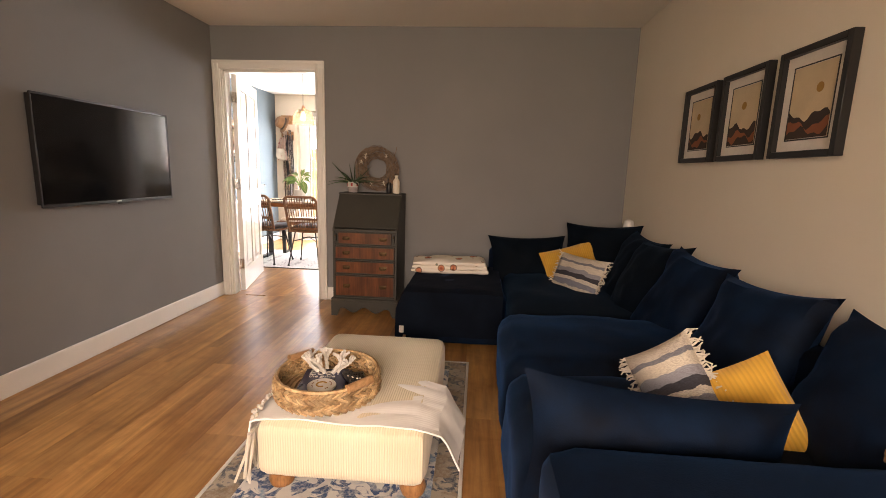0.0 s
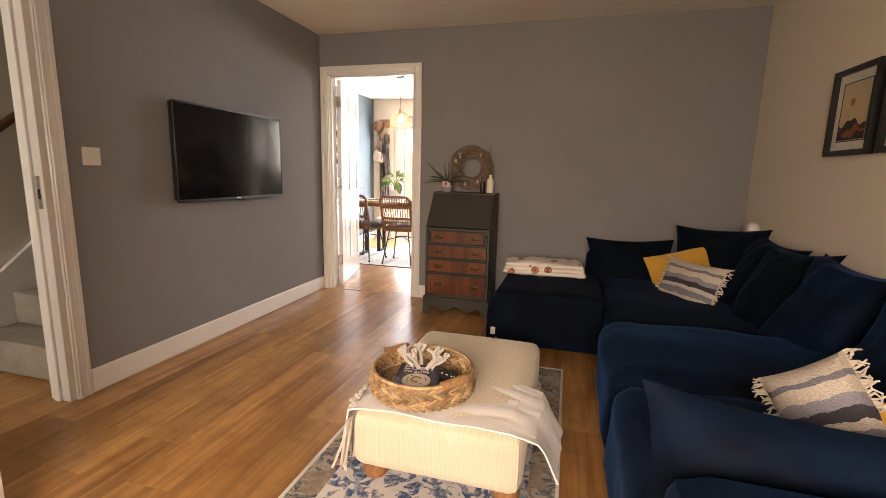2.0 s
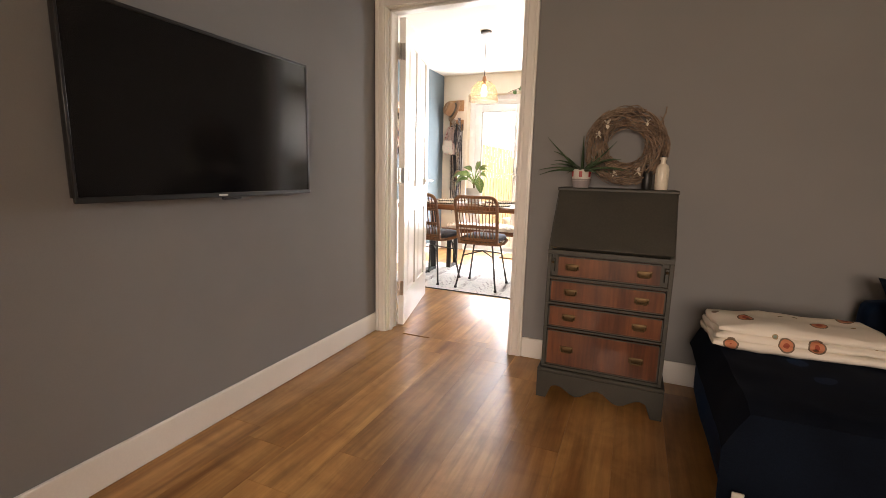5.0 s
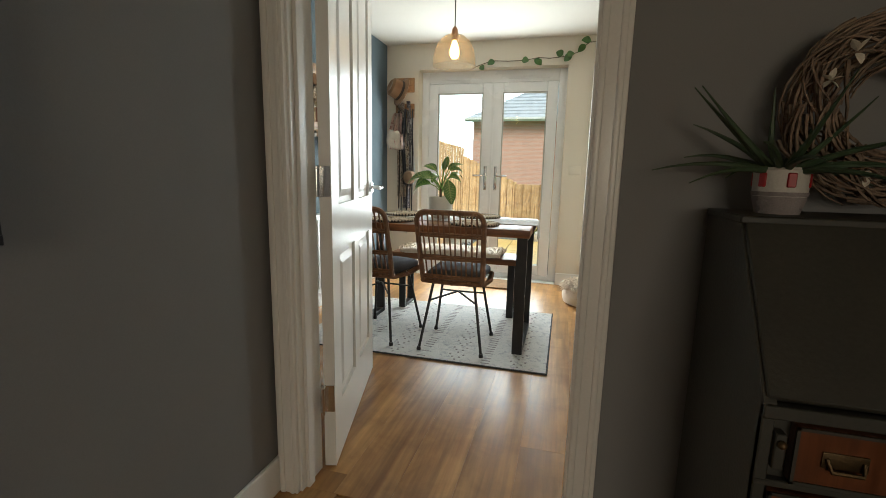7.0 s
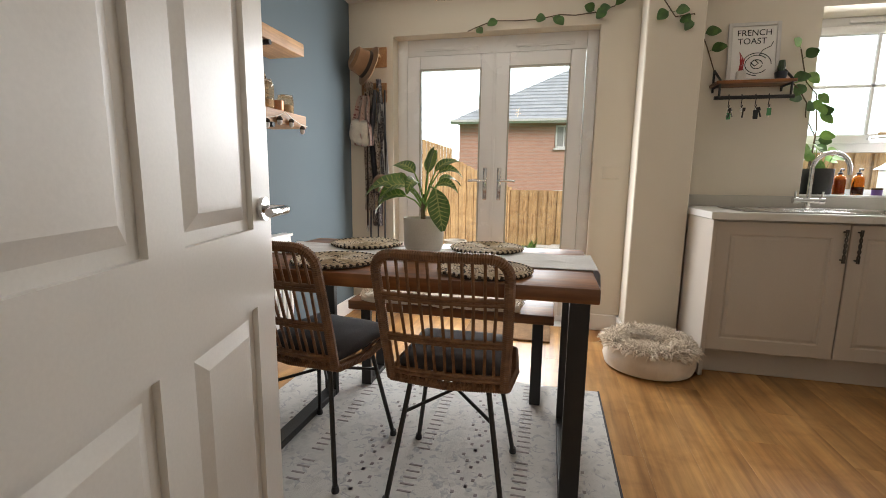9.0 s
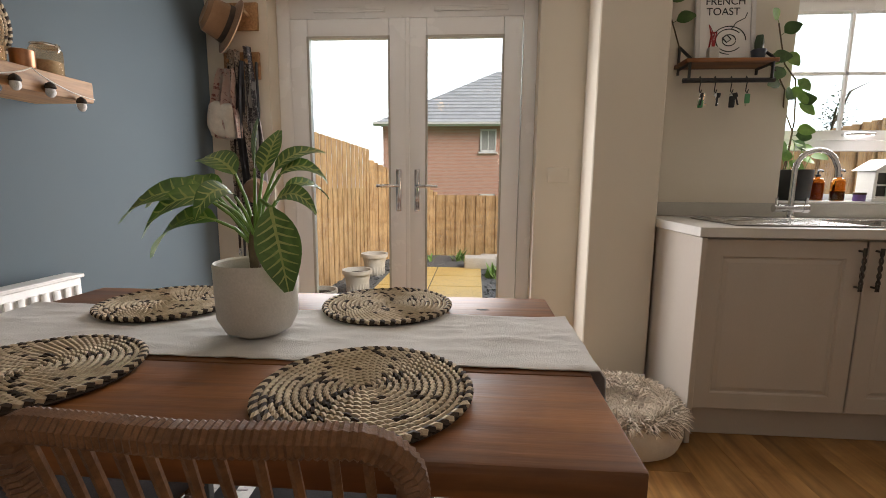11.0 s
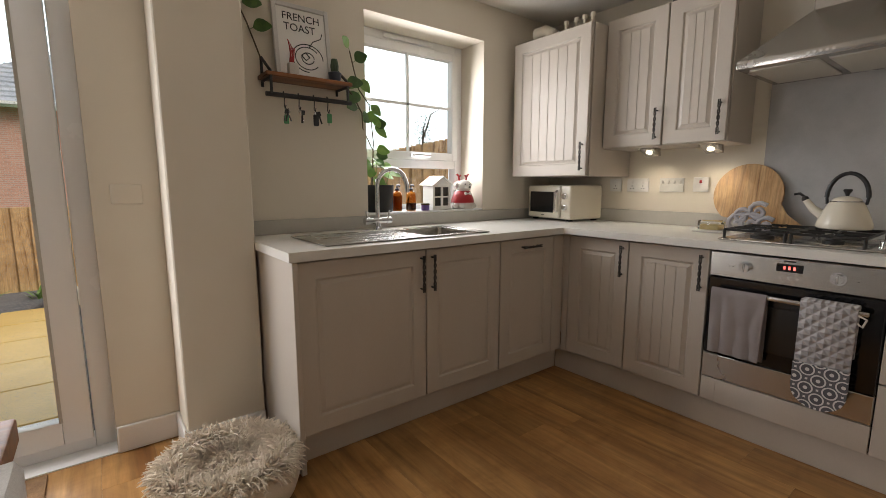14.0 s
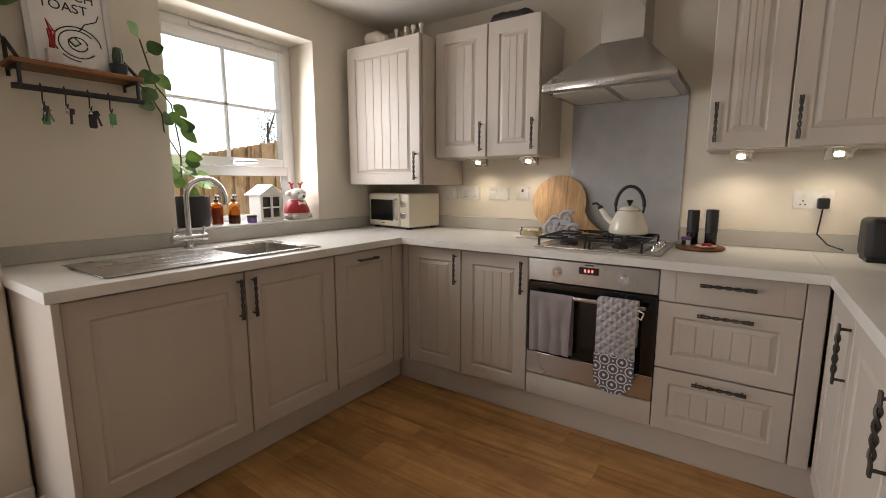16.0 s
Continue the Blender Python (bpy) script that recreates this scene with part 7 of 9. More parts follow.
lathe(bm, [(0.0215, 0.03), (0.0215, 0.043), (0.019, 0.045)], 16)
part("lid", bm, plain("purple_lid", (0.12, 0.03, 0.14), 0.4), jr)
sr = thing("spoon_rest", "red and white spoon rest on the wooden board", "spoon rest", (1.075, 5.615, 0.928))
bm = bmesh.new()
lathe(bm, [(0.03, 0), (0.045, 0.008), (0.044, 0.011), (0.03, 0.004), (0.004, 0.003)], 22)
part("dish", bm, plain("pink_white_glaze", (0.65, 0.35, 0.3), 0.3), sr)
bm = bmesh.new()
ball(bm, (0, -0.012, 0.013), 0.014, 10, 0.6), ball(bm, (0.01, 0.012, 0.012), 0.012, 10, 0.6)
part("red_fruit", bm, M["red"], sr)

# on top of the wall cabinets
pc = thing("boiler_pipes", "white boiler pipes above the tall cupboard", "pipes", (1.05, 7.45, 2.101))
for y in (-0.2, -0.14, -0.08, 0.0):
    bm = bmesh.new()
    tube(bm, [(0, y, 0), (0, y, 0.1)], 0.011, 10)
    tube(bm, [(0, y, 0.085), (0, y, 0.11)], 0.016, 10)
    part("pipe", bm, M["enamel"], pc)
part("flue_bend", tube(bmesh.new(), [(0.0, 0.12, 0.0), (0, 0.12, 0.06), (0, 0.16, 0.08), (0.0, 0.24, 0.08)], 0.05, 16), M["enamel"], pc)
single("black_bag", soft(bmesh.new(), (1.09, 6.55, 2.122), (1.3, 6.8, 2.182), 8, 0.03, 0.01, 0.015, 12), M["matt_black"], "crumpled black bag on the wall cabinet", "bag")

# ---- window sill ----
def pot_round(parent, r, h, mt, name="pot"):
    bm = bmesh.new()
    lathe(bm, [(r * 0.86, 0), (r * 0.9, 0.004), (r, h), (r * 0.92, h), (r * 0.9, h * 0.86), (0.004, h * 0.85)], 26)
    return part(name, bm, mt, parent)


SZ = WZ0 + 0.0125
iv = thing("trailing_plant", "trailing pothos in a black pot on the sill", "plant", (-0.12, 7.88, SZ))
pot_round(iv, 0.088, 0.16, M["matt_black"])
bm = bmesh.new()
lathe(bm, [(0.078, 0.138), (0.004, 0.146)], 18)
part("soil", bm, M["soil"], iv)
rnd = random.Random(14)
for k in range(9):
    bm = bmesh.new()
    a = rnd.uniform(0, 6.28)
    b0 = Vector((0.04 * math.cos(a), 0.03 * math.sin(a), 0.142))
    tip = b0 + Vector((0.03 * math.cos(a), 0.02 * math.sin(a), rnd.uniform(0.05, 0.16)))
    tube(bm, [b0, (b0 + tip) / 2, tip], 0.002, 5)
    leaf_blade(bm, tip, (math.cos(a), math.sin(a) - 0.6, 0.15), 0.08, 0.065, 0.5, facing=(0, -0.8, 0.6))
    part("leaf", bm, M["leaf_pale"], iv)
# vine that climbs beside the window and runs along the wall
vn = thing("wall_vine", "pothos vine trained along the wall above the garden doors", "plant", (-0.2, 7.76, SZ + 0.1))
wpts = [(-0.17, 7.89, 1.15), (-0.172, 7.86, 1.28), (-0.18, 7.83, 1.40), (-0.207, 7.80, 1.5), (-0.225, 7.79, 1.6), (-0.29, 7.78, 1.67), (-0.32, 7.775, 1.77), (-0.345, 7.77, 1.86)]
wpts2 = [(-0.165, 7.88, 1.16), (-0.17, 7.85, 1.35), (-0.262, 7.80, 1.47), (-0.27, 7.79, 1.55), (-0.33, 7.77, 1.63), (-0.4, 7.74, 1.68)]
wpts3 = [(-0.80, 7.78, 1.75), (-0.855, 7.78, 1.9), (-0.9, 7.78, 2.0), (-1.0, 7.56, 2.03), (-1.1, 7.56, 2.02), (-1.17, 7.56, 2.12), (-1.27, 7.62, 2.22), (-1.32, 7.775, 2.26), (-1.42, 7.785, 2.18), (-1.52, 7.785, 2.15), (-1.66, 7.785, 2.14), (-1.76, 7.785, 2.15), (-1.9, 7.785, 2.13), (-2.05, 7.785, 2.13), (-2.2, 7.785, 2.14), (-2.33, 7.785, 2.1), (-2.38, 7.785, 2.08)]
base = Vector(vn.location)
for pts in (wpts, wpts2, wpts3):
    bm = bmesh.new()
    tube(bm, [Vector(p) - base for p in pts], 0.0035, 6)
    part("stem", bm, M["stem"], vn)
    rnd = random.Random(len(pts))
    for (p, q) in zip(pts, pts[1:]):
        p, q = Vector(p), Vector(q)
        for s in range(max(1, int((q - p).length / (0.06 if pts is wpts3 else 0.045 if pts is wpts else 0.12)))):
            if rnd.random() < 0.25 and pts is wpts3:
                continue
            c0 = p.lerp(q, rnd.random()) - base
            side = rnd.choice((-1, 1))
            bm = bmesh.new()
            d = Vector((side * rnd.uniform(0.3, 1), -0.35, rnd.uniform(-0.7, 0.5)))
            st_ = c0 + d.normalized() * 0.02
            tube(bm, [c0, st_], 0.0015, 5)
            leaf_blade(bm, st_, d, rnd.uniform(0.065, 0.095), rnd.uniform(0.055, 0.075), 0.3, 0.12, facing=(rnd.uniform(-0.4, 0.4), -1, 0.3))
            part("leaf", bm, M["leaf_pale"] if pts is not wpts3 and rnd.random() < 0.6 else M["leaf"], vn)
for x, f_ in ((0.022, 0.95), (0.1, 0.5)):
    bt = thing("soap_bottle", "amber glass pump bottle on the sill", "bottle", (x, 7.875 + (0.03 if f_ > 0.9 else -0.01), SZ), group="pump bottles")
    bm = bmesh.new()
    lathe(bm, [(0.029, 0), (0.032, 0.004), (0.032, 0.1), (0.024, 0.116), (0.011, 0.121), (0.011, 0.128)], 20)
    part("body", bm, M["amber"], bt)
    bm = bmesh.new()
    lathe(bm, [(0.027, 0.004), (0.0295, 0.006), (0.0295, 0.1 * f_)], 18)
    part("liquid", bm, plain("amber_liquid" if f_ > 0.9 else "dark_liquid", (0.45, 0.13, 0.01) if f_ > 0.9 else (0.05, 0.015, 0.005), 0.2), bt)
    bm = bmesh.new()
    lathe(bm, [(0.013, 0.126), (0.013, 0.138), (0.005, 0.14), (0.004, 0.156)], 14)
    tube(bm, [(0, 0.0, 0.158), (-0.004, -0.03, 0.159), (-0.004, -0.038, 0.153)], 0.0055, 8)
    part("pump", bm, M["black"], bt)
tn = thing("purple_tin", "small purple candle tin on the sill", "tin", (0.185, 7.83, SZ))
bm = bmesh.new()
lathe(bm, [(0.026, 0), (0.026, 0.034)], 20)
part("tin", bm, plain("purple_tin", (0.16, 0.09, 0.30), 0.4), tn)
bm = bmesh.new()
lathe(bm, [(0.0275, 0.034), (0.0275, 0.043), (0.025, 0.045)], 20)
part("lid", bm, M["brass_old"], tn)
hs = thing("house_lantern", "small white wooden house lantern on the sill", "lantern", (0.315, 7.88, SZ), m=pose(0.315, 7.88, SZ, 0, 0, 8) @ Matrix.Diagonal((1.5, 1.4, 1.27, 1)))
for b_ in (((-0.06, -0.04, 0), (0.06, 0.04, 0.012)), ((-0.055, -0.035, 0.012), (-0.043, 0.035, 0.125)), ((0.043, -0.035, 0.012), (0.055, 0.035, 0.125)), ((-0.043, 0.028, 0.012), (0.043, 0.035, 0.125)), ((-0.055, -0.036, 0.115), (0.055, 0.035, 0.128)), ((-0.006, -0.037, 0.012), (0.006, -0.03, 0.118)), ((-0.043, -0.0365, 0.012), (0.043, -0.03, 0.02)), ((-0.043, -0.0365, 0.062), (0.043, -0.031, 0.069))):
    part("wall_panel", boxes(b_, r=0.0015), M["gloss_white"], hs)
bm = bmesh.new()
pr = [(-0.068, 0.125), (0.0, 0.172), (0.068, 0.125), (0.06, 0.125), (0.0, 0.163), (-0.06, 0.125)]
a = [bm.verts.new((x, -0.046, z)) for x, z in pr]
b = [bm.verts.new((x, 0.046, z)) for x, z in pr]
for q in ((0, 1, 4, 5), (1, 2, 3, 4)):
    bm.faces.new([a[k] for k in q]), bm.faces.new([b[k] for k in q][::-1])
for i in range(6):
    bm.faces.new((a[i], b[i], b[(i + 1) % 6], a[(i + 1) % 6]))
part("roof", bm, M["gloss_white"], hs, smooth=False)
bm = bmesh.new()
v = [bm.verts.new(p) for p in ((-0.056, -0.036, 0.128), (0.056, -0.036, 0.128), (0, -0.036, 0.164))]
bm.faces.new(v)
part("gable", bm, M["gloss_white"], hs, smooth=False)
# dark sheet behind the front bars stands for the shade inside
part("dark_inside", boxes(((-0.043, -0.028, 0.013), (0.043, -0.024, 0.115))), M["pewter"], hs, smooth=False)
dg = thing("dog_figurine", "white dog figurine in a red jumper", "figurine", m=pose(0.53, 7.87, SZ) @ Matrix.Diagonal((1.55, 1.4, 1.14, 1)))
bm = bmesh.new()
lathe(bm, [(0.05, 0), (0.052, 0.02), (0.046, 0.06), (0.034, 0.1), (0.03, 0.11)], 20)
ball(bm, (0, -0.004, 0.135), 0.038, 14), ball(bm, (0, -0.034, 0.124), 0.018, 10), ball(bm, (-0.034, 0, 0.142), 0.016, 8), ball(bm, (0.034, 0, 0.142), 0.016, 8)
for x, y in ((-0.03, -0.034), (0.03, -0.034), (-0.05, -0.012), (0.05, -0.012)):
    ball(bm, (x, y, 0.017), 0.0175, 10)
ob = mesh_object("body", bm, M["ceramic"])
ob.parent = dg
bm = bmesh.new()
lathe(bm, [(0.054, 0.036), (0.051, 0.06), (0.036, 0.102), (0.03, 0.108)], 20)
part("red_jumper", bm, M["red"], dg)
bm = bmesh.new()
for s in (-1, 1):
    vs = [bm.verts.new((s * x, y, z)) for y in (-0.043, -0.035) for x, z in ((0.0, 0.092), (0.017, 0.1), (0.017, 0.08), (0.0, 0.087))]
    bm.faces.new(vs[:4]), bm.faces.new(vs[7:3:-1])
    for k in range(4):
        bm.faces.new((vs[k], vs[k + 4], vs[(k + 1) % 4 + 4], vs[(k + 1) % 4]))
bmesh.ops.recalc_face_normals(bm, faces=bm.faces[:])
part("bow_tie", bm, M["gloss_white"], dg, "white bow tie", smooth=False)
for s in (-1, 1):
    bm = bmesh.new()
    tube(bm, [(s * 0.018, 0, 0.165), (s * 0.024, 0, 0.195), (s * 0.034, 0, 0.205)], 0.005, 6)
    tube(bm, [(s * 0.022, 0, 0.185), (s * 0.012, 0, 0.2)], 0.004, 6)
    part("red_antler", bm, M["red"], dg)
bm = bmesh.new()
ball(bm, (0, -0.052, 0.128), 0.006, 8), ball(bm, (-0.013, -0.036, 0.145), 0.004, 6), ball(bm, (0.013, -0.036, 0.145), 0.004, 6)
part("nose_and_eyes", bm, M["black"], dg)

# wall shelf with picture and keys
sh = thing("key_shelf", "dark wooden wall shelf with black metal rail", "shelf", (-0.605, KY1, 1.652))
part("board", boxes(((-0.21, -0.145, 0), (0.215, -0.002, 0.02)), r=0.003), M["tabletop"], sh)
for x in (-0.19, 0.19):
    bm = bmesh.new()
    tube(bm, [(x, -0.006, 0.11), (x, -0.01, 0.0), (x, -0.01, -0.03)], 0.007, 8)
    tube(bm, [(x, -0.008, 0.105), (x, -0.13, 0.025), (x, -0.138, 0.02), (x, -0.138, -0.075)], 0.007, 8)
    tube(bm, [(x, -0.008, -0.004), (x, -0.138, -0.004)], 0.007, 8)
    part("bracket", bm, M["matt_black"], sh)
part("rail", tube(bmesh.new(), [(-0.21, -0.12, -0.078), (0.215, -0.12, -0.078)], 0.011, 12), M["matt_black"], sh)
for i, (x, kind) in enumerate(((-0.13, 0), (-0.06, 1), (0.015, 2), (0.085, 3))):
    kk = thing("key_bunch", ("silver keys with a green fob", "bunch of dark keys on a hook", "black car key on a hook", "green key fob on a hook")[i], "keys", (-0.605 + x, KY1 - 0.12, 1.562), group="keys on the rail")
    bm = bmesh.new()
    tube(bm, [(0, 0.012, 0.012), (0, 0, 0.03), (0, -0.013, 0.012), (0, -0.006, -0.02), (0, -0.004, -0.04), (0, -0.018, -0.05), (0, -0.026, -0.036)], 0.0025, 6)
    part("hook", bm, M["matt_black"], kk)
    rnd = random.Random(i + 2)
    for q in range(3 if kind < 3 else 1):
        bm = bmesh.new()
        a = rnd.uniform(-0.35, 0.35)
        box(bm, (-0.004, -0.002, -0.06), (0.004, 0.001, 0), 0.001), box(bm, (-0.011, -0.003, -0.022), (0.011, 0.002, 0.0), 0.003)
        part("key", bm, M["chrome"] if q < 2 else M["black"], kk, m=pose(0.004 * q, -0.02 - 0.004 * q, -0.052, 0, math.degrees(a), rnd.uniform(-40, 40)))
    if kind in (0, 3):
        part("green_fob", boxes(((-0.012, -0.028, -0.12 if kind == 0 else -0.1), (0.012, -0.018, -0.08 if kind == 0 else -0.055)), r=0.004, seg=2), plain("green_fob", (0.08, 0.30, 0.12), 0.4), kk)
    if kind == 2:
        part("car_fob", boxes(((-0.014, -0.03, -0.12), (0.014, -0.018, -0.065)), r=0.006, seg=2), M["black"], kk)
pf = thing("framed_drawing", "white framed line drawing lettered French toast", "picture", (-0.598, KY1 - 0.028, 1.673), m=pose(-0.598, KY1 - 0.05, 1.6735, -7) @ Matrix.Diagonal((1.05, 1, 1.07, 1)))
part("frame", boxes(((-0.135, -0.012, 0), (-0.115, 0.006, 0.335)), ((0.115, -0.012, 0), (0.135, 0.006, 0.335)), ((-0.115, -0.012, 0), (0.115, 0.006, 0.02)), ((-0.115, -0.012, 0.315), (0.115, 0.006, 0.335)), r=0.002), M["linen"], pf)
part("paper", boxes(((-0.116, -0.002, 0.018), (0.116, 0.002, 0.317))), M["gloss_white"], pf, smooth=False)
lettering("FRENCH", 0.048, M["black"], pf, pose(-0.09, -0.0035, 0.262, 90, 0, 0))
lettering("TOAST", 0.048, M["black"], pf, pose(-0.085, -0.0035, 0.215, 90, 0, 0))
bm = bmesh.new()
for r_, n0, n1 in ((0.075, 0, 22), (0.06, 3, 26), (0.03, 0, 28)):
    tube(bm, [(0.02 + r_ * math.cos(a * 0.225), -0.003, 0.1 + r_ * 0.85 * math.sin(a * 0.225)) for a in range(n0, n1)], 0.0022, 5)
tube(bm, [(0.03, -0.003, 0.15), (0.05, -0.003, 0.18), (0.09, -0.003, 0.2), (0.1, -0.003, 0.225)], 0.0022, 5)
tube(bm, [(-0.01, -0.003, 0.11), (0.01, -0.003, 0.09), (0.03, -0.003, 0.105), (0.01, -0.003, 0.125), (-0.01, -0.003, 0.11)], 0.003, 5)
part("ink_line", bm, M["black"], pf)
part("red_line", tube(bmesh.new(), [(-0.07, -0.003, 0.06), (-0.06, -0.003, 0.12), (-0.07, -0.003, 0.17), (-0.05, -0.003, 0.13)], 0.004, 5), M["red"], pf)
rd = thing("reed_diffuser", "small clear bottle with red sticks on the shelf", "diffuser", (-0.675, 7.705, 1.6725))
part("bottle", boxes(((-0.024, -0.018, 0), (0.024, 0.018, 0.06)), r=0.006, seg=2), M["ceramic"], rd)
for a in (-0.012, 0.0, 0.01):
    part("stick", tube(bmesh.new(), [(a * 0.3, 0, 0.055), (a, 0, 0.13)], 0.003, 6), M["red"], rd)
cc = thing("cactus", "small cactus in a dark pot on the shelf", "plant", (-0.46, 7.71, 1.6725))
bm = bmesh.new()
lathe(bm, [(0.026, 0), (0.034, 0.045), (0.03, 0.048), (0.004, 0.044)], 18)
part("pot", bm, plain("dark_blue_glaze", (0.03, 0.04, 0.06), 0.35), cc)
bm = bmesh.new()
for i in range(9):
    a = i * 0.698
    tube(bm, [(0.011 * math.cos(a), 0.011 * math.sin(a), 0.044), (0.014 * math.cos(a), 0.014 * math.sin(a), 0.08), (0.008 * math.cos(a), 0.008 * math.sin(a), 0.112)], 0.007, 6)
part("stem", bm, M["leaf_dark"], cc)
pc = thing("switch_plate", "blank white cover plate on the wall by the doors", "switch", (-1.37, KY1, 1.12))
part("plate", boxes(((-0.055, -0.008, -0.04), (0.055, 0, 0.04)), r=0.003, seg=2), M["white_wall"], pc)

# dog bed
db = thing("pet_bed", "round cream fluffy pet bed on the floor", "pet bed", (-1.165, 7.215, 0.001))
bm = bmesh.new()
lathe(bm, [(0.2, 0), (0.238, 0.012), (0.25, 0.05), (0.246, 0.1), (0.225, 0.14), (0.185, 0.155), (0.14, 0.14), (0.1, 0.1), (0.004, 0.09)], 40)
part("base", bm, M["fur"], db)
rnd = random.Random(6)
bm = bmesh.new()
for i in range(3000):
    a, q = rnd.uniform(0, 6.283), rnd.uniform(0, 1)
    if q < 0.72:
        th_ = rnd.uniform(0.5, 2.5)
        rad, z = 0.19 + 0.052 * math.cos(th_), 0.105 + 0.045 * math.sin(th_)
        out = Vector((math.cos(a) * math.cos(th_), math.sin(a) * math.cos(th_), math.sin(th_)))
    else:
        rad, z, out = 0.14 * math.sqrt(rnd.random()), 0.095, Vector((0, 0, 1))
    p = Vector((rad * math.cos(a), rad * math.sin(a), z))
    d = (out + Vector((rnd.uniform(-1, 1), rnd.uniform(-1, 1), rnd.uniform(-0.8, 0.4))) * 0.7).normalized()
    l = rnd.uniform(0.03, 0.06)
    t1, t2 = p + d * l * 0.6, p + (d + Vector((0, 0, -0.4))).normalized() * l
    tube(bm, [p, t1, t2], 0.006, 5, False, taper=0.0014)
tagged(part("fur", bm, M["fur"], db, "long cream faux fur"), kind="stuff")

# ---- dining end ----
def wrapped(bm, pts, r, pitch=0.007, seg=8):
    """A bar wound with cane: fine rings along its length."""
    pts = [Vector(p) for p in pts]
    dense = []
    for a, b in zip(pts, pts[1:]):
        n = max(2, int((b - a).length / (pitch / 2)))
        dense += [a.lerp(b, i / n) for i in range(n)]
    dense.append(pts[-1])
    rings, side = [], None
    for i, p in enumerate(dense):
        d = dense[min(i + 1, len(dense) - 1)] - dense[max(i - 1, 0)]
        if side is None:
            side = d.orthogonal()
        rings.append(ring(bm, p, d, r * (1.0 if i % 2 else 0.86), seg, side))
        side = rings[-1][0].co - p
    skin(bm, rings)
    return bm


def arc(c, r, a0, a1, n, f):
    return [f(c[0] + r * math.cos(radians(a0 + (a1 - a0) * i / n)), c[1] + r * math.sin(radians(a0 + (a1 - a0) * i / n))) for i in range(n + 1)]


def dining_chair(at, rz):
    t = thing("dining_chair", "brown rattan dining chair with black metal legs and grey pad", "chair", at, rz, group="chairs at the table")
    back = lambda u, v: (u, -0.155 - 0.115 * v / 0.42 - 0.02 * (1 - (u / 0.2) ** 2), 0.43 + v)   # u across, v up the back
    w, h = 0.192, 0.415
    pts = [back(-w * 0.93, 0.0), back(-w * 0.97, 0.15), back(-w, h - 0.06)] + arc((-w + 0.055, h - 0.055), 0.055, 180, 90, 5, back) + [back(0, h)] + arc((w - 0.055, h - 0.055), 0.055, 90, 0, 5, back) + [back(w, h - 0.06), back(w * 0.97, 0.15), back(w * 0.93, 0.0)]
    part("back_frame", wrapped(bmesh.new(), pts, 0.0165), M["rattan"], t, "cane-wrapped frame")
    for v in (0.03, 0.15, 0.285):
        bm = bmesh.new()
        for dz in (-0.007, 0.007):
            wrapped(bm, [back(u * w * 0.97 / 5, v + dz) for u in range(-5, 6)], 0.008, 0.016)
        part("woven_band", bm, M["rattan"], t)
    for i in range(11):
        u = (-1 + 2 * (i + 0.5) / 11) * (w - 0.02)
        sl = 0.03 * (1 if i % 2 else -1) * 0.3
        bm = bmesh.new()
        tube(bm, [Vector(back(u * 0.94, 0.0)), Vector(back(u * 0.96 + sl * 0.3, 0.15)), Vector(back(u, 0.285)), Vector(back(u + sl * 0.2, h - 0.005))], 0.0052, 6)
        part("cane_rod", bm, M["rattan"], t)
    pts = [(-0.185, -0.15, 0.425), (-0.2, 0.0, 0.42), (-0.185, 0.16, 0.43), (-0.13, 0.205, 0.435), (0.13, 0.205, 0.435), (0.185, 0.16, 0.43), (0.2, 0.0, 0.42), (0.185, -0.15, 0.425), (0, -0.175, 0.425), (-0.185, -0.15, 0.425)]
    part("seat_frame", wrapped(bmesh.new(), pts, 0.0145), M["rattan"], t)
    bm = bmesh.new()
    for i in range(15):
        x = -0.175 + 0.025 * i
        tube(bm, [(x, -0.16, 0.425), (x, 0.02, 0.405), (x, 0.195, 0.43)], 0.0055, 6)
    part("woven_seat", bm, M["rattan"], t)
    part("seat_pad", soft(bmesh.new(), (-0.175, -0.14, 0.432), (0.175, 0.185, 0.482), 12, 0.024, 0.012, 0.004, 9), M["seat_pad"], t, "charcoal cloth seat pad")
    for sx in (-1, 1):
        for sy in (-1, 1):
            lg = part("leg", tube(bmesh.new(), [(sx * 0.125, sy * 0.12, 0.415), (sx * 0.19, sy * 0.19, 0.012)], 0.0085, 8), M["matt_black"], t)
            bm = bmesh.new()
            lathe(bm, [(0.013, 0.0), (0.014, 0.006), (0.011, 0.022)], 12, (sx * 0.191, sy * 0.191, 0))
            part("rubber_foot", bm, M["black"], lg)
    for s in (-1, 1):
        part("brace", tube(bmesh.new(), [(-0.145 * s, -0.14, 0.3), (0, 0, 0.335), (0.145 * s, 0.14, 0.3)], 0.006, 8), M["matt_black"], t)
    return t


ch = dining_chair((-2.05, 5.96, 0.009), 0)
copy_thing(ch, pose(-2.575, 6.0, 0.009, 0, 0, -11))

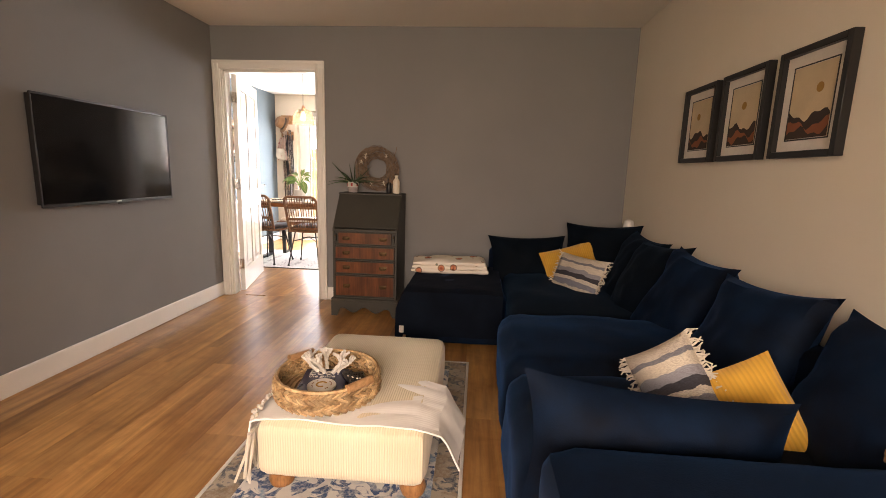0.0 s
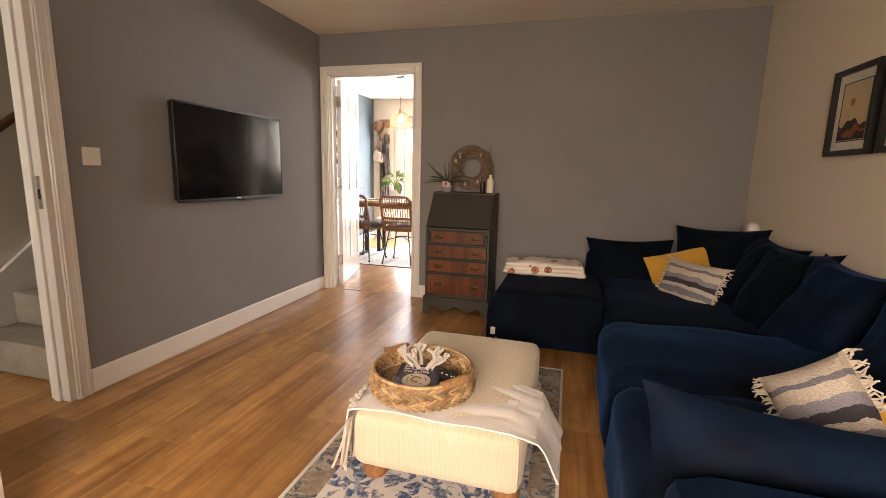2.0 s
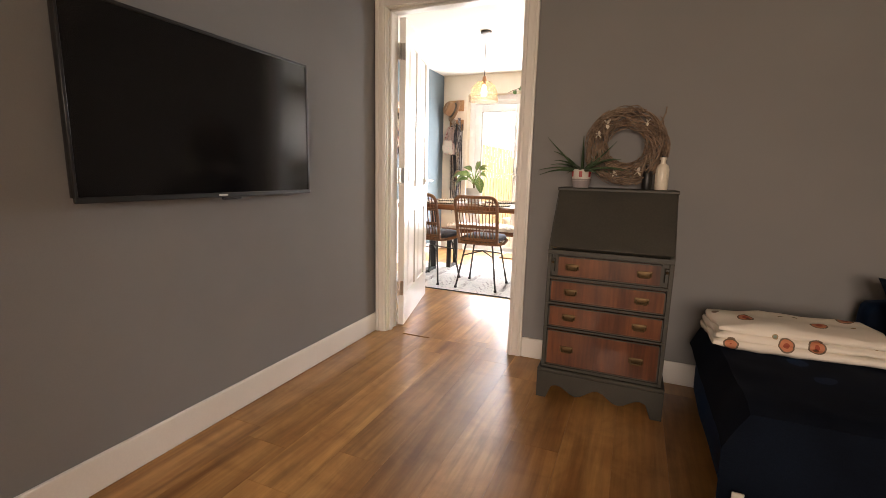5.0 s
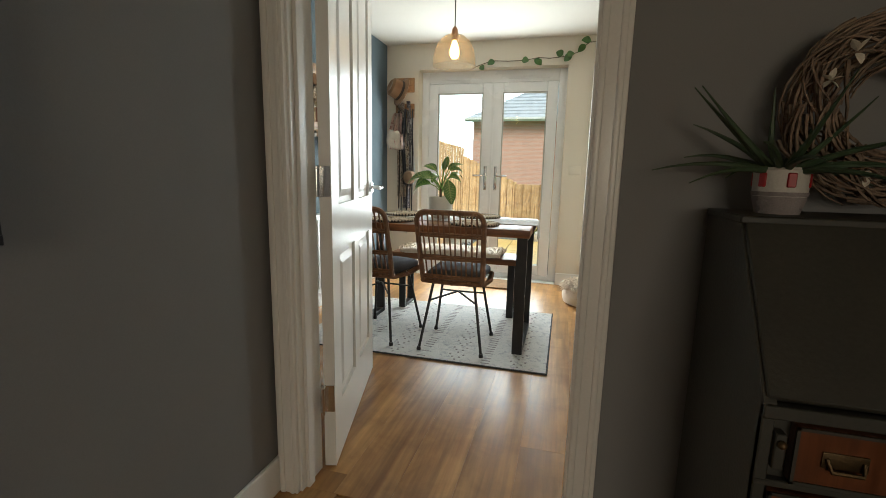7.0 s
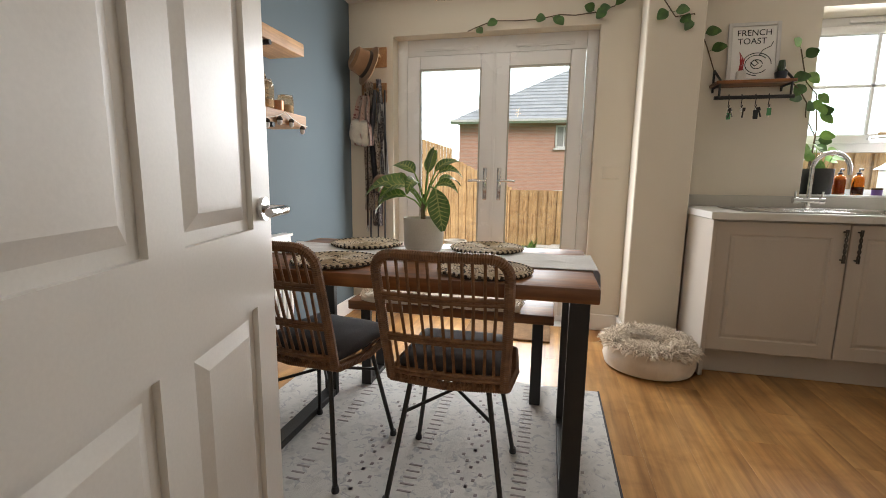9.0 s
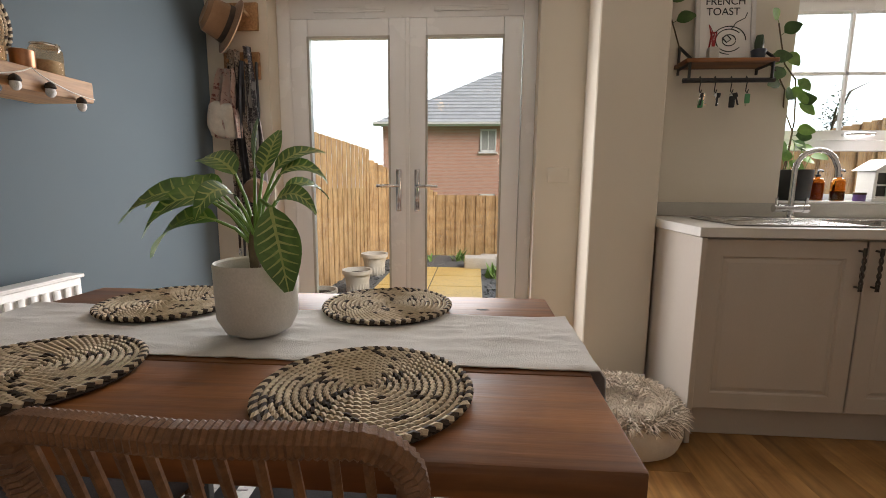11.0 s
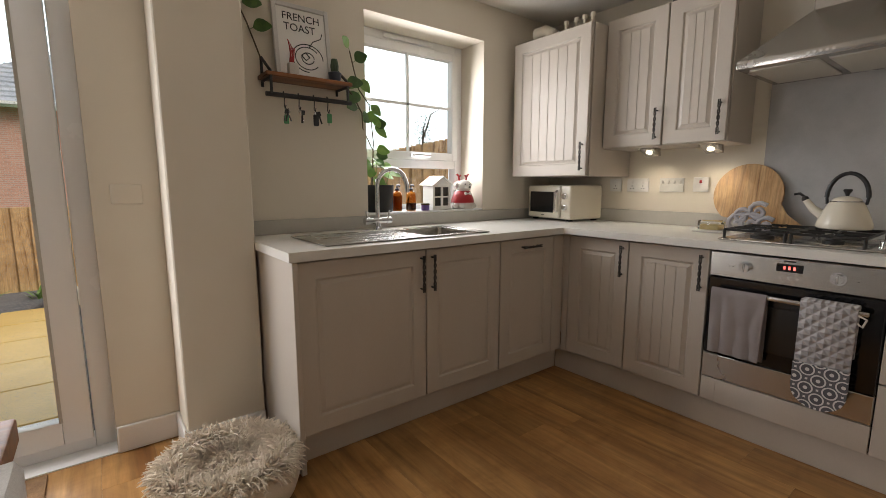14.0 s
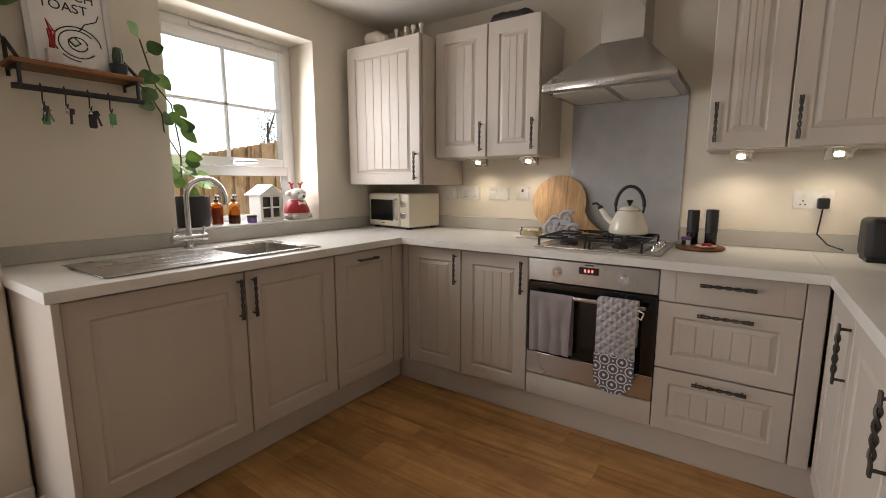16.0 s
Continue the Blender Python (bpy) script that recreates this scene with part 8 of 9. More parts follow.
tb = thing("dining_table", "reclaimed wood dining table on black steel frames", "table", (-2.235, 6.155, 0.009))
rnd = random.Random(17)
for i in range(3):
    y0 = -0.365 + 0.2435 * i
    bm = boxes(((-0.635 + rnd.uniform(0, 0.004), y0, 0.712), (0.622 - rnd.uniform(0, 0.004), y0 + 0.242, 0.757)), r=0.005, seg=2)
    part("top_board", bm, M["tabletop"], tb)
for x in (-0.53, 0.572):
    bm = boxes(((x - 0.03, -0.28, 0.0), (x + 0.03, -0.25, 0.711)), ((x - 0.03, 0.25, 0.0), (x + 0.03, 0.28, 0.711)), ((x - 0.03, -0.25, 0.0), (x + 0.03, 0.25, 0.03)), ((x - 0.03, -0.25, 0.681), (x + 0.03, 0.25, 0.711)), r=0.002)
    part("leg_frame", bm, M["matt_black"], tb, "black steel leg frame")
bm = bmesh.new()
for x, y, a, b in ((0.38, -0.12, 0.014, 0.007), (0.45, 0.24, 0.016, 0.007), (0.25, 0.26, 0.012, 0.006), (-0.3, -0.2, 0.018, 0.008), (0.15, -0.27, 0.015, 0.006), (0.3, -0.25, 0.03, 0.006)):
    vs = [bm.verts.new((x + a * math.cos(i * 0.524) * (1 + 0.2 * math.sin(3 * i)), y + b * math.sin(i * 0.524), 0.7574)) for i in range(12)]
    bm.faces.new(vs)
part("knot", bm, M["seagrass_dark"], tb, "dark knots in the wood", smooth=False)

rn = thing("table_runner", "pale grey linen runner along the table", "table runner", (-2.23, 6.19, 0.768))
bm = bmesh.new()
nu, nv = 110, 30
rows = []
for i in range(nu + 1):
    s = -0.64 + (1.27 + 0.1) * i / nu
    row = []
    for j in range(nv + 1):
        y = (j / nv - 0.5) * 0.29
        wv = 0.005 * noise.noise((s * 7, y * 34, 0)) + 0.002 * noise.noise((s * 24, y * 60, 2))
        k = s - 0.632
        if k > 0:
            x, z = 0.633 + 0.006 + 0.03 * k + 0.012 * math.sin(y * 28) * k * 4, -k
            y = y * (1 - 0.25 * k)
        else:
            x, z = s, 0.0015 + abs(wv) * 1.3
        row.append(bm.verts.new((x, y, z)))
    rows.append(row)
for a, b in zip(rows, rows[1:]):
    for j in range(nv):
        bm.faces.new((a[j], a[j + 1], b[j + 1], b[j]))
bmesh.ops.recalc_face_normals(bm, faces=bm.faces[:])
bmesh.ops.solidify(bm, geom=bm.faces[:], thickness=0.002)
part("cloth", bm, M["linen"], rn)


def placemat(at, rz):
    t = thing("placemat", "round braided seagrass placemat with dark edge", "placemat", at, rz, group="placemats on the table")
    pale, dark = bmesh.new(), bmesh.new()
    pitch, s, k = 0.0104, 0.012, 0
    rnd = random.Random(33)
    while True:
        a = math.sqrt(4 * math.pi * s / pitch)
        r_ = pitch * a / (2 * math.pi)
        if r_ > 0.152:
            break
        c = Vector((r_ * math.cos(a), r_ * math.sin(a), 0.0075))
        tg, ou = Vector((-math.sin(a), math.cos(a), 0)), Vector((math.cos(a), math.sin(a), 0))
        edge = r_ > 0.141
        bmx = dark if (k % 2 if edge else rnd.random() < 0.1) else pale
        lean = 0.003 if edge else 0.0022
        tube(bmx, [c - tg * 0.0062 - ou * lean, c + Vector((0, 0, 0.0022)), c + tg * 0.0062 + ou * lean], 0.0052 if edge else 0.0031, 5)
        s += 0.0108
        k += 1
    # plain dark disc added under the strands, so the gaps between them are dark
    base = bmesh.new()
    lathe(base, [(0.146, 0.0), (0.149, 0.003), (0.147, 0.0062), (0.004, 0.0062)], 40)
    part("backing", base, M["seagrass_dark"], t, "dark disc under the braid")
    tagged(part("pale_braid", pale, M["seagrass"], t), kind="stuff")
    tagged(part("dark_stitch", dark, M["seagrass_dark"], t, "dark brown stitches"), kind="stuff")
    return t


pm = placemat((-1.957, 5.94, 0.768), 0)
copy_thing(pm, pose(-2.49, 5.955, 0.768, 0, 0, 70))
copy_thing(pm, pose(-2.54, 6.345, 0.772, 0, 0, 150))
copy_thing(pm, pose(-2.015, 6.375, 0.772, 0, 0, 230))

hp = thing("house_plant", "large-leaved green plant in an off-white pot", "plant", (-2.231, 6.17, 0.7735))
bm = bmesh.new()
lathe(bm, [(0.044, 0), (0.062, 0.01), (0.075, 0.036), (0.078, 0.138), (0.076, 0.142), (0.072, 0.138), (0.07, 0.116), (0.004, 0.115)], 34)
part("pot", bm, M["ceramic"], hp, "off-white stoneware pot")
bm = bmesh.new()
lathe(bm, [(0.0695, 0.115), (0.05, 0.12), (0.004, 0.122)], 22)
part("soil", bm, M["soil"], hp)
part("trunk", tube(bmesh.new(), [(0.0, 0, 0.115), (-0.004, -0.003, 0.17), (0.002, 0, 0.23)], 0.011, 10, taper=0.006), M["stem"], hp)


def calathea():
    m, nt, b = nodes_of("veined_leaf")
    v = coords(nt, "Object")
    n1 = noise_tex(nt, v, 14, 4, 0.6, 1.0)
    r = ramp(nt, [(0.3, (0.035, 0.095, 0.016)), (0.55, (0.085, 0.19, 0.03)), (0.72, (0.18, 0.31, 0.06))])
    nt.links.new(n1, r.inputs["Fac"])
    nt.links.new(r.outputs["Color"], b.inputs["Base Color"])
    b.inputs["Roughness"].default_value = 0.42
    b.inputs["Subsurface Weight"].default_value = 0.1
    bump(nt, b, n1, 0.2, 0.004)
    return m


def leaf_veins(bm, base, out, length, width, droop=0.4, fold=0.15, seg=6, tip=0.9, facing=(0, 0, 1)):
    """Flat pale strips along a blade of leaf_blade's shape: the midrib and paired side veins, on both faces."""
    base, out = Vector(base), Vector(out).normalized()
    side = out.cross(Vector(facing))
    side = side.normalized() if side.length > 1e-3 else Vector((1, 0, 0))
    mid, ups, ws, p, d = [], [], [], base.copy(), out.copy()
    for i in range(seg + 1):
        ws.append(width * math.sin(math.pi * min(1, 0.04 + (i / seg) ** 0.8 * tip)) * 0.5)
        mid.append(p.copy()), ups.append(side.cross(d).normalized())
        p = p + d * (length / seg)
        d = (d + Vector((0, 0, -droop * 2 / seg))).normalized()

    def strip(pts, w0, w1, across, lift):
        n = len(pts) - 1
        row = [(bm.verts.new(q - across * (w0 + (w1 - w0) * i / n) + lift), bm.verts.new(q + across * (w0 + (w1 - w0) * i / n) + lift)) for i, q in enumerate(pts)]
        for a, b in zip(row, row[1:]):
            bm.faces.new((a[0], a[1], b[1], b[0]))

    for face in (-1, 1):
        lift = ups[seg // 2] * 0.0007 * face
        strip(mid, 0.0034, 0.001, side, lift)
        for i in range(1, seg - 1):
            for s in (-1, 1):
                tipp = mid[i + 1] + (side * s + ups[i + 1] * fold) * ws[i + 1] * 0.86
                fwd = (mid[i + 1] - mid[i]).normalized()
                strip([mid[i], mid[i].lerp(tipp, 0.5) + fwd * 0.001, tipp], 0.0028, 0.0009, fwd, lift)


veined = calathea()
rnd = random.Random(77)
stalks = [(185, 1.5, 0.12, 0.14, 0.7), (205, 1.1, 0.12, 0.15, 0.75), (165, 1.2, 0.12, 0.14, 0.8), (222, 1.0, 0.09, 0.14, 0.95), (150, 2.0, 0.12, 0.12, 0.5), (195, 0.8, 0.09, 0.14, 0.95),
          (80, 4.0, 0.14, 0.10, 0.2), (300, 3.6, 0.14, 0.10, 0.3), (20, 3.0, 0.13, 0.10, 0.6), (0, 2.0, 0.12, 0.10, 0.9), (338, 1.7, 0.11, 0.10, 0.9), (30, 1.8, 0.12, 0.09, 0.9), (262, 1.4, 0.10, 0.11, 1.0)]
for i, (az, up, st_, ln, dr_) in enumerate(stalks):
    d = Vector((math.cos(radians(az)), math.sin(radians(az)) * 0.85, up)).normalized()
    p0 = Vector((0.002, 0, 0.165 + 0.009 * (i % 5)))
    p1 = p0 + d * st_
    lf = part("leaf", tube(bmesh.new(), [p0, p0.lerp(p1, 0.5) + Vector((0, 0, 0.012)), p1], 0.004, 6, taper=0.0028), M["leaf_pale"], hp, "pale leaf stalk with veined blade")
    bm = bmesh.new()
    shape = (p1, Vector((d.x, d.y, d.z * 0.4)), ln * 1.08, ln * 0.5, dr_ * 1.15, 0.2, 9, 0.9, (-0.3 * d.y, -0.55, 0.8))
    leaf_blade(bm, *shape)
    part("blade", bm, veined, lf)
    bm = bmesh.new()
    leaf_veins(bm, *shape)
    part("vein", bm, M["vein"], lf, "pale green leaf veins")
p1 = Vector((0.06, -0.055, 0.25))                     # one large leaf hangs over the rim
lf = part("leaf", tube(bmesh.new(), [(0.005, 0, 0.2), (0.03, -0.03, 0.262), p1], 0.004, 6), M["leaf_pale"], hp, "pale leaf stalk with veined blade")
bm = bmesh.new()
shape = (p1, (0.2, -0.05, -1), 0.155, 0.082, 0.0, 0.12, 10, 0.9, (0.2, -1, 0))
leaf_blade(bm, *shape)
part("blade", bm, veined, lf)
bm = bmesh.new()
leaf_veins(bm, *shape)
part("vein", bm, M["vein"], lf, "pale green leaf veins")

bn = thing("bench", "wooden bench with black steel legs and sheepskin", "bench", (-2.2, 6.66, 0.009))
part("seat_board", boxes(((-0.52, -0.14, 0.405), (0.48, 0.14, 0.45)), r=0.005, seg=2), M["tabletop"], bn)
for x in (-0.44, 0.41):
    part("leg_frame", boxes(((x - 0.025, -0.11, 0), (x + 0.025, -0.085, 0.405)), ((x - 0.025, 0.085, 0), (x + 0.025, 0.11, 0.405)), ((x - 0.025, -0.085, 0), (x + 0.025, 0.085, 0.025)), r=0.002), M["matt_black"], bn)
sk_ = thing("sheepskin", "cream sheepskin laid over the bench", "sheepskin", (-2.2, 6.66, 0.46))
part("hide", soft(bmesh.new(), (-0.45, -0.15, 0), (0.33, 0.15, 0.035), 14, 0.016, 0.01, 0.012, 14), M["fur"], sk_)
rnd = random.Random(12)
bm = bmesh.new()
for i in range(900):
    p = Vector((rnd.uniform(-0.46, 0.34), rnd.uniform(-0.155, 0.15), 0.025))
    d = Vector((rnd.uniform(-1, 1), rnd.uniform(-1, 0.6), 0.9)).normalized()
    s = d.orthogonal().normalized() * 0.005
    v = [bm.verts.new(q) for q in (p - s, p + s, p + d * rnd.uniform(0.02, 0.04))]
    bm.faces.new(v)
tagged(part("fleece", bm, M["fur"], sk_), kind="stuff")

dr_ = thing("dining_rug", "pale grey and cream patterned rug under the table", "rug", (-2.262, 6.22, 0.001))
part("woven_field", boxes(((-0.78, -0.555, 0), (0.78, 0.555, 0.008)), r=0.003), M["rug_pale"], dr_)
part("edge_binding", boxes(((-0.785, -0.562, 0), (0.785, -0.553, 0.0088)), ((0.778, -0.562, 0), (0.787, 0.562, 0.0088)), r=0.002), M["seat_pad"], dr_)
rnd = random.Random(41)
bm = bmesh.new()
for row, (x0, kind) in enumerate(((0.62, 0), (0.44, 1), (0.26, 0), (0.06, 1), (-0.12, 0), (-0.34, 1), (-0.55, 0))):
    for i in range(30):
        y = -0.53 + i * 0.036
        if kind == 0:
            for s in (-1, 1):
                box(bm, (x0 + s * 0.02 * (i % 3) - 0.006, y, 0.0078), (x0 + s * 0.02 * (i % 3) + 0.006, y + 0.014, 0.0092))
        elif rnd.random() < 0.8:
            box(bm, (x0 - 0.025, y, 0.0078), (x0 + 0.025, y + 0.008, 0.0092))
tagged(part("woven_motif", bm, M["grey_cloth"], dr_, "grey woven motifs"), kind="stuff")
single("doormat", boxes(((-2.3, 7.42, 0.001), (-1.72, 7.77, 0.016)), r=0.004, seg=2), surface("coir", (0.16, 0.085, 0.035), (0.30, 0.17, 0.075), 12, 0.98, 0, 200, 0.8, spread=0.2), "brown coir doormat by the garden doors", "doormat")

# pendant lamp
pd = thing("pendant_lamp", "clear glass dome pendant lamp with copper cap, lit", "lamp", (-2.155, 6.13, KH))
bm = bmesh.new()
lathe(bm, [(0.05, -0.001), (0.05, -0.018), (0.045, -0.022), (0.004, -0.024)], 24)
part("ceiling_rose", bm, M["pewter"], pd)
part("cord", tube(bmesh.new(), [(0, 0, -0.02), (0, 0, -0.4)], 0.0035, 8), M["pewter"], pd)
bm = bmesh.new()
lathe(bm, [(0.008, -0.385), (0.018, -0.4), (0.021, -0.425), (0.021, -0.455), (0.012, -0.465)], 20)
part("cap", bm, M["copper"], pd, "copper lamp holder")
bm = bmesh.new()
prof = [(0.022, -0.428), (0.06, -0.44), (0.1, -0.475), (0.122, -0.525), (0.13, -0.58), (0.132, -0.615)]
seg = 32
rings = [[bm.verts.new((r_ * math.cos(2 * math.pi * i / seg), r_ * math.sin(2 * math.pi * i / seg), z)) for i in range(seg)] for r_, z in prof]
skin(bm, rings, False)
bmesh.ops.solidify(bm, geom=bm.faces[:], thickness=0.003)
gs = part("shade", bm, M["smoke"], pd, "clear glass dome shade")
gs.visible_shadow = False
bm = bmesh.new()
lathe(bm, [(0.012, -0.465), (0.02, -0.49), (0.03, -0.525), (0.028, -0.55), (0.015, -0.567), (0.003, -0.57)], 18)
part("light_bulb", bm, M["bulb"], pd, "glowing warm filament bulb")

# shelves on the blue wall
def shelf_plank(z0, label):
    s = thing("wall_shelf", label, "shelf", (KX0, 6.05, z0), group="shelves on the blue wall")
    part("board", boxes(((0.001, -0.72, 0), (0.21, 0.735, 0.065)), r=0.004, seg=2), M["oak"], s)
    for y in (-0.45, 0.42):
        bm = bmesh.new()
        tube(bm, [(0.03, y, -0.012), (0.22, y, -0.012)], 0.012, 10)
        tube(bm, [(0.002, y, -0.07), (0.03, y, -0.068), (0.05, y, -0.05), (0.05, y, -0.014)], 0.012, 10)
        tube(bm, [(0.001, y, -0.07), (0.008, y, -0.07)], 0.032, 18)
        part("pipe_bracket", bm, M["matt_black"], s, "black iron pipe bracket")
    return s


shelf_plank(1.32, "thick pine wall shelf with jars and a garland")
shelf_plank(1.69, "thick pine wall shelf above the first")


def clip_jar(y, r, h, fill, fm, label):
    t = thing("storage_jar", label, "jar", (KX0 + 0.14, y, 1.3855), group="jars on the shelf")
    bm = bmesh.new()
    prof = [(r * 0.9, 0), (r, 0.008), (r, h * 0.78), (r * 0.86, h * 0.86), (r * 0.86, h * 0.9)]
    rings = [[bm.verts.new((q * math.cos(2 * math.pi * i / 22), q * math.sin(2 * math.pi * i / 22), z)) for i in range(22)] for q, z in prof]
    skin(bm, rings, False)
    bm.faces.new(rings[0][::-1])
    part("glass", bm, M["smoke"], t, "clear glass").visible_shadow = False
    bm = bmesh.new()
    lathe(bm, [(r * 0.88, h * 0.91), (r * 0.9, h * 0.95), (r * 0.5, h), (0.004, h)], 22)
    part("lid", bm, M["smoke"], t, "glass clip lid").visible_shadow = False
    bm = bmesh.new()
    tube(bm, [(r * 0.88 * math.cos(a * 0.3), r * 0.88 * math.sin(a * 0.3), h * 0.9) for a in range(22)], 0.0025, 5)
    tube(bm, [(r * 0.9, 0, h * 0.7), (r * 1.1, 0, h * 0.8), (r * 0.9, 0, h * 0.97)], 0.0025, 5)
    part("wire_clip", bm, M["chrome"], t)
    if fill:
        bm = bmesh.new()
        lathe(bm, [(r * 0.88, 0.004), (r * 0.95, 0.01), (r * 0.95, h * fill), (r * 0.5, h * fill * 1.08), (0.004, h * fill)], 20)
        part("contents", bm, fm, t)


clip_jar(6.70, 0.042, 0.1, 0.45, M["seagrass"], "small clip-top jar of oats")
clip_jar(6.50, 0.058, 0.14, 0.3, M["basket"], "clip-top glass jar with brown grains")
clip_jar(6.36, 0.066, 0.175, 0.22, plain("red_lentils", (0.45, 0.12, 0.05), 0.8), "large clip-top glass jar with red lentils")
clip_jar(6.07, 0.05, 0.13, 0.5, M["seagrass"], "clip-top glass jar of pasta")
cd = thing("candle_cup", "small copper candle cup on the shelf", "candle", (KX0 + 0.15, 6.615, 1.3855))
bm = bmesh.new()
lathe(bm, [(0.026, 0), (0.029, 0.004), (0.03, 0.055), (0.027, 0.056), (0.026, 0.045), (0.003, 0.044)], 20)
part("cup", bm, M["copper"], cd)
lp = thing("clay_lantern", "pierced terracotta and cream candle lantern", "lantern", (KX0 + 0.13, 6.215, 1.3855))
bm = bmesh.new()
lathe(bm, [(0.055, 0), (0.057, 0.004), (0.056, 0.11)], 26)
part("body", bm, plain("dusty_terracotta", (0.30, 0.15, 0.11), 0.8), lp)
bm = bmesh.new()
lathe(bm, [(0.0565, 0.11), (0.054, 0.17), (0.05, 0.171), (0.05, 0.12)], 26)
part("rim_band", bm, M["seagrass"], lp)
for k in range(3):
    for i in range(14):
        a = (i + 0.5 * (k % 2)) * 0.449
        part("hole", ball(bmesh.new(), (0.0555 * math.cos(a), 0.0555 * math.sin(a), 0.122 + 0.018 * k), 0.005, 6), M["seagrass_dark"], lp)
bm = bmesh.new()
tube(bm, [(0.05, -0.012, 0.06), (0.0585, -0.014, 0.06)], 0.027, 18)
part("opening", bm, M["seagrass_dark"], lp)
for y, r_ in ((6.53, 0.14), (6.42, 0.1)):
    sm = copy_thing(pm, Matrix.Translation((KX0 + 0.045, y, 1.3855 + 0.14)) @ Matrix.Rotation(radians(80), 4, "Y") @ Matrix.Rotation(1.0, 4, "Z"))
    sm["label"], sm["group"] = "round braided seagrass mat leaning on the wall", "mats on the shelf"
    sm.location.z = 1.3855 + 0.149
gd_ = thing("acorn_garland", "string of felt acorns hung along the shelf edge", "garland", (KX0 + 0.22, 6.35, 1.36))
pts = []
for i in range(41):
    s = i / 40
    pts.append((0.004, -0.6 + 1.02 * s, 0.02 - 0.05 * abs(math.sin(s * math.pi * 2.5)) ** 0.8))
part("string", tube(bmesh.new(), pts, 0.002, 5), M["fringe"], gd_)
for i in range(2, 40, 4):
    x, y, z = pts[i]
    ac = part("acorn", ball(bmesh.new(), (x, y, z - 0.032), 0.0135, 10, 1.25), M["linen"], gd_)
    bm = bmesh.new()
    lathe(bm, [(0.0125, -0.024), (0.015, -0.02), (0.011, -0.01), (0.003, -0.004)], 12, (x, y, z))
    part("cap", bm, M["soil"], ac)

# radiator
ra = thing("radiator", "white panel radiator under the shelves", "radiator", (KX0 + 0.03, 5.95, 0.15))
part("panel", boxes(((0.0, -0.85, 0.0), (0.05, 0.85, 0.585)), r=0.006, seg=2), M["gloss_white"], ra)
for i in range(42):
    y = -0.825 + i * 0.04
    part("flute", boxes(((0.049, y, 0.03), (0.06, y + 0.024, 0.555)), r=0.005, seg=2), M["gloss_white"], ra)
part("top_grille", boxes(((-0.004, -0.852, 0.58), (0.064, 0.852, 0.594)), r=0.003), M["gloss_white"], ra)
part("bracket", boxes(((-0.03, -0.6, 0.1), (0.0, -0.57, 0.5)), ((-0.03, 0.57, 0.1), (0.0, 0.6, 0.5))), M["gloss_white"], ra)
for y in (-0.82, 0.82):
    part("pipe", tube(bmesh.new(), [(0.02, y, 0.02), (0.02, y, -0.149)], 0.0075, 10), M["chrome"], ra)

# coat hooks with hat, scarves and leads
hk = thing("coat_rack", "pair of oak hook boards on the wall", "coat rack", (-3.08, KY1, 1.6))
for z in (0.27, 0.02):
    part("board", boxes(((-0.1, -0.018, z), (0.1, -0.001, z + 0.14)), r=0.003), M["oak"], hk)
    for x in (-0.05, 0.05):
        part("peg", tube(bmesh.new(), [(x, -0.018, z + 0.07), (x, -0.07, z + 0.085)], 0.009, 10), M["oak"], hk)
ht = thing("straw_hat", "tan felt hat hung on the coat hooks", "hat", m=pose(-3.1, KY1 - 0.1, 1.87, 70, 10, -48))
bm = bmesh.new()
lathe(bm, [(0.142, -0.02), (0.145, -0.014), (0.098, 0.0), (0.094, 0.02), (0.086, 0.1), (0.06, 0.118), (0.004, 0.108)], 28)
part("crown", bm, surface("tan_felt", (0.22, 0.115, 0.055), (0.31, 0.175, 0.09), 8, 0.95, 0, 200, 0.4, sheen=0.3), ht)
bm = bmesh.new()
lathe(bm, [(0.0985, 0.001), (0.0955, 0.024)], 28)
part("band", bm, M["seagrass_dark"], ht)


def scarf(x, w, z0, z1, mt, label, seed, y=0.055, name="scarf"):
    t = thing(name, label, name, (x, KY1 - y, z0), group="things on the coat hooks")
    bm = bmesh.new()
    n, k = 28, 9
    rows = []
    for i in range(n + 1):
        s = i / n
        z = -(z0 - z1) * s
        ww = w * (0.45 + 0.55 * min(1, s * 2.2)) * (1 + 0.12 * math.sin(seed + s * 9))
        row = []
        for j in range(k + 1):
            u = j / k - 0.5
            row.append(bm.verts.new((u * ww + 0.014 * math.sin(seed * 2 + s * 5), -0.018 * math.cos(u * 14 + seed) - 0.01 * noise.noise((u * 4, s * 5, seed)), z)))
        rows.append(row)
    for a, b in zip(rows, rows[1:]):
        for j in range(k):
            bm.faces.new((a[j], a[j + 1], b[j + 1], b[j]))
    bmesh.ops.solidify(bm, geom=bm.faces[:], thickness=0.005)
    part("cloth", bm, mt, t)
    return t


spot = carpet_pattern("leopard_cotton", (0.62, 0.52, 0.42), (0.05, 0.035, 0.03), (0.36, 0.26, 0.18), 55, 0.5)
pink = carpet_pattern("dusty_pink_floral", (0.68, 0.50, 0.43), (0.30, 0.10, 0.09), (0.70, 0.60, 0.53), 34, 0.55)
mono = carpet_pattern("black_white_dots", (0.10, 0.09, 0.10), (0.62, 0.58, 0.54), (0.3, 0.28, 0.28), 70, 0.54)
scarf(-3.14, 0.15, 1.66, 1.3, pink, "dusty pink floral scarf on the coat hooks", 1.0, 0.085)
scarf(-3.09, 0.12, 1.76, 0.82, spot, "brown patterned scarf hanging from the hooks", 2.2, 0.06)
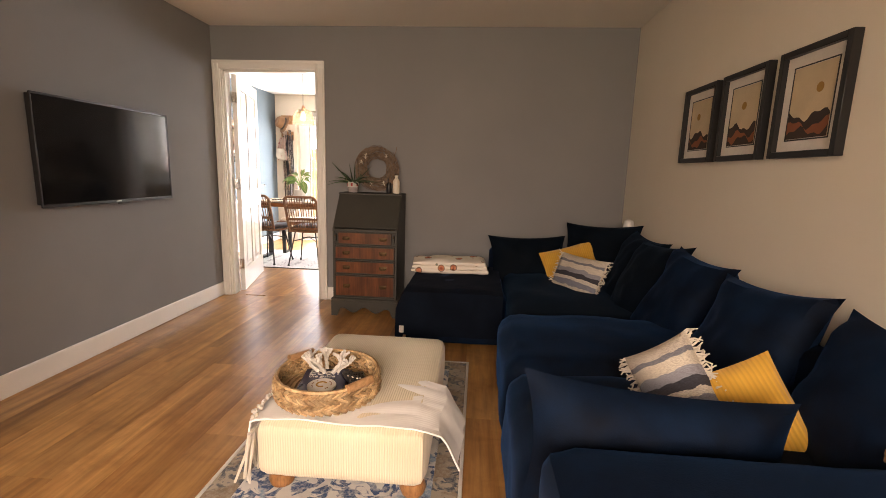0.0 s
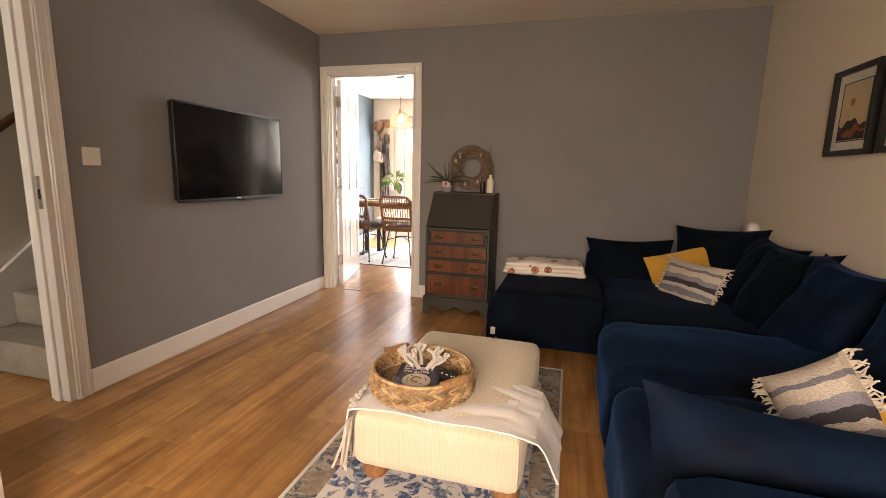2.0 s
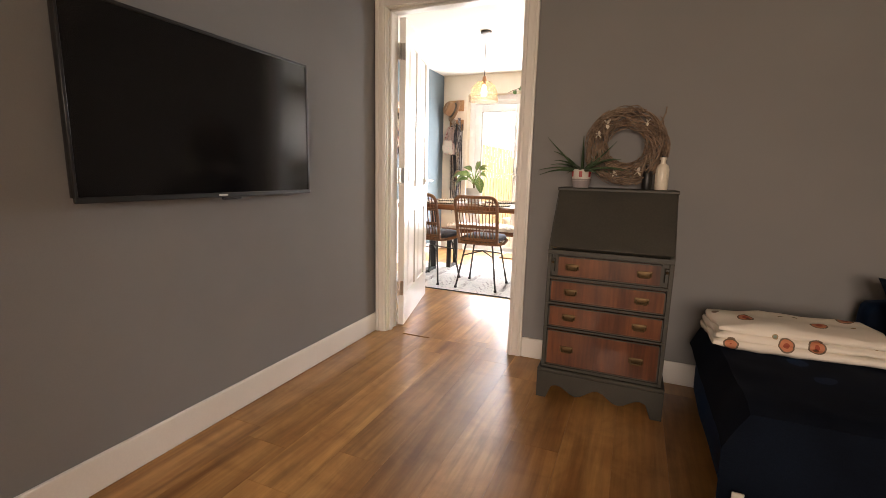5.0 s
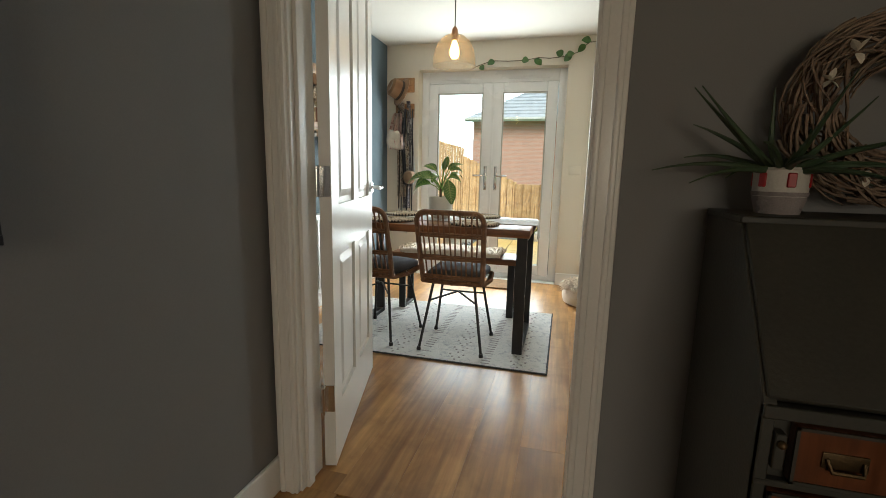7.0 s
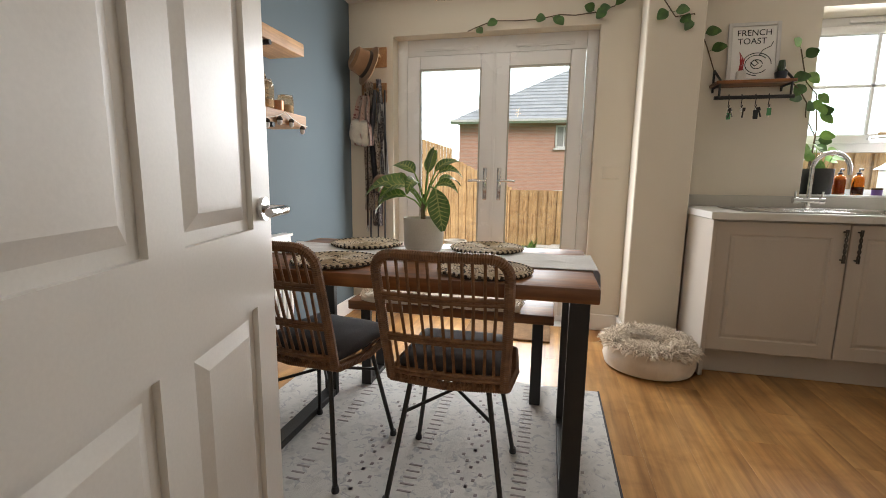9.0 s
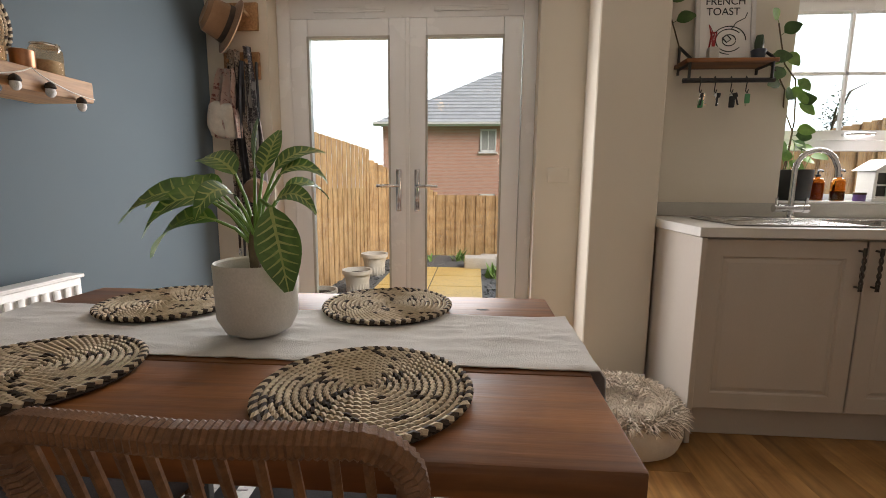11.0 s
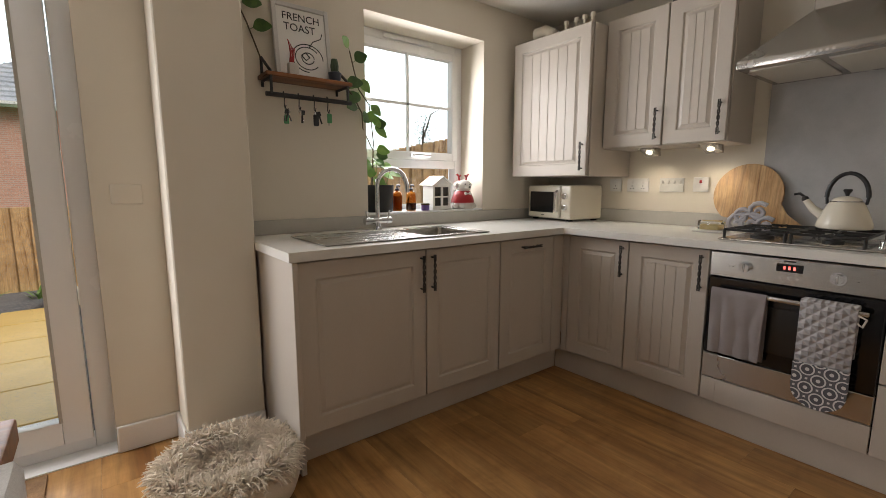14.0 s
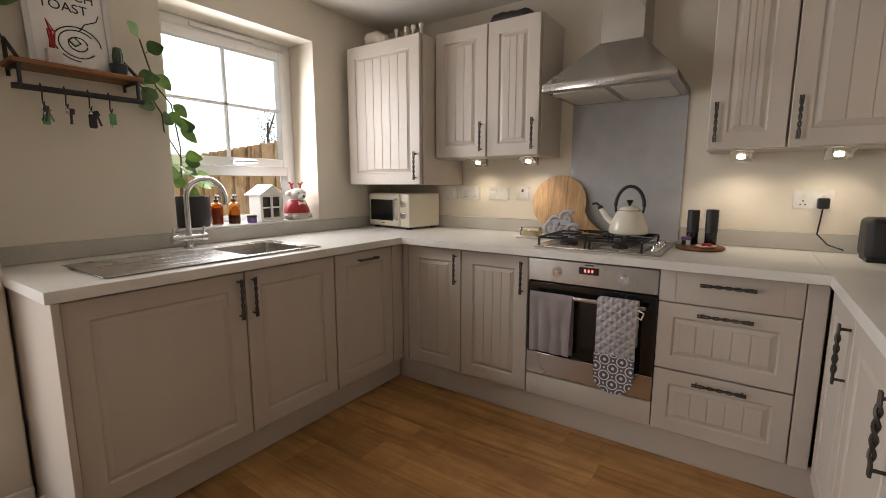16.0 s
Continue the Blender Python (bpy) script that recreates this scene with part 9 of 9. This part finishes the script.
scarf(-3.035, 0.09, 1.78, 0.7, mono, "black and white patterned scarf hanging from the hooks", 3.1, 0.05)
scarf(-3.06, 0.05, 1.7, 0.95, M["seat_pad"], "dark grey scarf hanging from the hooks", 4.4, 0.075)
scarf(-3.0, 0.08, 1.6, 0.95, M["linen"], "pale linen cloth hanging from the hooks", 5.0, 0.045)
bg = thing("cloth_bag", "small cream cloth bag hung on the hooks", "bag", (-3.175, KY1 - 0.06, 1.32))
part("bag", soft(bmesh.new(), (-0.075, -0.045, -0.02), (0.075, 0.035, 0.17), 10, 0.035, 0, 0.014, 12), M["fringe"], bg)
part("drawstring", tube(bmesh.new(), [(0, 0, 0.155), (0.03, 0.0, 0.25), (0.045, 0.0, 0.36)], 0.004, 6), M["seagrass_dark"], bg)
tc = thing("tan_cap", "tan cap hanging among the scarves", "cap", m=pose(-3.0, KY1 - 0.075, 1.02, 75, 0, 0))
part("cap", lathe(bmesh.new(), [(0.07, 0), (0.066, 0.03), (0.045, 0.06), (0.004, 0.07)], 22), surface("tan_cotton", (0.16, 0.10, 0.06), (0.24, 0.15, 0.09), 10, 0.95), tc)
for x, z1, mt in ((-3.1, 0.55, "seat_pad"), (-3.04, 0.48, "black"), (-2.985, 0.5, "black"), (-3.125, 0.7, "seagrass_dark")):
    ld = thing("dog_lead", "dark webbing lead hanging to knee height", "lead", (x, KY1 - 0.045, 1.7), group="leads on the coat hooks")
    bm = bmesh.new()
    tube(bm, [(0, 0, 0), (0.006, -0.01, -0.5 * (1.7 - z1)), (0, -0.012, z1 - 1.7)], 0.007, 6)
    part("strap", bm, M[mt], ld)
    bm = bmesh.new()
    tube(bm, [(0.0, -0.012, z1 - 1.7), (0.008, -0.012, z1 - 1.725), (0, -0.012, z1 - 1.75), (-0.008, -0.012, z1 - 1.725), (0, -0.012, z1 - 1.7)], 0.0035, 6)
    part("clip", bm, M["chrome"], ld)

# bin by the side run
bi = thing("pedal_bin", "grey bin with dark lid by the worktop's end", "bin", (-0.9, 5.1, 0.001))
bm = bmesh.new()
lathe(bm, [(0.12, 0), (0.13, 0.01), (0.14, 0.56)], 28)
part("body", bm, M["steel"], bi)
bm = bmesh.new()
lathe(bm, [(0.145, 0.56), (0.145, 0.59), (0.12, 0.62), (0.004, 0.63)], 28)
part("lid", bm, M["matt_black"], bi)

# ---- floor planks ----
planks(-2.5, LX1, LY0, LY1 + 0.02)
planks(KX0, KX1, LY1 + 0.02, KY1)
